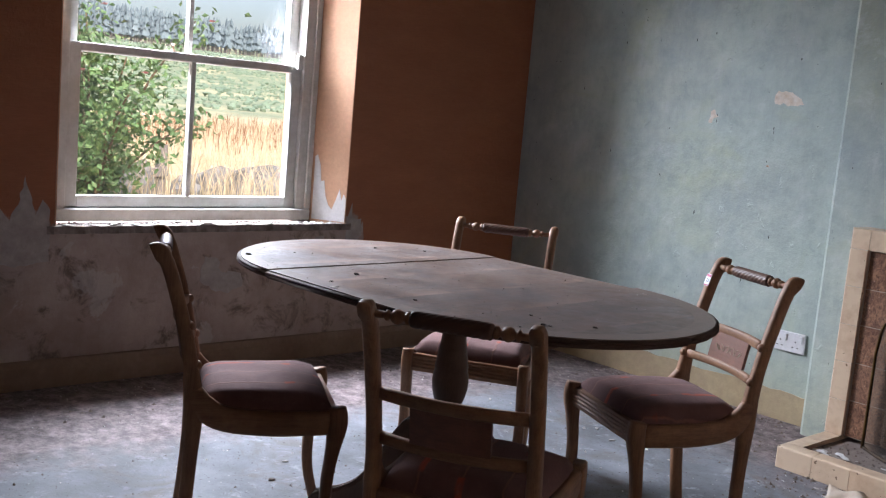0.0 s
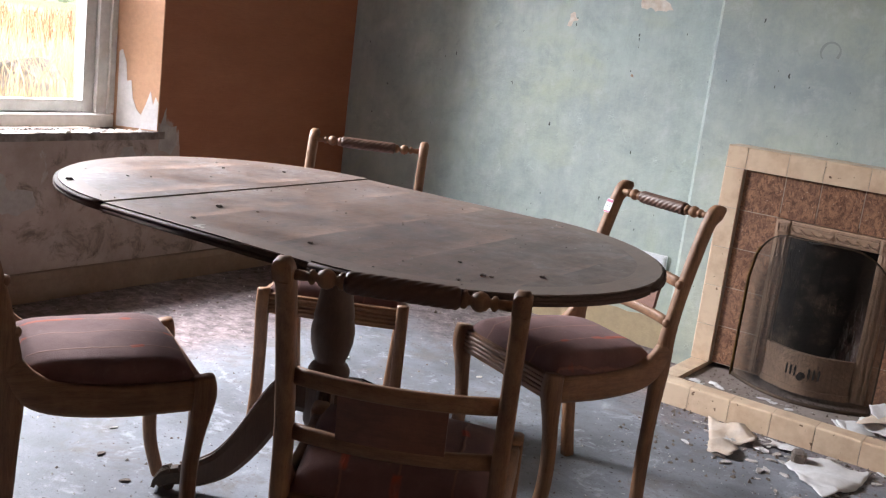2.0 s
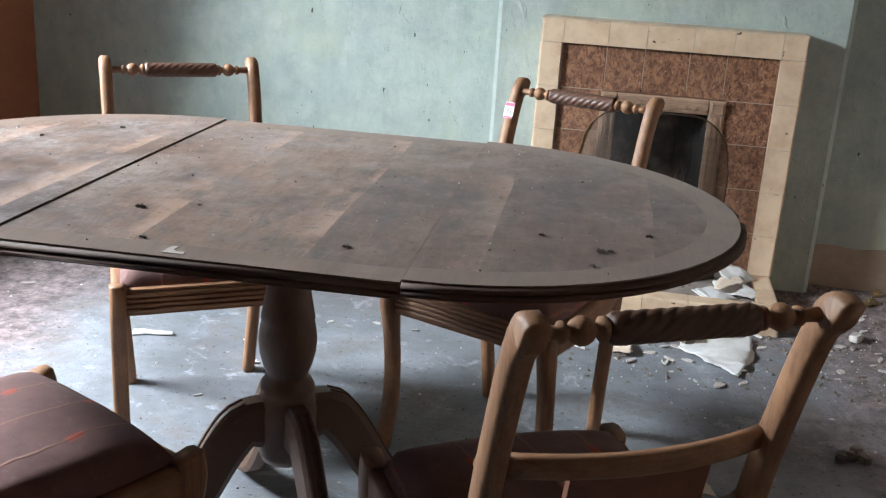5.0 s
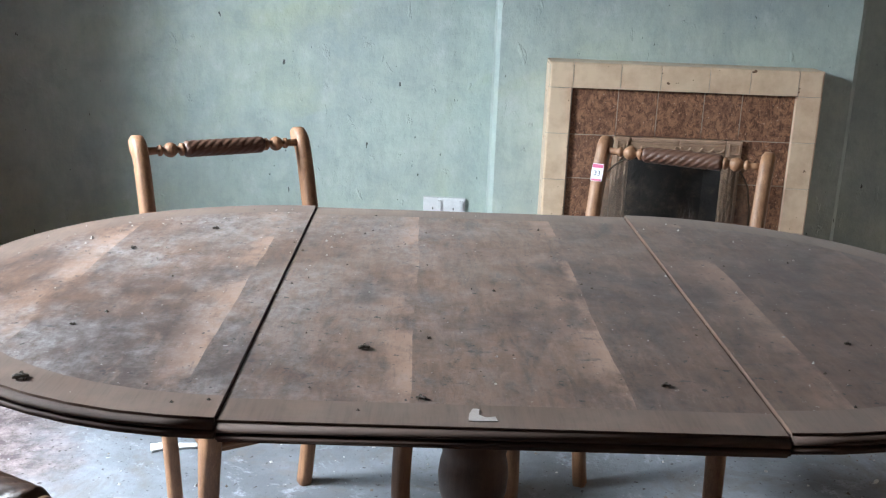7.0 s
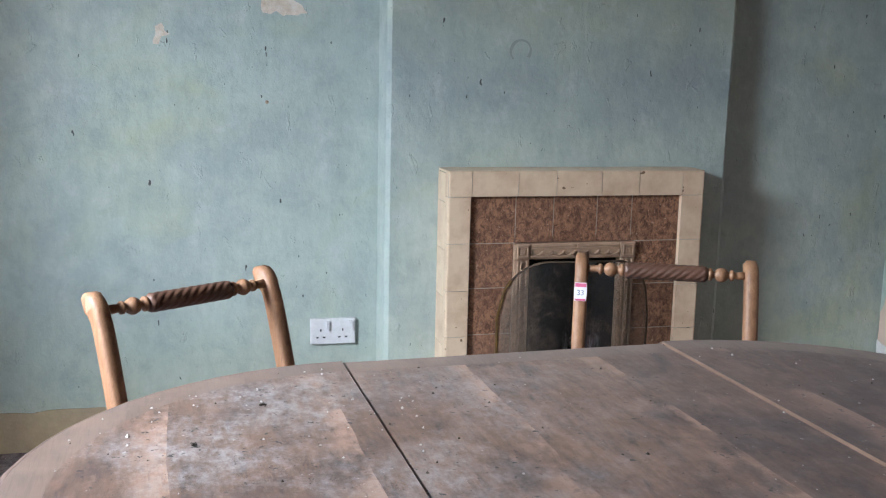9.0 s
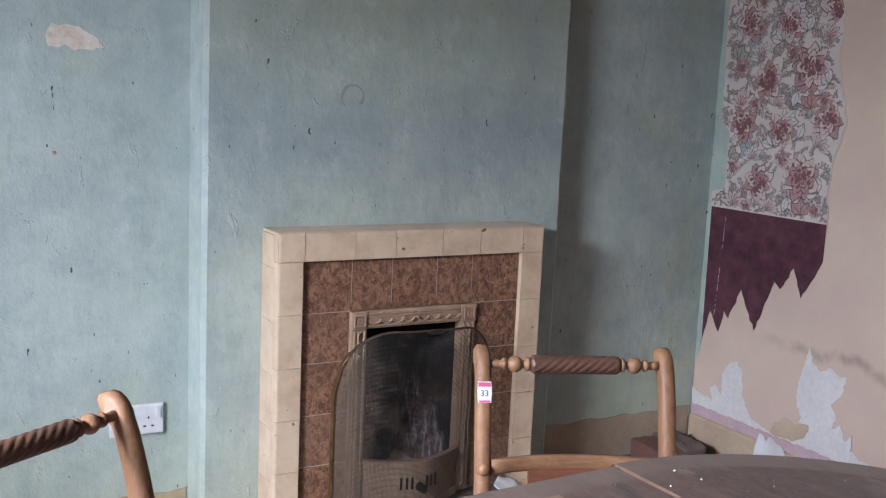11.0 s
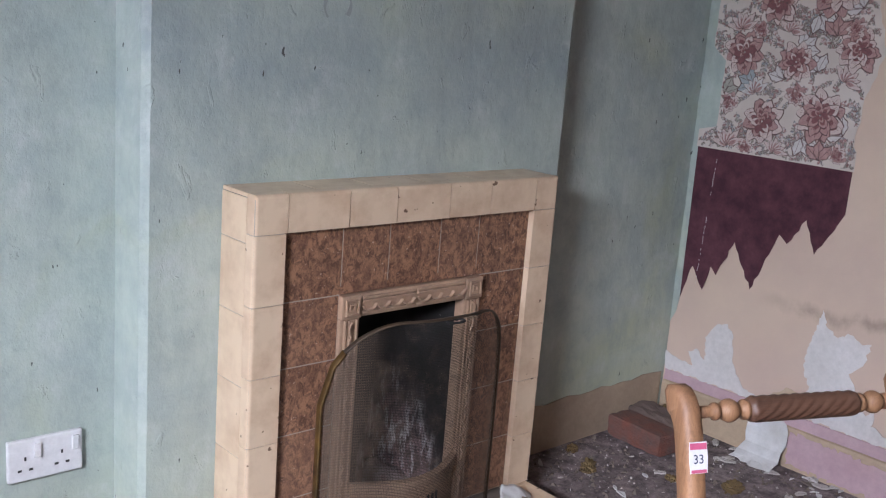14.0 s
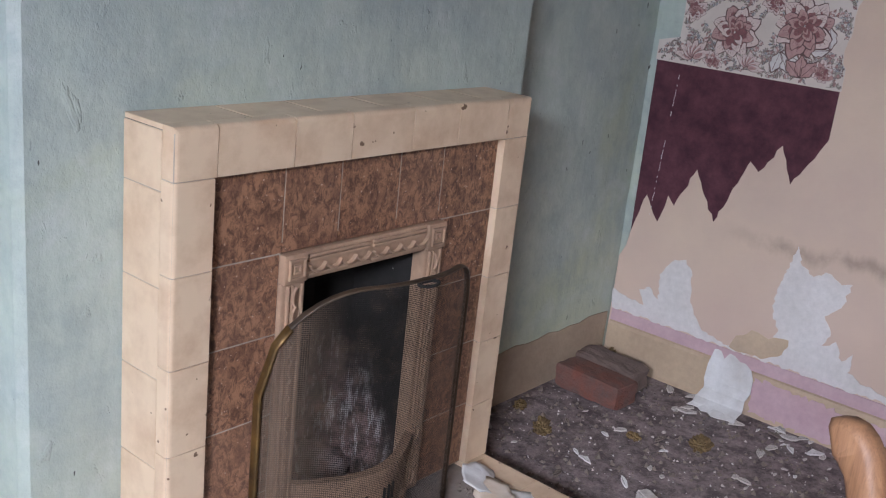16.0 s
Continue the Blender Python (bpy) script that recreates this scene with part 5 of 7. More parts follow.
rim = [screen_at(-1, 0.0), screen_at(-1, 0.12), screen_at(-1, 0.25)] + [screen_at(-1 + 2 * i / 28, screen_top(-1 + 2 * i / 28)) for i in range(29)] + [screen_at(1, 0.25), screen_at(1, 0.12), screen_at(1, 0.0)]
sweep(bm, rim, 0.006, 0.0022, Vector((0, 1, 0)), 0.4)
part("rim", bm, SOOTY_BRASS, scr, "sooty brass rim", True)
bm = bmesh.new()
sweep(bm, [p + Vector((-0.002, -0.002, 0)) for p in rim[:6]], 0.009, 0.0035, Vector((0, 1, 0)), 0.4)
part("side_strip", bm, BRASS, scr, "worn brass side strip", True)
bm = bmesh.new()
sweep(bm, [screen_at(-1 + 2 * i / 24, 0.006) for i in range(25)], 0.006, 0.0055, Vector((0, 0, 1)), 0.4)
part("base_rim", bm, SOOTY_BRASS, scr, "sooty brass base rim", True)
bm = bmesh.new()
ring = [screen_at(0, sh - 0.008) + Vector((0.022 * math.cos(a), -0.012 + 0.012 * math.sin(a), 0.004)) for a in [i * math.pi / 8 for i in range(17)]]
sweep(bm, ring, 0.0025, 0.0025, Vector((0, 0, 1)))
part("handle", bm, SOOT, scr, "small black ring handle")

# ---- double socket ----
sock = thing("double_socket", pose(0.0725, -0.0115, 0.352), "white double wall socket with two switches", "socket")
bm = bmesh.new()
box(bm, (-0.074, -0.011, -0.0435), (0.074, 0.0, 0.0435), 0.004)
part("plate", bm, WHITE_PLASTIC, sock)
for cx in (-0.036, 0.036):
    for dx, dz, w, h in ((0, 0.004, 0.004, 0.0075), (-0.011, -0.020, 0.0075, 0.0045), (0.011, -0.020, 0.0075, 0.0045)):
        bm = bmesh.new()
        box(bm, (cx + dx - w / 2 - 0.004, -0.0125, dz - h / 2), (cx + dx + w / 2 - 0.004, -0.0105, dz + h / 2), 0.0005)
        part("pin_hole", bm, DARK_PLASTIC, sock)
    bm = bmesh.new()
    sx = cx + (0.019 if cx < 0 else 0.022)
    box(bm, (sx - 0.0065, -0.0175, 0.004), (sx + 0.0065, -0.0105, 0.034), 0.002)
    part("switch", bm, WHITE_PLASTIC, sock)


# ---- dining table ----
TZ = 0.738
table = thing("dining_table", pose(0.168, -2.087, 0, 0, 0, 2.2), "oval mahogany pedestal table with dusty stained top", "table")
HW, LEAF, END = 0.452, 0.286, 0.462


def half_ellipse(inset, side, n=28):
    return [(side * (LEAF + 0.001 + (END - inset) * math.cos(a)), (HW - inset) * math.sin(a)) for a in [-math.pi / 2 + math.pi * i / n for i in range(n + 1)]]


def leaf_mesh(outer, inner, z):
    """A flat leaf: field, pale band round it, and the top of the moulded edge."""
    b = bmesh.new()
    lo = [b.verts.new((x, y, z - 0.006)) for x, y in outer]
    o = [b.verts.new((x, y, z)) for x, y in outer]
    i_ = [b.verts.new((x, y, z)) for x, y in inner]
    b.faces.new(i_).material_index = 0
    n = len(outer)
    for k in range(n):
        q = (k + 1) % n
        b.faces.new((o[k], o[q], i_[q], i_[k])).material_index = 1
        b.faces.new((lo[k], lo[q], o[q], o[k])).material_index = 1
    b.faces.new(lo[::-1]).material_index = 1
    return b


def moulding(line, name, z):
    """A reeded edge: three stacked rounds running along the outline."""
    b = bmesh.new()
    for r, dz, out in ((0.004, -0.0070, 0.002), (0.004, -0.0145, 0.003), (0.003, -0.0205, -0.004)):
        pts = []
        for i, (x, y) in enumerate(line):
            xa, ya_ = line[max(i - 1, 0)]
            xb_, yb_ = line[min(i + 1, len(line) - 1)]
            t = Vector((xb_ - xa, yb_ - ya_, 0)).normalized()
            nrm = Vector((t.y, -t.x, 0))
            if nrm.dot(Vector((x - 0.0, y, 0))) < 0:
                nrm = -nrm
            pts.append(Vector((x, y, z + dz)) + nrm * out)
        sweep(b, pts, 0.012, r, Vector((0, 0, 1)).cross((pts[1] - pts[0]).normalized()), 0.5)
    return b


for side, z, nm in ((-1, TZ + 0.0016, "end_leaf"), (1, TZ + 0.003, "end_leaf")):
    outer, inn = half_ellipse(0, side), half_ellipse(0.052, side)
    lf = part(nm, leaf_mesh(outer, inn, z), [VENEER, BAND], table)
    part("edge_moulding", moulding(half_ellipse(0.004, side), "m", z), EDGE, lf, "dark reeded edge", True)
    b = bmesh.new()
    prism(b, half_ellipse(0.012, side), z - 0.0215, z - 0.0065)
    part("core", b, EDGE, lf)
outer = [(-LEAF + 0.0015, -HW), (LEAF - 0.0015, -HW), (LEAF - 0.0015, HW), (-LEAF + 0.0015, HW)]
inn = [(-LEAF + 0.0015, -HW + 0.052), (LEAF - 0.0015, -HW + 0.052), (LEAF - 0.0015, HW - 0.052), (-LEAF + 0.0015, HW - 0.052)]
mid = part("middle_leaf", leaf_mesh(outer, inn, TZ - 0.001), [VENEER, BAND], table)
for s in (-1, 1):
    part("edge_moulding", moulding([(-LEAF + 0.002, s * (HW - 0.004)), (0, s * (HW - 0.004)), (LEAF - 0.002, s * (HW - 0.004))], "m", TZ - 0.001), EDGE, mid, "dark reeded edge", True)
b = bmesh.new()
prism(b, [(-LEAF + 0.002, -HW + 0.012), (LEAF - 0.002, -HW + 0.012), (LEAF - 0.002, HW - 0.012), (-LEAF + 0.002, HW - 0.012)], TZ - 0.0225, TZ - 0.0075)
part("core", b, EDGE, mid)
for y in (-0.17, 0.17):
    b = bmesh.new()
    box(b, (-0.5, y - 0.02, TZ - 0.068), (0.5, y + 0.02, TZ - 0.0215), 0.004)
    part("bearer", b, LEG, table)
b = bmesh.new()
box(b, (-0.16, -0.16, TZ - 0.088), (0.16, 0.16, TZ - 0.0685), 0.006)
part("top_block", b, LEG, table)
b = bmesh.new()
lathe(b, [(0.055, TZ - 0.09), (0.052, 0.635), (0.036, 0.625), (0.034, 0.60), (0.036, 0.565), (0.041, 0.53), (0.047, 0.495), (0.049, 0.485), (0.047, 0.48), (0.051, 0.462), (0.053, 0.445), (0.051, 0.42), (0.045, 0.395), (0.038, 0.378), (0.036, 0.37), (0.044, 0.364), (0.050, 0.352), (0.050, 0.34), (0.046, 0.335), (0.052, 0.328), (0.054, 0.30), (0.052, 0.22), (0.046, 0.205), (0.0, 0.2)], Matrix(), 28)
part("column", b, LEG, table, smooth=True)
for k in range(4):
    a = radians(36 + 90 * k)
    d = Vector((math.cos(a), math.sin(a), 0))
    side = Vector((-math.sin(a), math.cos(a), 0))
    pth = smooth_path([d * 0.045 + Vector((0, 0, 0.285)), d * 0.085 + Vector((0, 0, 0.283)), d * 0.125 + Vector((0, 0, 0.235)), d * 0.176 + Vector((0, 0, 0.15)), d * 0.231 + Vector((0, 0, 0.085)), d * 0.290 + Vector((0, 0, 0.052)), d * 0.334 + Vector((0, 0, 0.042))], 4)
    n = len(pth)
    b = bmesh.new()
    sweep(b, pth, [0.021 - 0.004 * i / n for i in range(n)], [0.046 - 0.020 * i / n for i in range(n)], side, 0.3)
    leg = part("leg", b, LEG, table, smooth=False)
    b = bmesh.new()
    for o in (-0.009, 0.009):
        sweep(b, [p + Vector((0, 0, 0)) + side * o + side.cross((pth[min(i + 1, n - 1)] - pth[max(i - 1, 0)]).normalized()) * -(0.046 - 0.020 * i / n + 0.001) for i, p in enumerate(pth)][3:], 0.003, 0.002, side)
    part("reeding", b, EDGE, leg)
    b = bmesh.new()
    sweep(b, smooth_path([d * 0.328 + Vector((0, 0, 0.043)), d * 0.354 + Vector((0, 0, 0.04)), d * 0.375 + Vector((0, 0, 0.030)), d * 0.385 + Vector((0, 0, 0.018))], 3), 0.020, [0.021, 0.021, 0.021, 0.02, 0.02, 0.019, 0.017, 0.016, 0.013, 0.01], side, 0.4)
    for o in (-0.014, -0.005, 0.005, 0.014):
        sweep(b, [d * 0.358 + side * o + Vector((0, 0, 0.058)), d * 0.377 + side * o * 1.1 + Vector((0, 0, 0.05)), d * 0.392 + side * o * 1.2 + Vector((0, 0, 0.028)), d * 0.395 + side * o * 1.2 + Vector((0, 0, 0.012))], 0.004, 0.005, side)
    part("claw_foot", b, SOOTY_BRASS, leg, "tarnished brass claw foot")
    b = bmesh.new()
    lathe(b, [(0.004, -0.008), (0.013, -0.007), (0.014, 0), (0.013, 0.007), (0.004, 0.008)], Matrix.Translation(d * 0.361 + Vector((0, 0, 0.0142))) @ Matrix.Rotation(a + math.pi / 2, 4, "Z") @ pose(0, 0, 0, 0, 90, 0), 14)
    part("castor", b, SOOTY_BRASS, leg)


# ---- dining chairs ----
def sabre_chair(m):
    """Regency style chair, front towards local +y, origin on the floor."""
    ch = thing("dining_chair", m, "worn mahogany dining chair with a rope-turned top rail", "chair", "chairs round the table")
    post_yz = [(-0.168, 0.0), (-0.158, 0.10), (-0.150, 0.24), (-0.147, 0.38), (-0.152, 0.47), (-0.170, 0.57), (-0.196, 0.67), (-0.222, 0.755), (-0.238, 0.788), (-0.252, 0.802), (-0.266, 0.798)]
    for s in (-1, 1):
        b = bmesh.new()
        pth = smooth_path([(s * (0.1765 - 0.026 * max(0.0, 1 - z / 0.38)), y, z) for y, z in post_yz], 3)
        n = len(pth)
        ht = [0.0175 + 0.007 * math.exp(-((p.z - 0.39) / 0.09) ** 2) + (0.003 if p.y < -0.235 else 0.0) for p in pth]
        sweep(b, pth, [0.0142] * n, ht, Vector((1, 0, 0)), 0.38)
        part("back_post", b, CHAIR_Z, ch, smooth=True)
        b = bmesh.new()
        pth = smooth_path([(s * 0.198, 0.222, 0.408), (s * 0.1985, 0.226, 0.37), (s * 0.199, 0.217, 0.30), (s * 0.199, 0.206, 0.20), (s * 0.199, 0.209, 0.10), (s * 0.20, 0.234, 0.0)], 4)
        n = len(pth)
        sweep(b, pth, [0.0165] * n, [0.015 + 0.010 * math.exp(-((p.z - 0.37) / 0.07) ** 2) for p in pth], Vector((1, 0, 0)), 0.35)
        part("front_leg", b, CHAIR_Z, ch, smooth=True)
        b = bmesh.new()
        pth = smooth_path([(s * 0.1775, -0.150, 0.445), (s * 0.179, -0.12, 0.40), (s * 0.182, -0.065, 0.371), (s * 0.189, 0.06, 0.361), (s * 0.1965, 0.205, 0.368)], 4)
        n = len(pth)
        sweep(b, pth, [0.0135] * n, [0.022 + 0.010 * min(1, 4 * i / n) for i in range(n)], Vector((1, 0, 0)), 0.3)
        part("side_rail", b, CHAIR_Y, ch, smooth=True)
    b = bmesh.new()
    box(b, (-0.182, 0.206, 0.337), (0.182, 0.228, 0.397), 0.003)
    for k in range(4):
        sweep(b, [(-0.181, 0.229, 0.350 + k * 0.0115), (0.181, 0.229, 0.350 + k * 0.0115)], 0.0036, 0.004, Vector((0, 1, 0)), 0.5)
    part("front_rail", b, CHAIR_X, ch, "reeded front rail")
    b = bmesh.new()
    box(b, (-0.162, -0.157, 0.335), (0.162, -0.133, 0.395), 0.003)
    part("rear_rail", b, CHAIR_X, ch)
    # stuffed drop-in seat
    b = bmesh.new()
    n = 18
    rows = []
    for iy in range(n + 1):
        v = -1 + 2 * iy / n
        row = []
        for ix in range(n + 1):
            u = -1 + 2 * ix / n
            half = 0.166 + (0.194 - 0.166) * (v + 1) / 2
            dome = (max(0, 1 - abs(u) ** 3.2) * max(0, 1 - abs(v) ** 3.2)) ** 0.27
            z = 0.396 + 0.056 * dome + 0.004 * noise.noise(Vector((u * 2, v * 2, 3)))
            row.append(b.verts.new((half * u, 0.040 + 0.174 * v, z)))
        rows.append(row)
    for a, c in zip(rows, rows[1:]):
        for k in range(n):
            b.faces.new((a[k], a[k + 1], c[k + 1], c[k]))
    rim = rows[0] + [r[-1] for r in rows[1:-1]] + rows[-1][::-1] + [r[0] for r in rows[1:-1]][::-1]
    low = [b.verts.new((v.co.x * 0.985, v.co.y * 0.985, 0.36)) for v in rim]
    for k in range(len(rim)):
        q = (k + 1) % len(rim)
        b.faces.new((rim[k], rim[q], low[q], low[k]))
    b.faces.new(low)
    part("seat", b, CLOTH, ch, "stuffed dusky mauve seat with frayed red threads", True)
    # two bowed slats with a panel between them
    def slat(z0, z1, yb):
        s_ = bmesh.new()
        pts = [(x, yb - 0.028 * (1 - (x / 0.163) ** 2), (z0 + z1) / 2) for x in [-0.163 + 0.326 * i / 12 for i in range(13)]]
        sweep(s_, pts, 0.008, (z1 - z0) / 2, Vector((0, 1, 0)), 0.35)
        return s_
    part("upper_slat", slat(0.60, 0.627, -0.174), CHAIR_X, ch, smooth=True)
    part("lower_slat", slat(0.498, 0.523, -0.152), CHAIR_X, ch, smooth=True)
    s_ = bmesh.new()
    cols = []
    for i in range(9):
        x = -0.088 + 0.176 * i / 8
        k = 0.028 * (1 - (x / 0.163) ** 2)
        cols.append([s_.verts.new((x, y - k, z)) for y, z in ((-0.155 + 0.004, 0.52), (-0.171 + 0.004, 0.604), (-0.171 - 0.006, 0.604), (-0.155 - 0.006, 0.52))])
    for a, c in zip(cols, cols[1:]):
        for q in range(4):
            s_.faces.new((a[q], a[(q + 1) % 4], c[(q + 1) % 4], c[q]))
    s_.faces.new(cols[0])
    s_.faces.new(cols[-1][::-1])
    splat = part("splat", s_, SPLAT, ch, "red mahogany panel")
    s_ = bmesh.new()
    for sx in (-1, 1):
        for k in range(3):
            c0 = Vector((sx * (0.012 + 0.022 * k), 0, 0.561))
            pts = []
            for i in range(9):
                a = i / 8 * 1.5 * math.pi
                p = c0 + Vector((sx * 0.009 * math.cos(a), 0, 0.010 * math.sin(a + k)))
                p.y = -0.1588 - 0.19 * (p.z - 0.561) - 0.028 * (1 - (p.x / 0.163) ** 2) + 0.0005
                pts.append(p)
            sweep(s_, pts, 0.001, 0.0012, Vector((0, 1, 0)))
    part("inlay", s_, INLAY, splat, "pale scrolled inlay")
    for s in (-1, 1):
        for z, y in ((0.613, -0.161), (0.511, -0.139)):
            s_ = bmesh.new()
            lathe(s_, [(0.0125, -0.006), (0.0125, 0.001), (0.009, 0.006), (0.004, 0.0085), (0.001, 0.009)], Matrix.Translation((s * 0.1765, y - 0.001, z)) @ pose(0, 0, 0, -78), 14)
            part("stud", s_, CHAIR_Z, ch, smooth=True)
    # turned top rail: beads at both ends, a carved rope between
    along = Matrix.Translation((0, -0.236, 0.792)) @ pose(0, 0, 0, 0, 90, 0)
    s_ = bmesh.new()
    pr = [(0.011, -0.088), (0.0165, -0.083)] + [(0.0178, -0.08 + 0.16 * i / 96) for i in range(97)] + [(0.0165, 0.083), (0.011, 0.088)]
    rope(s_, pr, along)
    part("rope_rail", s_, ROPE, ch, "dark carved rope rail", True)
    for s in (-1, 1):
        s_ = bmesh.new()
        pr = [(0.010, 0.086), (0.0135, 0.089), (0.0135, 0.094), (0.008, 0.098), (0.007, 0.101), (0.012, 0.105), (0.0155, 0.112), (0.0155, 0.118), (0.012, 0.125), (0.007, 0.129), (0.007, 0.131), (0.0115, 0.134), (0.0115, 0.139), (0.007, 0.142), (0.008, 0.150), (0.0085, 0.164)]
        pr = [(r, h * s) for r, h in pr]
        lathe(s_, pr if s > 0 else pr[::-1], along, 18)
        part("beaded_end", s_, CHAIR_Z, ch, smooth=True)
    return ch


chair_c = sabre_chair(pose(0.5168, -1.5038, 0, 0, 0, 157.3))
tagged(chair_c, "worn mahogany chair with a price sticker on its post")
chair_d = copy_thing(chair_c, pose(-0.2434, -1.5677, 0, 0, 0, -147.2))
tagged(chair_d, "worn mahogany dining chair standing by the green wall")
chair_b = copy_thing(chair_c, pose(0.692, -2.488, 0, 0, 0, 29.0))
tagged(chair_b, "worn mahogany dining chair pushed close to the table end")
chair_a = copy_thing(chair_c, pose(-0.1275, -2.5745, 0, 0, 0, -27.0))
tagged(chair_a, "worn mahogany dining chair facing the table's long side")

# price sticker on the post of one chair
sx, sy_, sz = 0.1765, -0.1996, 0.747
bm = bmesh.new()
prism(bm, [(-0.0125, -0.019), (0.0125, -0.019), (0.0135, 0.0), (0.0125, 0.020), (-0.0125, 0.020), (-0.0135, 0.0)], 0.0, 0.0006)
bmesh.ops.transform(bm, matrix=Matrix.Translation((sx, sy_, sz)) @ pose(0, 0, 0, 73, 0, 180), verts=bm.verts[:])
sticker = part("price_sticker", bm, STICKER, chair_c, "white and magenta price sticker")
place = Matrix.Translation((sx, sy_, sz)) @ pose(0, 0, 0, 73, 0, 180)
for lo, hi, mt, nm in (((-0.012, 0.0105, 0.0007), (0.012, 0.0185, 0.0010), STICKER_PINK, "printed_bar"), ((-0.011, -0.0185, 0.0007), (0.011, -0.0145, 0.0010), STICKER_PINK, "printed_bar")):
    bm = bmesh.new()
    box(bm, lo, hi)
    bmesh.ops.transform(bm, matrix=place, verts=bm.verts[:])
    part(nm, bm, mt, sticker)
font = bpy.data.curves.new("sticker_number", "FONT")
font.body, font.size, font.align_x, font.align_y, font.extrude = "33", 0.016, "CENTER", "CENTER", 0.0002
tmp = new("sticker_number", font)
me = bpy.data.meshes.new_from_object(tmp.evaluated_get(bpy.context.evaluated_depsgraph_get()))
bpy.data.objects.remove(tmp)
me.transform(place @ Matrix.Translation((0, -0.002, 0.0009)))
me.materials.append(INK)
num = new("number", me)
num.parent = sticker


# ---- loose things ----
def sheet(name, m, pts, material, label, category, curl=0.012, thick=0.0012, seed=1, cuts=5):
    """A torn sheet that lies on something, curled and creased."""
    rnd = random.Random(seed)
    b = bmesh.new()
    vs = [b.verts.new((x, y, 0)) for x, y in pts]
    b.faces.new(vs)
    bmesh.ops.triangulate(b, faces=b.faces[:])
    bmesh.ops.subdivide_edges(b, edges=b.edges[:], cuts=cuts, use_grid_fill=True)
    bmesh.ops.triangulate(b, faces=b.faces[:])
    off = Vector((rnd.uniform(0, 9), rnd.uniform(0, 9), 0))
    for v in b.verts:
        h = noise.noise(v.co * 14 + off) + 0.4 * noise.noise(v.co * 45 + off)
        v.co.z = max(0.0, curl * (0.35 + h))
        v.co.x += 0.004 * noise.noise(v.co * 70 + off)
        v.co.y += 0.004 * noise.noise(v.co * 70 - off)
    r = bmesh.ops.extrude_face_region(b, geom=b.faces[:])
    for v in r["geom"]:
        if isinstance(v, bmesh.types.BMVert):
            v.co.z += thick
    ob = mesh_object(name, b, material, True)
    ob.matrix_world = m
    return tagged(ob, label, category)


def blob(pts_seed, w, h, n=9):
    rnd = random.Random(pts_seed)
    return [(w * math.cos(a) * rnd.uniform(0.6, 1.1), h * math.sin(a) * rnd.uniform(0.6, 1.1)) for a in [2 * math.pi * i / n for i in range(n)]]


sheet("paper_scrap", pose(0.96, -1.60, 0.001), [(-0.054, 0.019), (-0.02, 0.05), (0.009, 0.066), (0.03, 0.01), (0.049, -0.041), (0.02, -0.036), (-0.008, -0.047)], PAPER_CREAM, "torn cream paper scrap on the floor", "paper", 0.004, seed=3)
sheet("paper_sheet", pose(1.055, -0.80, 0.004), [(-0.115, 0.0), (-0.10, 0.07), (-0.04, 0.137), (0.04, 0.125), (0.11, 0.143), (0.108, 0.03), (0.105, -0.02), (0.075, -0.09), (0.046, -0.171), (0.0, -0.115), (-0.04, -0.10), (-0.07, -0.05)], PAPER, "torn white lining paper on the floor by the hearth", "paper", 0.013, 0.003, seed=8)
sheet("paper_sheet", pose(0.73, -0.75, 0.003), [(-0.098, 0.107), (-0.03, 0.13), (0.072, 0.11), (0.096, 0.007), (0.05, -0.03), (0.073, -0.08), (0.076, -0.165), (0.0, -0.158), (-0.03, -0.06)], PAPER_CREAM, "crumpled pinkish torn wallpaper on the floor", "paper", 0.022, 0.002, seed=12)
for x, y, rz, w in ((0.495, -0.47, -8, 0.06), (0.575, -0.46, -20, 0.055), (0.60, -0.475, -35, 0.035), (0.745, -0.445, 12, 0.05), (0.775, -0.45, -15, 0.035), (0.84, -0.47, 30, 0.03)):
    sheet("paper_strip", pose(x, y, 0.068, 6, 0, rz), [(-w / 2, 0.008), (0, 0.011), (w / 2, 0.006), (w / 2, -0.005), (0.0, -0.009), (-w / 2, -0.006)], PAPER, "curled strip of white lining paper on the hearth", "paper", 0.008, 0.0015, seed=int(x * 1000))
sheet("paper_scrap", pose(0.905, -0.665, 0.002, 0, 0, 30), blob(4, 0.06, 0.045), PAPER, "crumpled torn paper piece on the floor", "paper", 0.02, 0.002, seed=13)
for k, (x, y, z, rz, w, h, mt, rx) in enumerate(((1.075, -0.455, 0.069, 25, 0.10, 0.065, PAPER, 3), (1.13, -0.43, 0.080, -20, 0.10, 0.055, PAPER, 8), (1.10, -0.40, 0.092, 60, 0.08, 0.05, PAPER_CREAM, -8), (1.12, -0.335, 0.105, 15, 0.075, 0.06, PAPER, 24), (1.03, -0.47, 0.072, -50, 0.07, 0.03, PAPER, 2))):
    sheet("paper_scrap", pose(x, y, z, rx, rx * 0.5, rz), blob(20 + k, w, h, 7), mt, "curled torn lining paper heaped on the hearth", "paper", 0.009, 0.002, seed=30 + k)
sheet("plaster_strip", pose(-0.556, -1.21, 0.001, 0, 0, 12), [(-0.055, 0.02), (-0.03, 0.025), (0.06, 0.012), (0.065, -0.008), (-0.01, -0.006), (-0.05, -0.02)], PAPER, "white strip of plaster on the floor", "debris", 0.003, 0.005, seed=5)

# lining paper slid down from the wall onto the floor
bm = bmesh.new()
cols = []
rnd = random.Random(5)
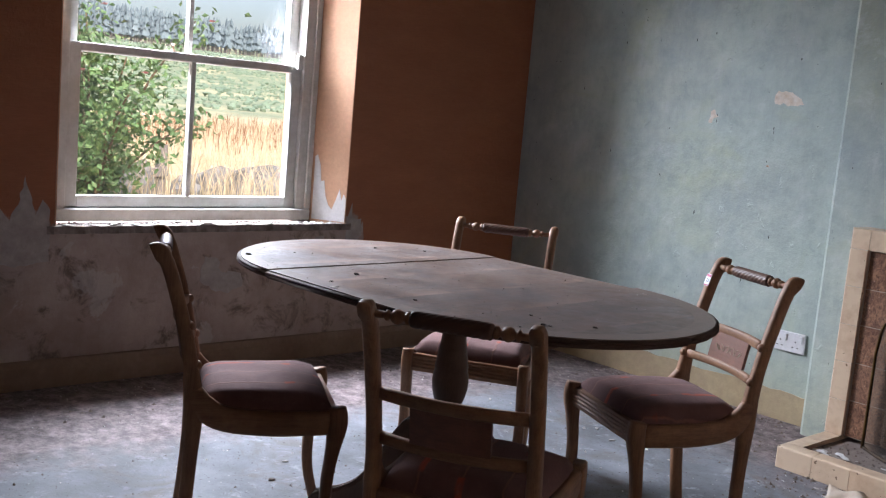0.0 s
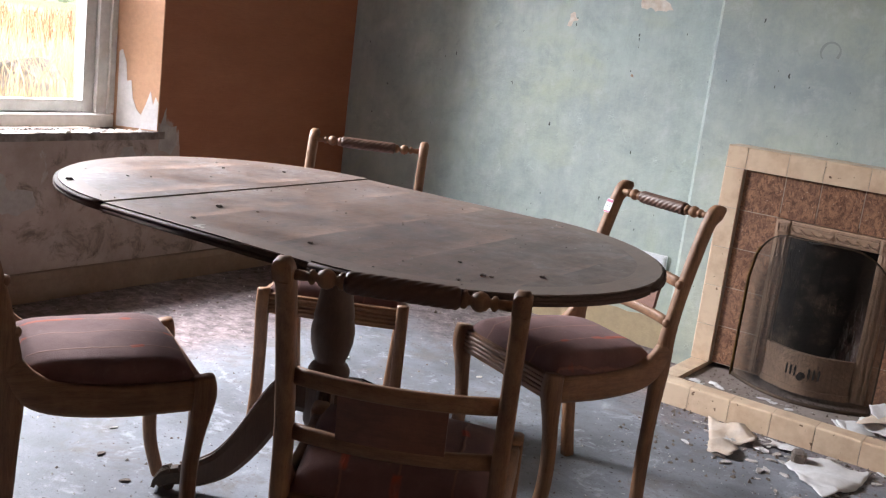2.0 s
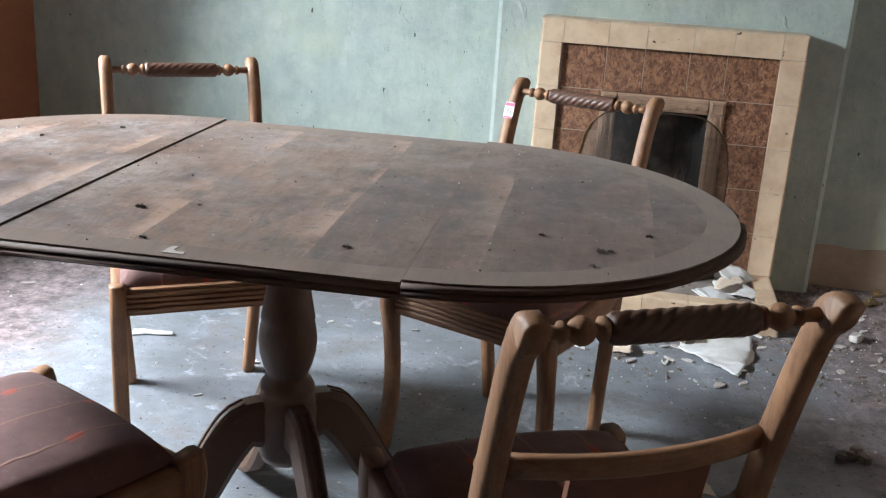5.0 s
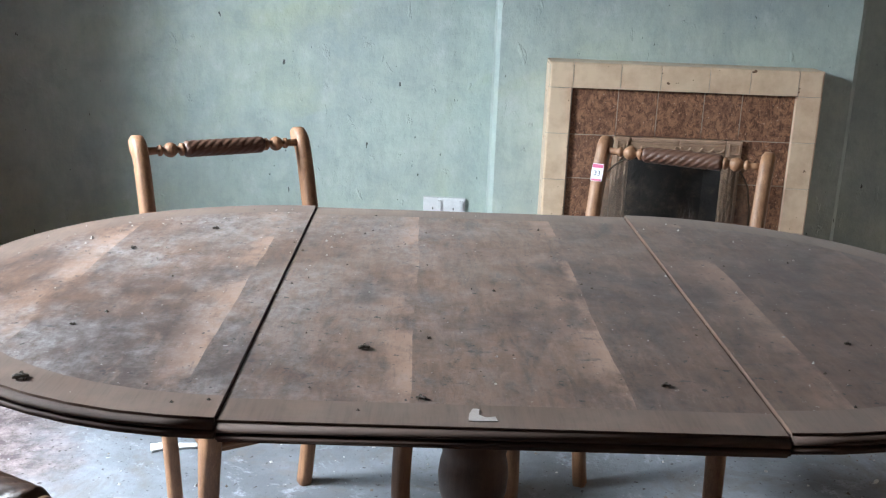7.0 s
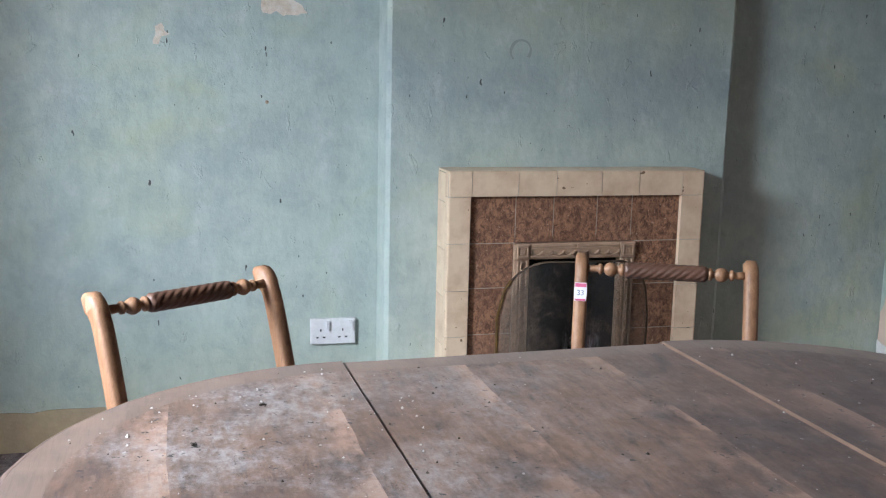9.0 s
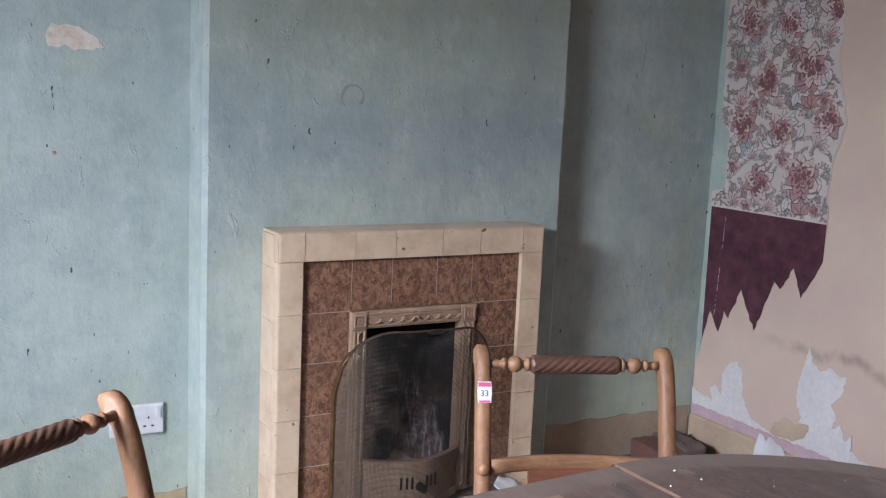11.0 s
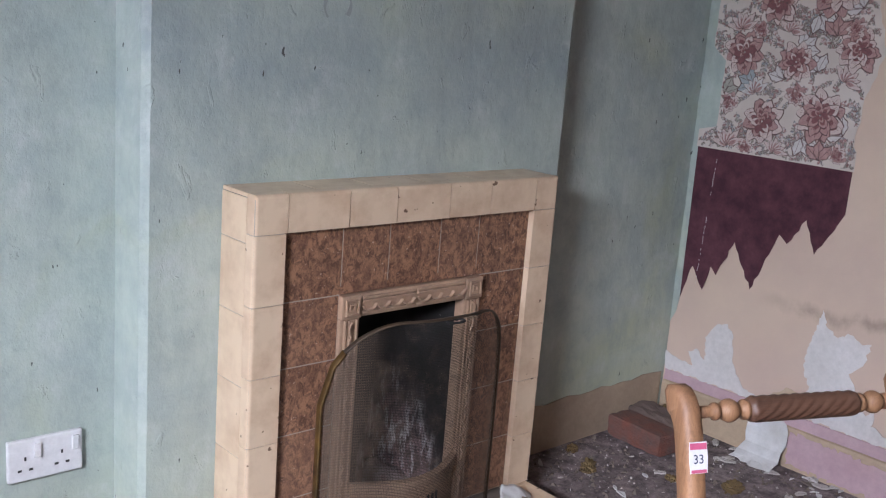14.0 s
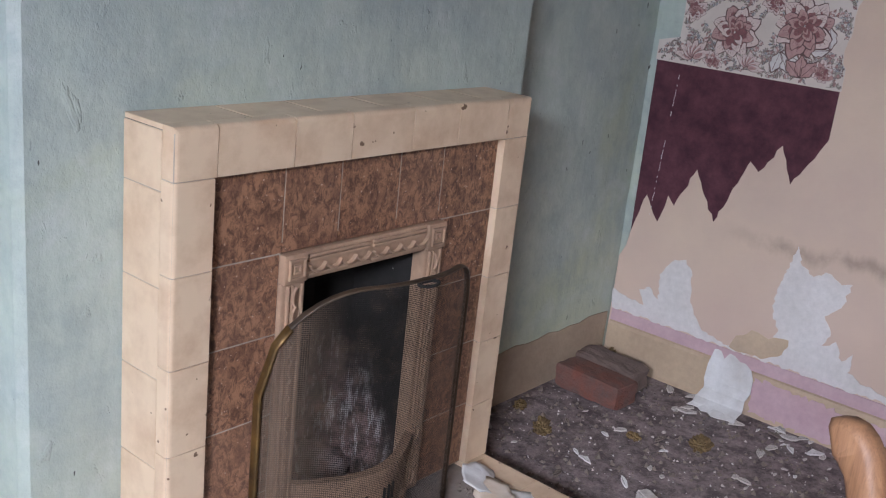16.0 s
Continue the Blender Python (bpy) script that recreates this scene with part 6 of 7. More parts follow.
for i in range(9):
    u = i / 8
    y = -0.372 - 0.118 * u
    zt = 0.155 + 0.012 * rnd.uniform(-1, 1) - 0.01 * u
    prof = [(EX - 0.0175, zt), (EX - 0.021, 0.11), (EX - 0.026, 0.07), (EX - 0.036, 0.045), (EX - 0.06, 0.022), (EX - 0.083, 0.012), (EX - 0.105 + 0.015 * rnd.uniform(-1, 1), 0.004)]
    cols.append([bm.verts.new((x, y + 0.012 * math.sin(3 * u + q) - 0.02 * (q > 3) * (0.5 - u) * -2, z)) for q, (x, z) in enumerate(prof)])
for a, c in zip(cols, cols[1:]):
    for q in range(6):
        bm.faces.new((a[q], a[q + 1], c[q + 1], c[q]))
r = bmesh.ops.extrude_face_region(bm, geom=bm.faces[:])
for v in r["geom"]:
    if isinstance(v, bmesh.types.BMVert):
        v.co += Vector((-0.002, 0, 0.002))
tagged(mesh_object("lining_paper", bm, PAPER), "white lining paper fallen against the skirting", "paper")

# broken brickwork in the alcove
def rough_block(name, m, size, material, label, category, amp=0.004, seed=1, parent=None):
    b = bmesh.new()
    box(b, tuple(-s / 2 for s in size), tuple(s / 2 for s in size))
    bmesh.ops.subdivide_edges(b, edges=b.edges[:], cuts=6, use_grid_fill=True)
    off = Vector((seed * 3.1, seed * 1.7, 0))
    for v in b.verts:
        nrm = Vector((v.co.x / size[0], v.co.y / size[1], v.co.z / size[2])).normalized()
        edge = sum(abs(c) / s > 0.47 for c, s in zip(v.co, size))
        v.co -= nrm * (amp * (edge - 1) * 0.8 + amp * noise.noise(v.co * 30 + off))
    low = min(v.co.z for v in b.verts)
    for v in b.verts:
        v.co.z -= low
    ob = mesh_object(name, b, material)
    ob.matrix_world = m
    return tagged(ob, label, category)


rough_block("brick", pose(1.885, -0.150, 0.004, 0, 2, -3), (0.105, 0.212, 0.07), BRICK, "loose red brick on the dirty floor", "brick", 0.004, 2)
rough_block("brick", pose(1.995, -0.135, 0.003, 0, -4, -4), (0.10, 0.205, 0.078), MORTAR, "brick caked in dark mortar beside the red brick", "brick", 0.010, 5)
def moss_lump(x, y, rz, size, seed, label):
    """An uneven crumbly clod, flat underneath."""
    b = bmesh.new()
    bmesh.ops.create_icosphere(b, subdivisions=4, radius=1.0)
    off = Vector((seed * 1.9, seed, 2.0))
    for v in b.verts:
        k = 0.8 + 0.45 * noise.noise(v.co * 1.6 + off) + 0.30 * noise.noise(v.co * 4 + off) + 0.15 * noise.noise(v.co * 11 + off)
        v.co = Vector((v.co.x * size[0] * k, v.co.y * size[1] * k, max(0.0, (v.co.z + 0.25) * size[2] * k)))
    ob = mesh_object("moss_lump", b, MOSS)
    ob.matrix_world = pose(x, y, 0.0005, 0, 0, rz)
    return tagged(ob, label, "moss")


moss_lump(2.095, -0.062, 0, (0.032, 0.034, 0.05), 7, "yellow brown clod of moss by the bricks")
moss_lump(1.60, -0.175, 30, (0.05, 0.028, 0.016), 8, "yellow brown clod of moss on the floor")
moss_lump(1.86, -0.50, 10, (0.045, 0.03, 0.018), 9, "yellow brown clod of moss on the floor")
moss_lump(1.755, -0.36, 60, (0.026, 0.018, 0.012), 10, "small yellow brown clod of moss")
moss_lump(1.655, -0.06, 20, (0.025, 0.02, 0.016), 11, "small yellow brown clod of moss")
rough_block("plaster_lump", pose(1.493, -0.547, 0.001, 0, 0, 60), (0.055, 0.035, 0.022), PLASTER_CHIP, "white plaster lump on the floor", "debris", 0.006, 10)
rough_block("plaster_lump", pose(0.965, -0.75, 0.001, 0, 0, 20), (0.04, 0.05, 0.035), GRIT, "brown mortar lump by the hearth", "debris", 0.008, 11)
for k, (x, y) in enumerate(((1.33, -1.363), (1.352, -1.34), (1.31, -1.385), (1.365, -1.38))):
    rough_block("rubble_lump", pose(x, y, 0.001, 0, 0, 40 * k), (0.03, 0.024, 0.02), GRIT, "crumbled brown mortar on the floor", "debris", 0.007, 20 + k)

# plaster chips that can be told apart
chip_meshes = []
for k in range(6):
    rnd = random.Random(100 + k)
    b = bmesh.new()
    ring = blob(60 + k, 0.55, 0.5, 8)
    low, top = [b.verts.new((x, y, 0.0)) for x, y in ring], [b.verts.new((x * 0.93, y * 0.93, 0.17)) for x, y in ring]
    c0, c1 = b.verts.new((0.03, 0.0, 0.0)), b.verts.new((0.03, 0.0, 0.17))
    for q in range(8):
        p = (q + 1) % 8
        b.faces.new((low[p], low[q], c0))
        b.faces.new((top[q], top[p], c1))
        b.faces.new((low[q], low[p], top[p], top[q]))
    for v in b.verts:
        v.co.z += 0.45 * (k % 3) * v.co.y ** 2 + 0.03 * rnd.uniform(-1, 1)
    b2 = bpy.data.meshes.new("plaster_chip")
    bmesh.ops.recalc_face_normals(b, faces=b.faces[:])
    b.to_mesh(b2)
    b.free()
    b2.materials.append(PLASTER_CHIP if k < 4 else GRIT if k == 4 else PAPER)
    chip_meshes.append(b2)
rnd = random.Random(77)


def chip(x, y, z, size):
    ob = new("plaster_chip", rnd.choice(chip_meshes))
    ob.matrix_world = pose(x, y, z, rnd.uniform(-5, 5), rnd.uniform(-5, 5), rnd.uniform(0, 360)) @ Matrix.Diagonal((size, size * rnd.uniform(0.28, 0.62), size * 0.5, 1))
    return tagged(ob, "small pale chip of fallen plaster", "debris", "plaster chips")


for _ in range(46):
    chip(rnd.uniform(1.42, 2.1), rnd.uniform(-0.95, -0.30) if rnd.random() < 0.8 else rnd.uniform(-0.3, -0.05), 0.001, rnd.choice((0.02, 0.025, 0.035, 0.045)))
for _ in range(24):
    y = rnd.uniform(-0.9, -0.15)
    chip(EX - 0.03 - rnd.random() ** 2 * 0.14, y, 0.002, rnd.choice((0.03, 0.04, 0.055)))
for _ in range(30):
    chip(rnd.uniform(0.6, 1.6), -0.62 - 0.35 * rnd.random() ** 1.5, 0.001, rnd.choice((0.018, 0.025, 0.04)))
for _ in range(34):
    chip(rnd.gauss(0.95, 0.14), -0.62 - 0.42 * rnd.random(), 0.001, rnd.choice((0.02, 0.03, 0.045, 0.06)))
for _ in range(22):
    chip(rnd.uniform(1.45, 2.12), rnd.uniform(-0.85, -0.1), 0.001, rnd.choice((0.012, 0.018, 0.03, 0.05)))
for _ in range(16):
    chip(rnd.uniform(0.50, 1.15), rnd.uniform(-0.53, -0.42), 0.067, rnd.choice((0.015, 0.02, 0.035)))
for _ in range(40):
    chip(rnd.uniform(-1.3, 1.4), rnd.uniform(-2.6, -0.35), 0.001, rnd.choice((0.012, 0.015, 0.02, 0.03)))
for x, y, s in ((0.103, -2.093, 0.03), (0.034, -0.912, 0.035), (-0.10, -0.95, 0.03), (0.16, -0.93, 0.03), (-1.104, -0.96, 0.05), (0.915, -0.892, 0.045), (0.86, -0.86, 0.04)):
    chip(x, y, 0.001, s)
for _ in range(46):
    chip(WX - rnd.uniform(-0.003, 0.035), rnd.uniform(Y1 + 0.05, Y0 - 0.06), ZS + 0.0125, rnd.choice((0.025, 0.035, 0.05, 0.06)))


def scatter(name, count, area, sizes, material, label, seed):
    """Uncountable grit: tiny uneven stones over an area, in one mesh."""
    rr = random.Random(seed)
    b = bmesh.new()
    for _ in range(count):
        x, y, z = area(rr)
        s = rr.choice(sizes) * rr.uniform(0.6, 1.3)
        a = rr.uniform(0, 6.28)
        top = b.verts.new((x + rr.uniform(-0.2, 0.2) * s, y + rr.uniform(-0.2, 0.2) * s, z + s * rr.uniform(0.35, 0.8)))
        ring = [b.verts.new((x + s * 0.6 * math.cos(a + q * 1.571) * rr.uniform(0.6, 1.2), y + s * 0.6 * math.sin(a + q * 1.571) * rr.uniform(0.6, 1.2), z)) for q in range(4)]
        for q in range(4):
            b.faces.new((ring[q], ring[(q + 1) % 4], top))
        b.faces.new(ring[::-1])
    return tagged(mesh_object(name, b, material), label, "debris", kind="stuff")


def by_walls(r):
    k = r.random()
    if k < 0.45:
        return (r.uniform(1.3, 2.12), -0.03 - 0.9 * r.random() ** 1.2, 0.0)
    if k < 0.7:
        return (r.uniform(0.45, 1.5), -0.61 - 0.5 * r.random() ** 2, 0.0)
    if k < 0.85:
        return (r.uniform(-1.5, 0.38), -0.03 - 0.5 * r.random() ** 2, 0.0)
    return (WX + 0.03 + 0.45 * r.random() ** 2, r.uniform(-2.8, -0.1), 0.0)


def all_over(r):
    return (r.uniform(-1.5, 2.0), r.uniform(-3.6, -0.1), 0.0)


scatter("rubble", 1500, by_walls, (0.006, 0.009, 0.014), GRIT, "brown grit and crumbled mortar along the walls", 1)
scatter("rubble", 700, by_walls, (0.002, 0.003, 0.006), PLASTER_CHIP, "pale plaster crumbs along the walls", 2)
scatter("rubble", 500, by_walls, (0.002, 0.003, 0.005), PAPER, "white paint crumbs along the walls", 12)
scatter("rubble", 600, all_over, (0.004, 0.006, 0.008), GRIT, "dark grit scattered over the floor", 3)
scatter("rubble", 500, all_over, (0.004, 0.006, 0.009), PLASTER_CHIP, "pale plaster crumbs over the floor", 4)
scatter("rubble", 260, lambda r: (r.uniform(0.47, 1.17), r.uniform(-0.53, -0.27), 0.0665), (0.004, 0.007, 0.01), GRIT, "soot and crumbs on the hearth", 5)
scatter("rubble", 500, lambda r: (WX - r.uniform(-0.006, 0.05), r.uniform(Y1 + 0.04, Y0 - 0.05), ZS + 0.012), (0.004, 0.007, 0.012), PLASTER_CHIP, "pale crumbs along the sill edge", 16)
scatter("rubble", 1500, lambda r: (WX - r.uniform(0.05, 0.16), r.uniform(Y1 + 0.05, Y0 - 0.07), ZS - 0.0022), (0.005, 0.009, 0.016), GRIT, "brown crumbs on the window sill", 6)


def on_table(r):
    while True:
        x, y = r.uniform(-0.72, 0.72), r.uniform(-0.44, 0.44)
        ex = max(0.0, abs(x) - LEAF)
        if (ex / (END - 0.02)) ** 2 + (y / (HW - 0.02)) ** 2 < 1:
            p = pose(0.168, -2.087, 0, 0, 0, 2.2) @ Vector((x, y, 0))
            return (p.x, p.y, TZ + (0.003 if x > LEAF else -0.001 if x > -LEAF else 0.0016))


scatter("crumbs", 90, on_table, (0.0016, 0.0022, 0.0032), PLASTER_CHIP, "pale crumbs on the table top", 7)
scatter("crumbs", 60, on_table, (0.003, 0.004), FLY, "dark specks on the table top", 8)
scatter("crumbs", 40, lambda r: (lambda p: (p[0], p[1], p[2]))(next(q for q in iter(lambda: on_table(r), None) if q[0] < -0.05 and q[1] > -2.05)), (0.003, 0.0045), PLASTER_CHIP, "white plaster crumbs at the table end", 9)


def dead_fly(x, y, z, rz, s):
    b = bmesh.new()
    for cx, r_, k in ((-0.35, 0.30, 1.5), (0.15, 0.26, 1.2), (0.5, 0.18, 1.0)):
        c = bmesh.new()
        bmesh.ops.create_icosphere(c, subdivisions=1, radius=r_)
        merge(b, c, 0, Matrix.Translation((cx, 0, r_ * 0.8)) @ Matrix.Diagonal((k, 1, 0.9, 1)))
    for sd in (-1, 1):
        for q in range(3):
            sweep(b, [(0.1 * q, 0, 0.3), (0.1 * q + 0.1, sd * 0.4, 0.45), (0.12 * q, sd * 0.6, 0.02)], 0.03, 0.03, Vector((1, 0, 0)))
    ob = mesh_object("dead_fly", b, FLY)
    ob.matrix_world = pose(x, y, z, 0, 0, rz) @ Matrix.Diagonal((s, s, s, 1))
    return tagged(ob, "dried dead fly on the table top", "insect", "dead flies")


for x, y, rz, s in ((0.775, -2.216, 20, 0.011), (0.707, -2.318, 70, 0.013), (0.722, -2.312, 10, 0.009), (0.701, -2.389, 130, 0.010), (0.026, -2.344, 30, 0.014), (-0.369, -1.975, 80, 0.009), (-0.274, -1.841, 15, 0.010), (-0.324, -2.478, 40, 0.016), (0.099, -2.479, 160, 0.011), (0.368, -2.417, 20, 0.011), (0.10, -2.30, 75, 0.006), (0.62, -2.268, 10, 0.009), (-0.332, -2.314, 10, 0.007)):
    lx = (pose(0.168, -2.087, 0, 0, 0, 2.2).inverted() @ Vector((x, y, 0))).x
    s *= 0.8
    dead_fly(x, y, TZ + (0.0032 if lx > LEAF else -0.0008 if lx > -LEAF else 0.0018), rz, s)

bm = bmesh.new()
prism(bm, [(-0.017, -0.02), (0.018, -0.019), (0.016, -0.004), (0.004, -0.008), (-0.004, 0.002), (-0.002, 0.02), (-0.010, 0.022), (-0.015, 0.005)], 0, 0.0008)
pc = mesh_object("paper_chip", bm, CREAM_GREY)
pc.matrix_world = pose(0.163, -2.513, TZ - 0.0008, 0, 0, 3) @ Matrix.Diagonal((0.85, 0.7, 1, 1))
tagged(pc, "torn white paper chip stuck to the table edge", "paper")


# ---- outdoors ----
def ground_height(x, y):
    d = -x - 2.0
    h = -0.06
    if d > 36:
        k = d - 36
        h += 0.072 * k * (1 - math.exp(-k / 25))
    if d > 8:
        h += 0.10 * noise.noise(Vector((x * 0.12, y * 0.12, 0)))
        h += min(1.0, max(0.0, (d - 45) / 40)) * 1.2 * noise.noise(Vector((x * 0.02, y * 0.02, 4)))
    return h


def field_material():
    m = Nodes("rough_pasture")
    v = m.coord("World")
    x, y, z = m.xyz(v)
    far = m.ramp(m.math("ADD", x, m.math("MULTIPLY", m.noise(v, 0.12, 4, 0.6), 14.0)), -33.0, -41.0)
    gold = m.mix(m.ramp(m.noise(v, 0.8, 8, 0.7), 0.35, 0.65), (0.46, 0.37, 0.22), (0.58, 0.50, 0.33))
    gold = m.mix(m.ramp(m.noise(v, 0.35, 5, 0.6), 0.55, 0.7), gold, (0.16, 0.18, 0.07))
    hill = m.mix(m.ramp(m.noise(v, 0.13, 8, 0.72), 0.45, 0.62), (0.19, 0.23, 0.14), (0.42, 0.38, 0.23))
    m.color(m.mix(far, gold, hill))
    m.rough(0.95)
    m.bump(m.noise(v, 6, 6, 0.7), 0.6, 0.05)
    return m.mat


FIELD = field_material()
LEAF_GREEN = mottled("rose_leaf", (0.06, 0.13, 0.035), (0.12, 0.21, 0.07), 9, 0.55, 60, 0.2)
ROSE_PINK = mottled("faded_pink_petal", (0.50, 0.20, 0.24), (0.60, 0.38, 0.38), 20, 0.7, 60, 0.1)
STEM = mottled("brown_stem", (0.10, 0.075, 0.045), (0.17, 0.12, 0.07), 20, 0.9, 60, 0.4)
DRY_GRASS = mottled("dry_grass", (0.44, 0.36, 0.22), (0.58, 0.50, 0.34), 3, 0.9, 60, 0.1, which="World")
DOCK = mottled("rusty_dock_stalk", (0.20, 0.075, 0.03), (0.28, 0.13, 0.055), 3, 0.9, 60, 0.1, which="World")
# distance haze is mixed into these two colours: paler scrub, blue-grey conifers
SCRUB = mottled("hazed_green_scrub", (0.14, 0.205, 0.14), (0.22, 0.28, 0.18), 0.5, 0.9, 4, 0.3, which="World")
CONIFER = mottled("hazed_conifer", (0.115, 0.155, 0.17), (0.17, 0.215, 0.225), 0.3, 0.9, 3, 0.3, which="World")
BARK = mottled("grey_bark", (0.16, 0.14, 0.12), (0.24, 0.21, 0.18), 2, 0.9, 10, 0.4, which="World")
FIELDSTONE = mottled("grey_field_stone", (0.10, 0.095, 0.085), (0.38, 0.37, 0.35), 3, 0.9, 30, 0.7, 0.02, which="Object")

bm = bmesh.new()
gx = [-2.1, -3, -4, -5, -6, -7, -8, -9.5, -11, -13, -16, -20, -24, -28, -32, -36, -40, -45, -50, -56, -63, -71, -80, -90, -102, -116, -132, -150, -175, -210, -260, -330, -420, -520]
gy = [-520, -380, -260, -180, -120, -80, -55, -38, -26, -18, -12, -8, -5, -2.5, -0.5, 1.5, 3.5, 6, 9, 13, 18, 24, 32, 42, 55, 70, 90, 120, 170, 240, 340, 520]
gv = [[bm.verts.new((x, y, ground_height(x, y))) for y in gy] for x in gx]
for a, c in zip(gv, gv[1:]):
    for k in range(len(gy) - 1):
        bm.faces.new((a[k], a[k + 1], c[k + 1], c[k]))
def flat_quad(pts):
    bm.faces.new([bm.verts.new((x, y, -0.06)) for x, y in pts])
flat_quad([(-2.1, -520), (520, -520), (520, -5.6), (-2.1, -5.6)])
flat_quad([(-2.1, 0.6), (520, 0.6), (520, 520), (-2.1, 520)])
flat_quad([(3.8, -5.6), (520, -5.6), (520, 0.6), (3.8, 0.6)])
structure("ground", bm, FIELD, "rough dry pasture rising to a green hillside", "ground", True)

# tumbled field wall
def boulder(x, y, sx_, sy2, sz_, seed, label):
    b = bmesh.new()
    bmesh.ops.create_icosphere(b, subdivisions=3, radius=1.0)
    off = Vector((seed * 2.3, seed * 1.1, seed))
    for v in b.verts:
        p = v.co / max(abs(v.co.x), abs(v.co.y), abs(v.co.z)) ** 0.6
        k = 0.85 + 0.30 * noise.noise(v.co * 1.3 + off) + 0.16 * noise.noise(v.co * 3.5 + off)
        v.co = Vector((p.x * sx_ * k, p.y * sy2 * k, max(-0.3, p.z) * sz_ * k))
    ob = mesh_object("boulder", b, FIELDSTONE)
    ob.matrix_world = pose(x, y, ground_height(x, y) + 0.3 * sz_ * 0.55, 0, 0, seed * 50)
    return tagged(ob, label, "stone", "stones of the tumbled wall")


for k, (x, y, a, b_, c) in enumerate(((-7.0, 1.72, 0.42, 0.50, 0.47), (-6.9, 1.18, 0.34, 0.36, 0.50), (-7.2, 0.95, 0.3, 0.3, 0.36), (-7.0, 0.16, 0.25, 0.26, 0.52), (-6.8, 2.35, 0.4, 0.45, 0.50), (-7.1, 2.95, 0.4, 0.42, 0.42), (-6.6, 0.62, 0.2, 0.22, 0.22), (-7.0, -0.35, 0.3, 0.35, 0.4), (-7.1, -1.0, 0.35, 0.4, 0.42), (-6.3, 1.5, 0.16, 0.2, 0.16), (-6.2, 2.0, 0.2, 0.22, 0.18))):
    boulder(x, y, a, b_, c, k + 1, "weathered grey field stone in a tumbled wall")
bm = bmesh.new()
sweep(bm, [(0, 0, 0), (0.01, 0, 0.4), (0.0, 0.01, 0.72)], [0.06, 0.055, 0.045], [0.05, 0.05, 0.04])
fp = mesh_object("fence_post", bm, BARK)
fp.matrix_world = pose(-7.3, 0.62, ground_height(-7.3, 0.62) - 0.02, 0, 3, 0)
tagged(fp, "short weathered grey fence post", "post")
bm = bmesh.new()
box(bm, (-0.03, -0.45, 0.36), (0.03, 0.45, 0.45), 0.008)
fr = mesh_object("fence_rail", bm, BARK)
fr.matrix_world = pose(-7.2, 0.24, ground_height(-7.2, 0.3), 3, 0, 2)
tagged(fr, "weathered grey fence rail resting on stones", "rail")

# rose bush by the window
bush = thing("rose_bush", pose(-5.3, -0.95, -0.06), "leafy green rose bush with faded pink blooms", "bush")
rnd = random.Random(9)
bm = bmesh.new()
tips = []
for k in range(15):
    a = rnd.uniform(0, 6.28)
    l = rnd.uniform(1.0, 2.1)
    lean = rnd.uniform(0.15, 0.75)
    p = [Vector((0.1 * math.cos(a), 0.1 * math.sin(a), 0)) + Vector((lean * math.cos(a) * t * t, lean * math.sin(a) * t * t * 1.1, l * t)) + Vector((rnd.uniform(-0.03, 0.03), rnd.uniform(-0.03, 0.03), 0)) for t in (0, 0.25, 0.5, 0.75, 1.0)]
    sweep(bm, smooth_path(p, 2), [0.016 - 0.0014 * i for i in range(9)], [0.016 - 0.0014 * i for i in range(9)])
    tips.append(p)
part("stems", bm, STEM, bush)
bm = bmesh.new()
for _ in range(6500):
    p = rnd.choice(tips)
    t = rnd.random() ** 0.6 * 4
    i = min(3, int(t))
    c = p[i].lerp(p[i + 1], t - i) + Vector((rnd.gauss(0, 0.11), rnd.gauss(0, 0.12), rnd.gauss(0.02, 0.09)))
    if c.z < 0.15:
        continue
    r = Euler((rnd.uniform(-1.1, 1.1), rnd.uniform(-1.1, 1.1), rnd.uniform(0, 6.28))).to_matrix()
    s = rnd.uniform(0.020, 0.042)
    q = [r @ Vector(v) * s + c for v in ((-1, 0, 0), (-0.2, 0.6, 0.12), (1, 0, -0.15), (-0.2, -0.6, 0.12))]
    bm.faces.new([bm.verts.new(v) for v in q])
tagged(part("crown", bm, LEAF_GREEN, bush), kind="stuff")
for k in range(16):
    p = rnd.choice(tips)[rnd.choice((3, 4))]
    b = bmesh.new()
    c0 = p + Vector((rnd.gauss(0.05, 0.08), rnd.gauss(0, 0.12), rnd.uniform(0.0, 0.12)))
    for layer in range(3):
        for q in range(5):
            a = q * 1.257 + layer * 0.6
            s = 0.03 - 0.007 * layer
            e = Vector((math.cos(a), math.sin(a), 0.3 + 0.4 * layer)) * s
            w = Vector((-math.sin(a), math.cos(a), 0)) * s * 0.6
            b.faces.new([b.verts.new(v) for v in (c0, c0 + e * 0.7 + w, c0 + e * 1.1, c0 + e * 0.7 - w)])
    part("bloom", b, ROSE_PINK, bush, "faded pink bloom")


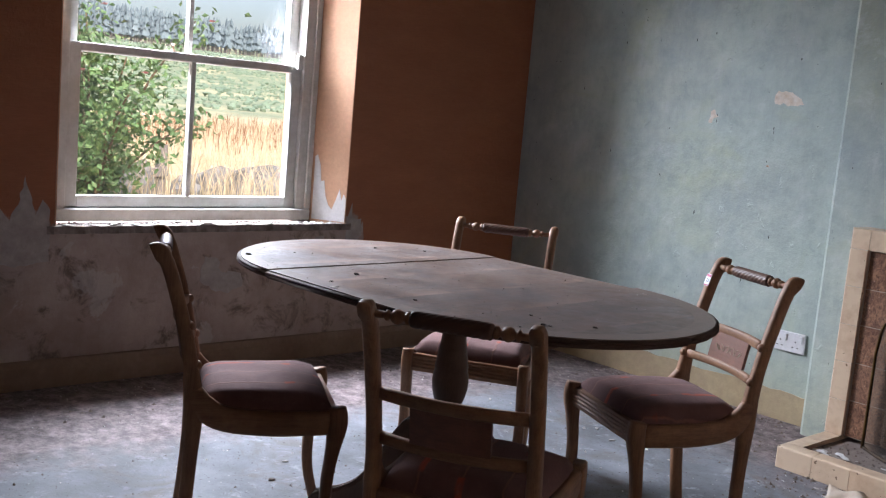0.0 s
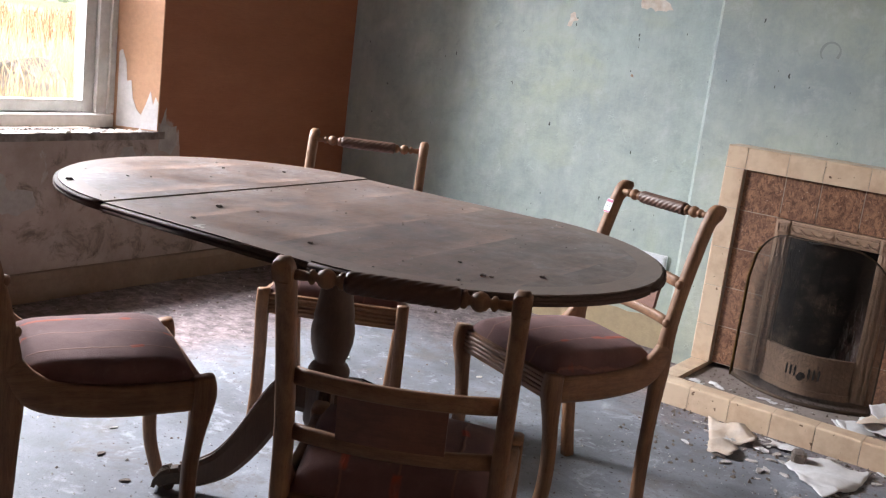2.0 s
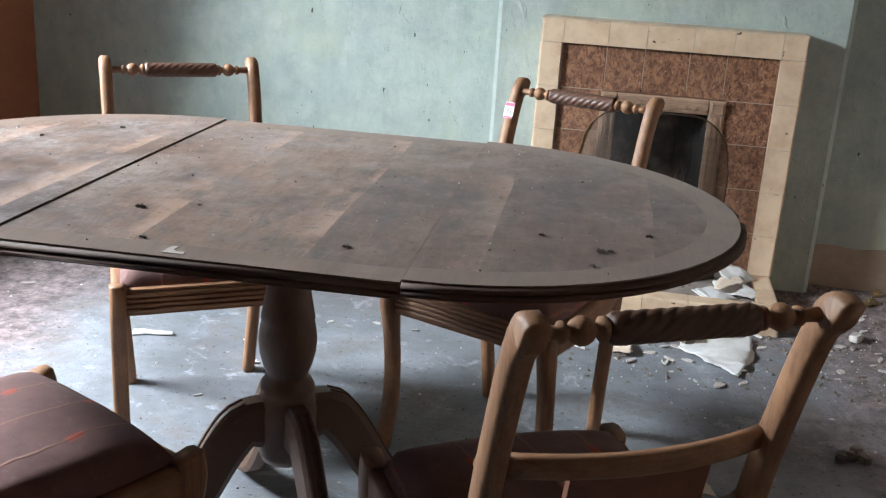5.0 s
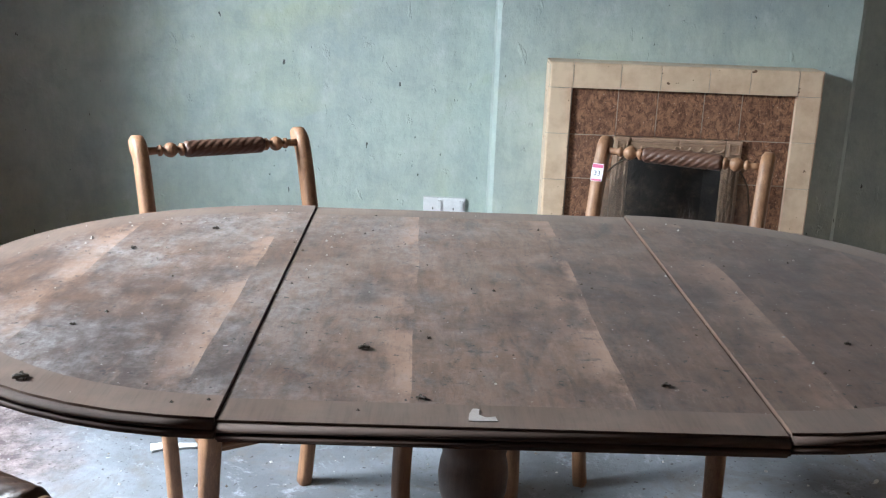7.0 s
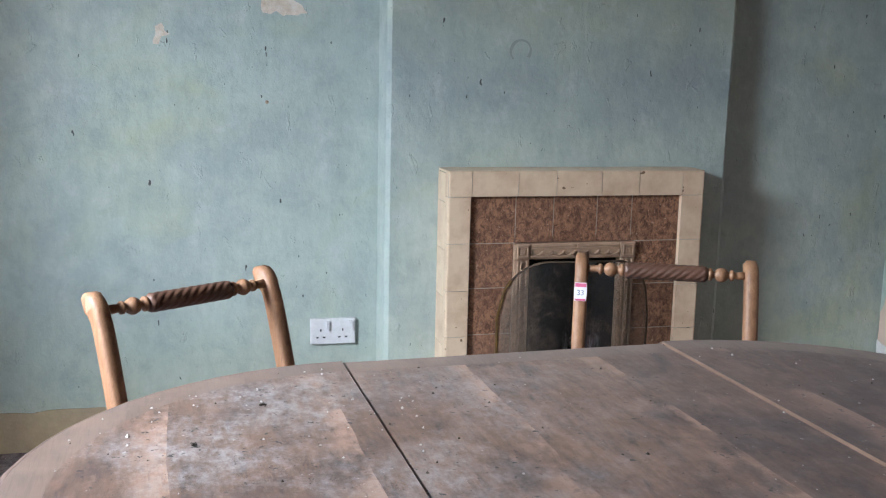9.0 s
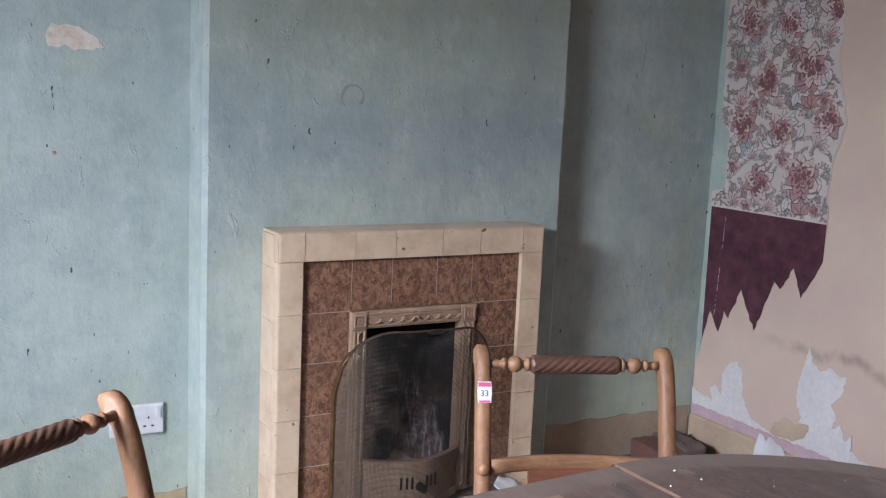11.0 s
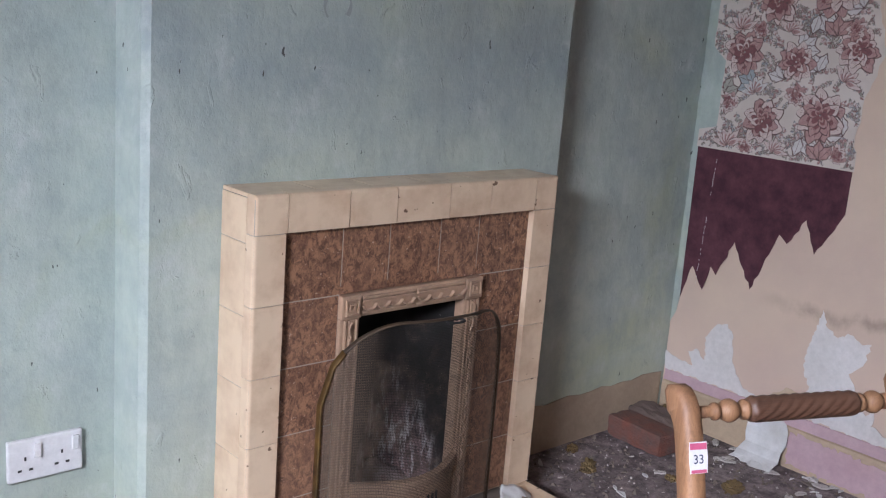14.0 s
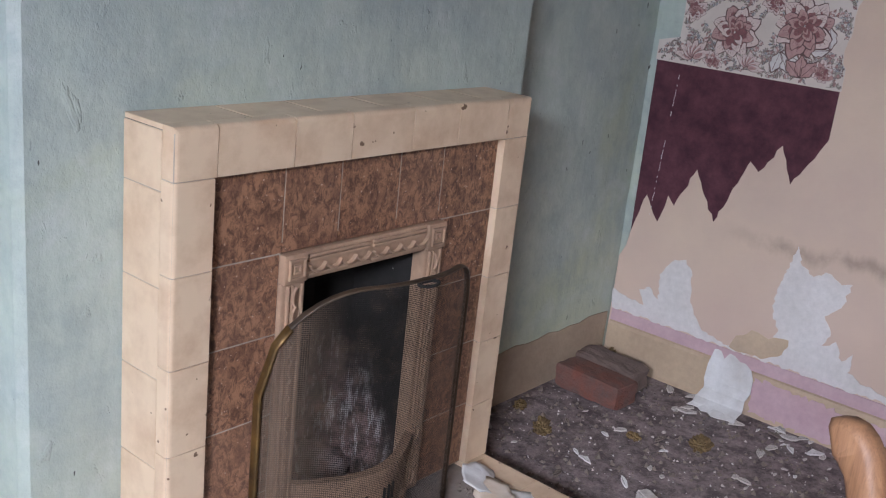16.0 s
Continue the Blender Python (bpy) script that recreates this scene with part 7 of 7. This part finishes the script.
def blades(name, count, area, height, width, material, label, seed):
    rr = random.Random(seed)
    verts, faces = [], []
    for _ in range(count):
        x, y = area(rr)
        z = ground_height(x, y) - 0.01
        h = height * rr.uniform(0.5, 1.2)
        a = rr.uniform(0, 6.28)
        lean = h * rr.uniform(0.1, 0.55)
        b_ = rr.uniform(0, 6.28)
        w = width * rr.uniform(0.6, 1.3)
        n0 = len(verts)
        dx, dy = math.cos(a) * w, math.sin(a) * w
        lx, lyy = math.cos(b_) * lean, math.sin(b_) * lean
        verts += [(x - dx, y - dy, z), (x + dx, y + dy, z), (x + lx * 0.3 + dx * 0.7, y + lyy * 0.3 + dy * 0.7, z + h * 0.6), (x + lx * 0.3 - dx * 0.7, y + lyy * 0.3 - dy * 0.7, z + h * 0.6), (x + lx, y + lyy, z + h)]
        faces += [(n0, n0 + 1, n0 + 2, n0 + 3), (n0 + 3, n0 + 2, n0 + 4)]
    me_ = bpy.data.meshes.new(name)
    me_.from_pydata(verts, [], faces)
    me_.materials.append(material)
    return tagged(new(name, me_), label, "grass", kind="stuff")


blades("dry_grass", 5000, lambda r: (r.uniform(-6.9, -4.2), r.uniform(-1.6, 4.0)), 0.30, 0.004, DRY_GRASS, "tall dry grass before the tumbled wall", 1)
blades("dry_grass", 26000, lambda r: (-8 - 26 * r.random() ** 1.4, r.uniform(-2, 24)), 0.42, 0.006, DRY_GRASS, "tall dry pasture grass", 2)
blades("dock_stalks", 3600, lambda r: (r.uniform(-34, -16), r.uniform(2, 24)), 0.5, 0.012, DOCK, "rusty red dock stalks in the pasture", 3)
blades("dry_grass", 900, lambda r: (r.uniform(-6.3, -5.2), r.uniform(-0.6, 3.2)), 0.75, 0.006, DRY_GRASS, "brown seeding grass before the tumbled wall", 4)


def clumps(name, count, area, size, material, label, seed, tall=0.7):
    rr = random.Random(seed)
    verts, faces = [], []
    base = bmesh.new()
    bmesh.ops.create_icosphere(base, subdivisions=1, radius=1.0)
    bv, bf = [v.co.copy() for v in base.verts], [[v.index for v in f.verts] for f in base.faces]
    base.free()
    for _ in range(count):
        x, y = area(rr)
        z = ground_height(x, y)
        s = size * rr.uniform(0.5, 1.4)
        n0 = len(verts)
        for v in bv:
            k = s * rr.uniform(0.65, 1.3)
            verts.append((x + v.x * k, y + v.y * k, z + (v.z + 0.3) * k * tall))
        faces += [tuple(i + n0 for i in f) for f in bf]
    me_ = bpy.data.meshes.new(name)
    me_.from_pydata(verts, [], faces)
    me_.materials.append(material)
    return tagged(new(name, me_), label, "scrub", kind="stuff")


clumps("hillside_scrub", 13000, lambda r: (-50 - 102 * r.random(), r.uniform(6, 110)), 0.2, SCRUB, "green gorse and bracken over the hillside, paled for haze", 1)

# conifer wood along the top of the hill
rr = random.Random(4)
verts, faces = [], []
tv, tf = [], []
for _ in range(800):
    x, y = rr.uniform(-185, -150), rr.uniform(25, 160)
    z = ground_height(x, y)
    h = rr.uniform(4.4, 6.2)
    for tier in range(4):
        z0, z1 = z + h * (0.22 + 0.19 * tier), z + h * (0.55 + 0.15 * tier)
        rad = h * 0.17 * (1 - 0.2 * tier)
        n0 = len(verts)
        m7 = 9
        for q in range(m7):
            a = 6.283 * q / m7 + rr.random()
            k = rad * rr.uniform(0.55, 1.2)
            verts.append((x + k * math.cos(a), y + k * math.sin(a), z0 + rr.uniform(-0.4, 0.3)))
        verts.append((x + rr.uniform(-0.2, 0.2), y + rr.uniform(-0.2, 0.2), min(z1, z + h)))
        faces += [(n0 + q, n0 + (q + 1) % m7, n0 + m7) for q in range(m7)]
    n0 = len(tv)
    for q in range(4):
        a = 1.571 * q
        tv.append((x + 0.16 * math.cos(a), y + 0.16 * math.sin(a), z - 0.2))
    tv.append((x, y, z + h * 0.6))
    tf += [(n0 + q, n0 + (q + 1) % 4, n0 + 4) for q in range(4)]
for nm, vv, ff, mt, lb in (("conifer_wood", verts, faces, CONIFER, "conifer wood along the hilltop, coloured pale blue-grey for haze"), ("conifer_trunks", tv, tf, BARK, "pale bare trunks of the hilltop wood")):
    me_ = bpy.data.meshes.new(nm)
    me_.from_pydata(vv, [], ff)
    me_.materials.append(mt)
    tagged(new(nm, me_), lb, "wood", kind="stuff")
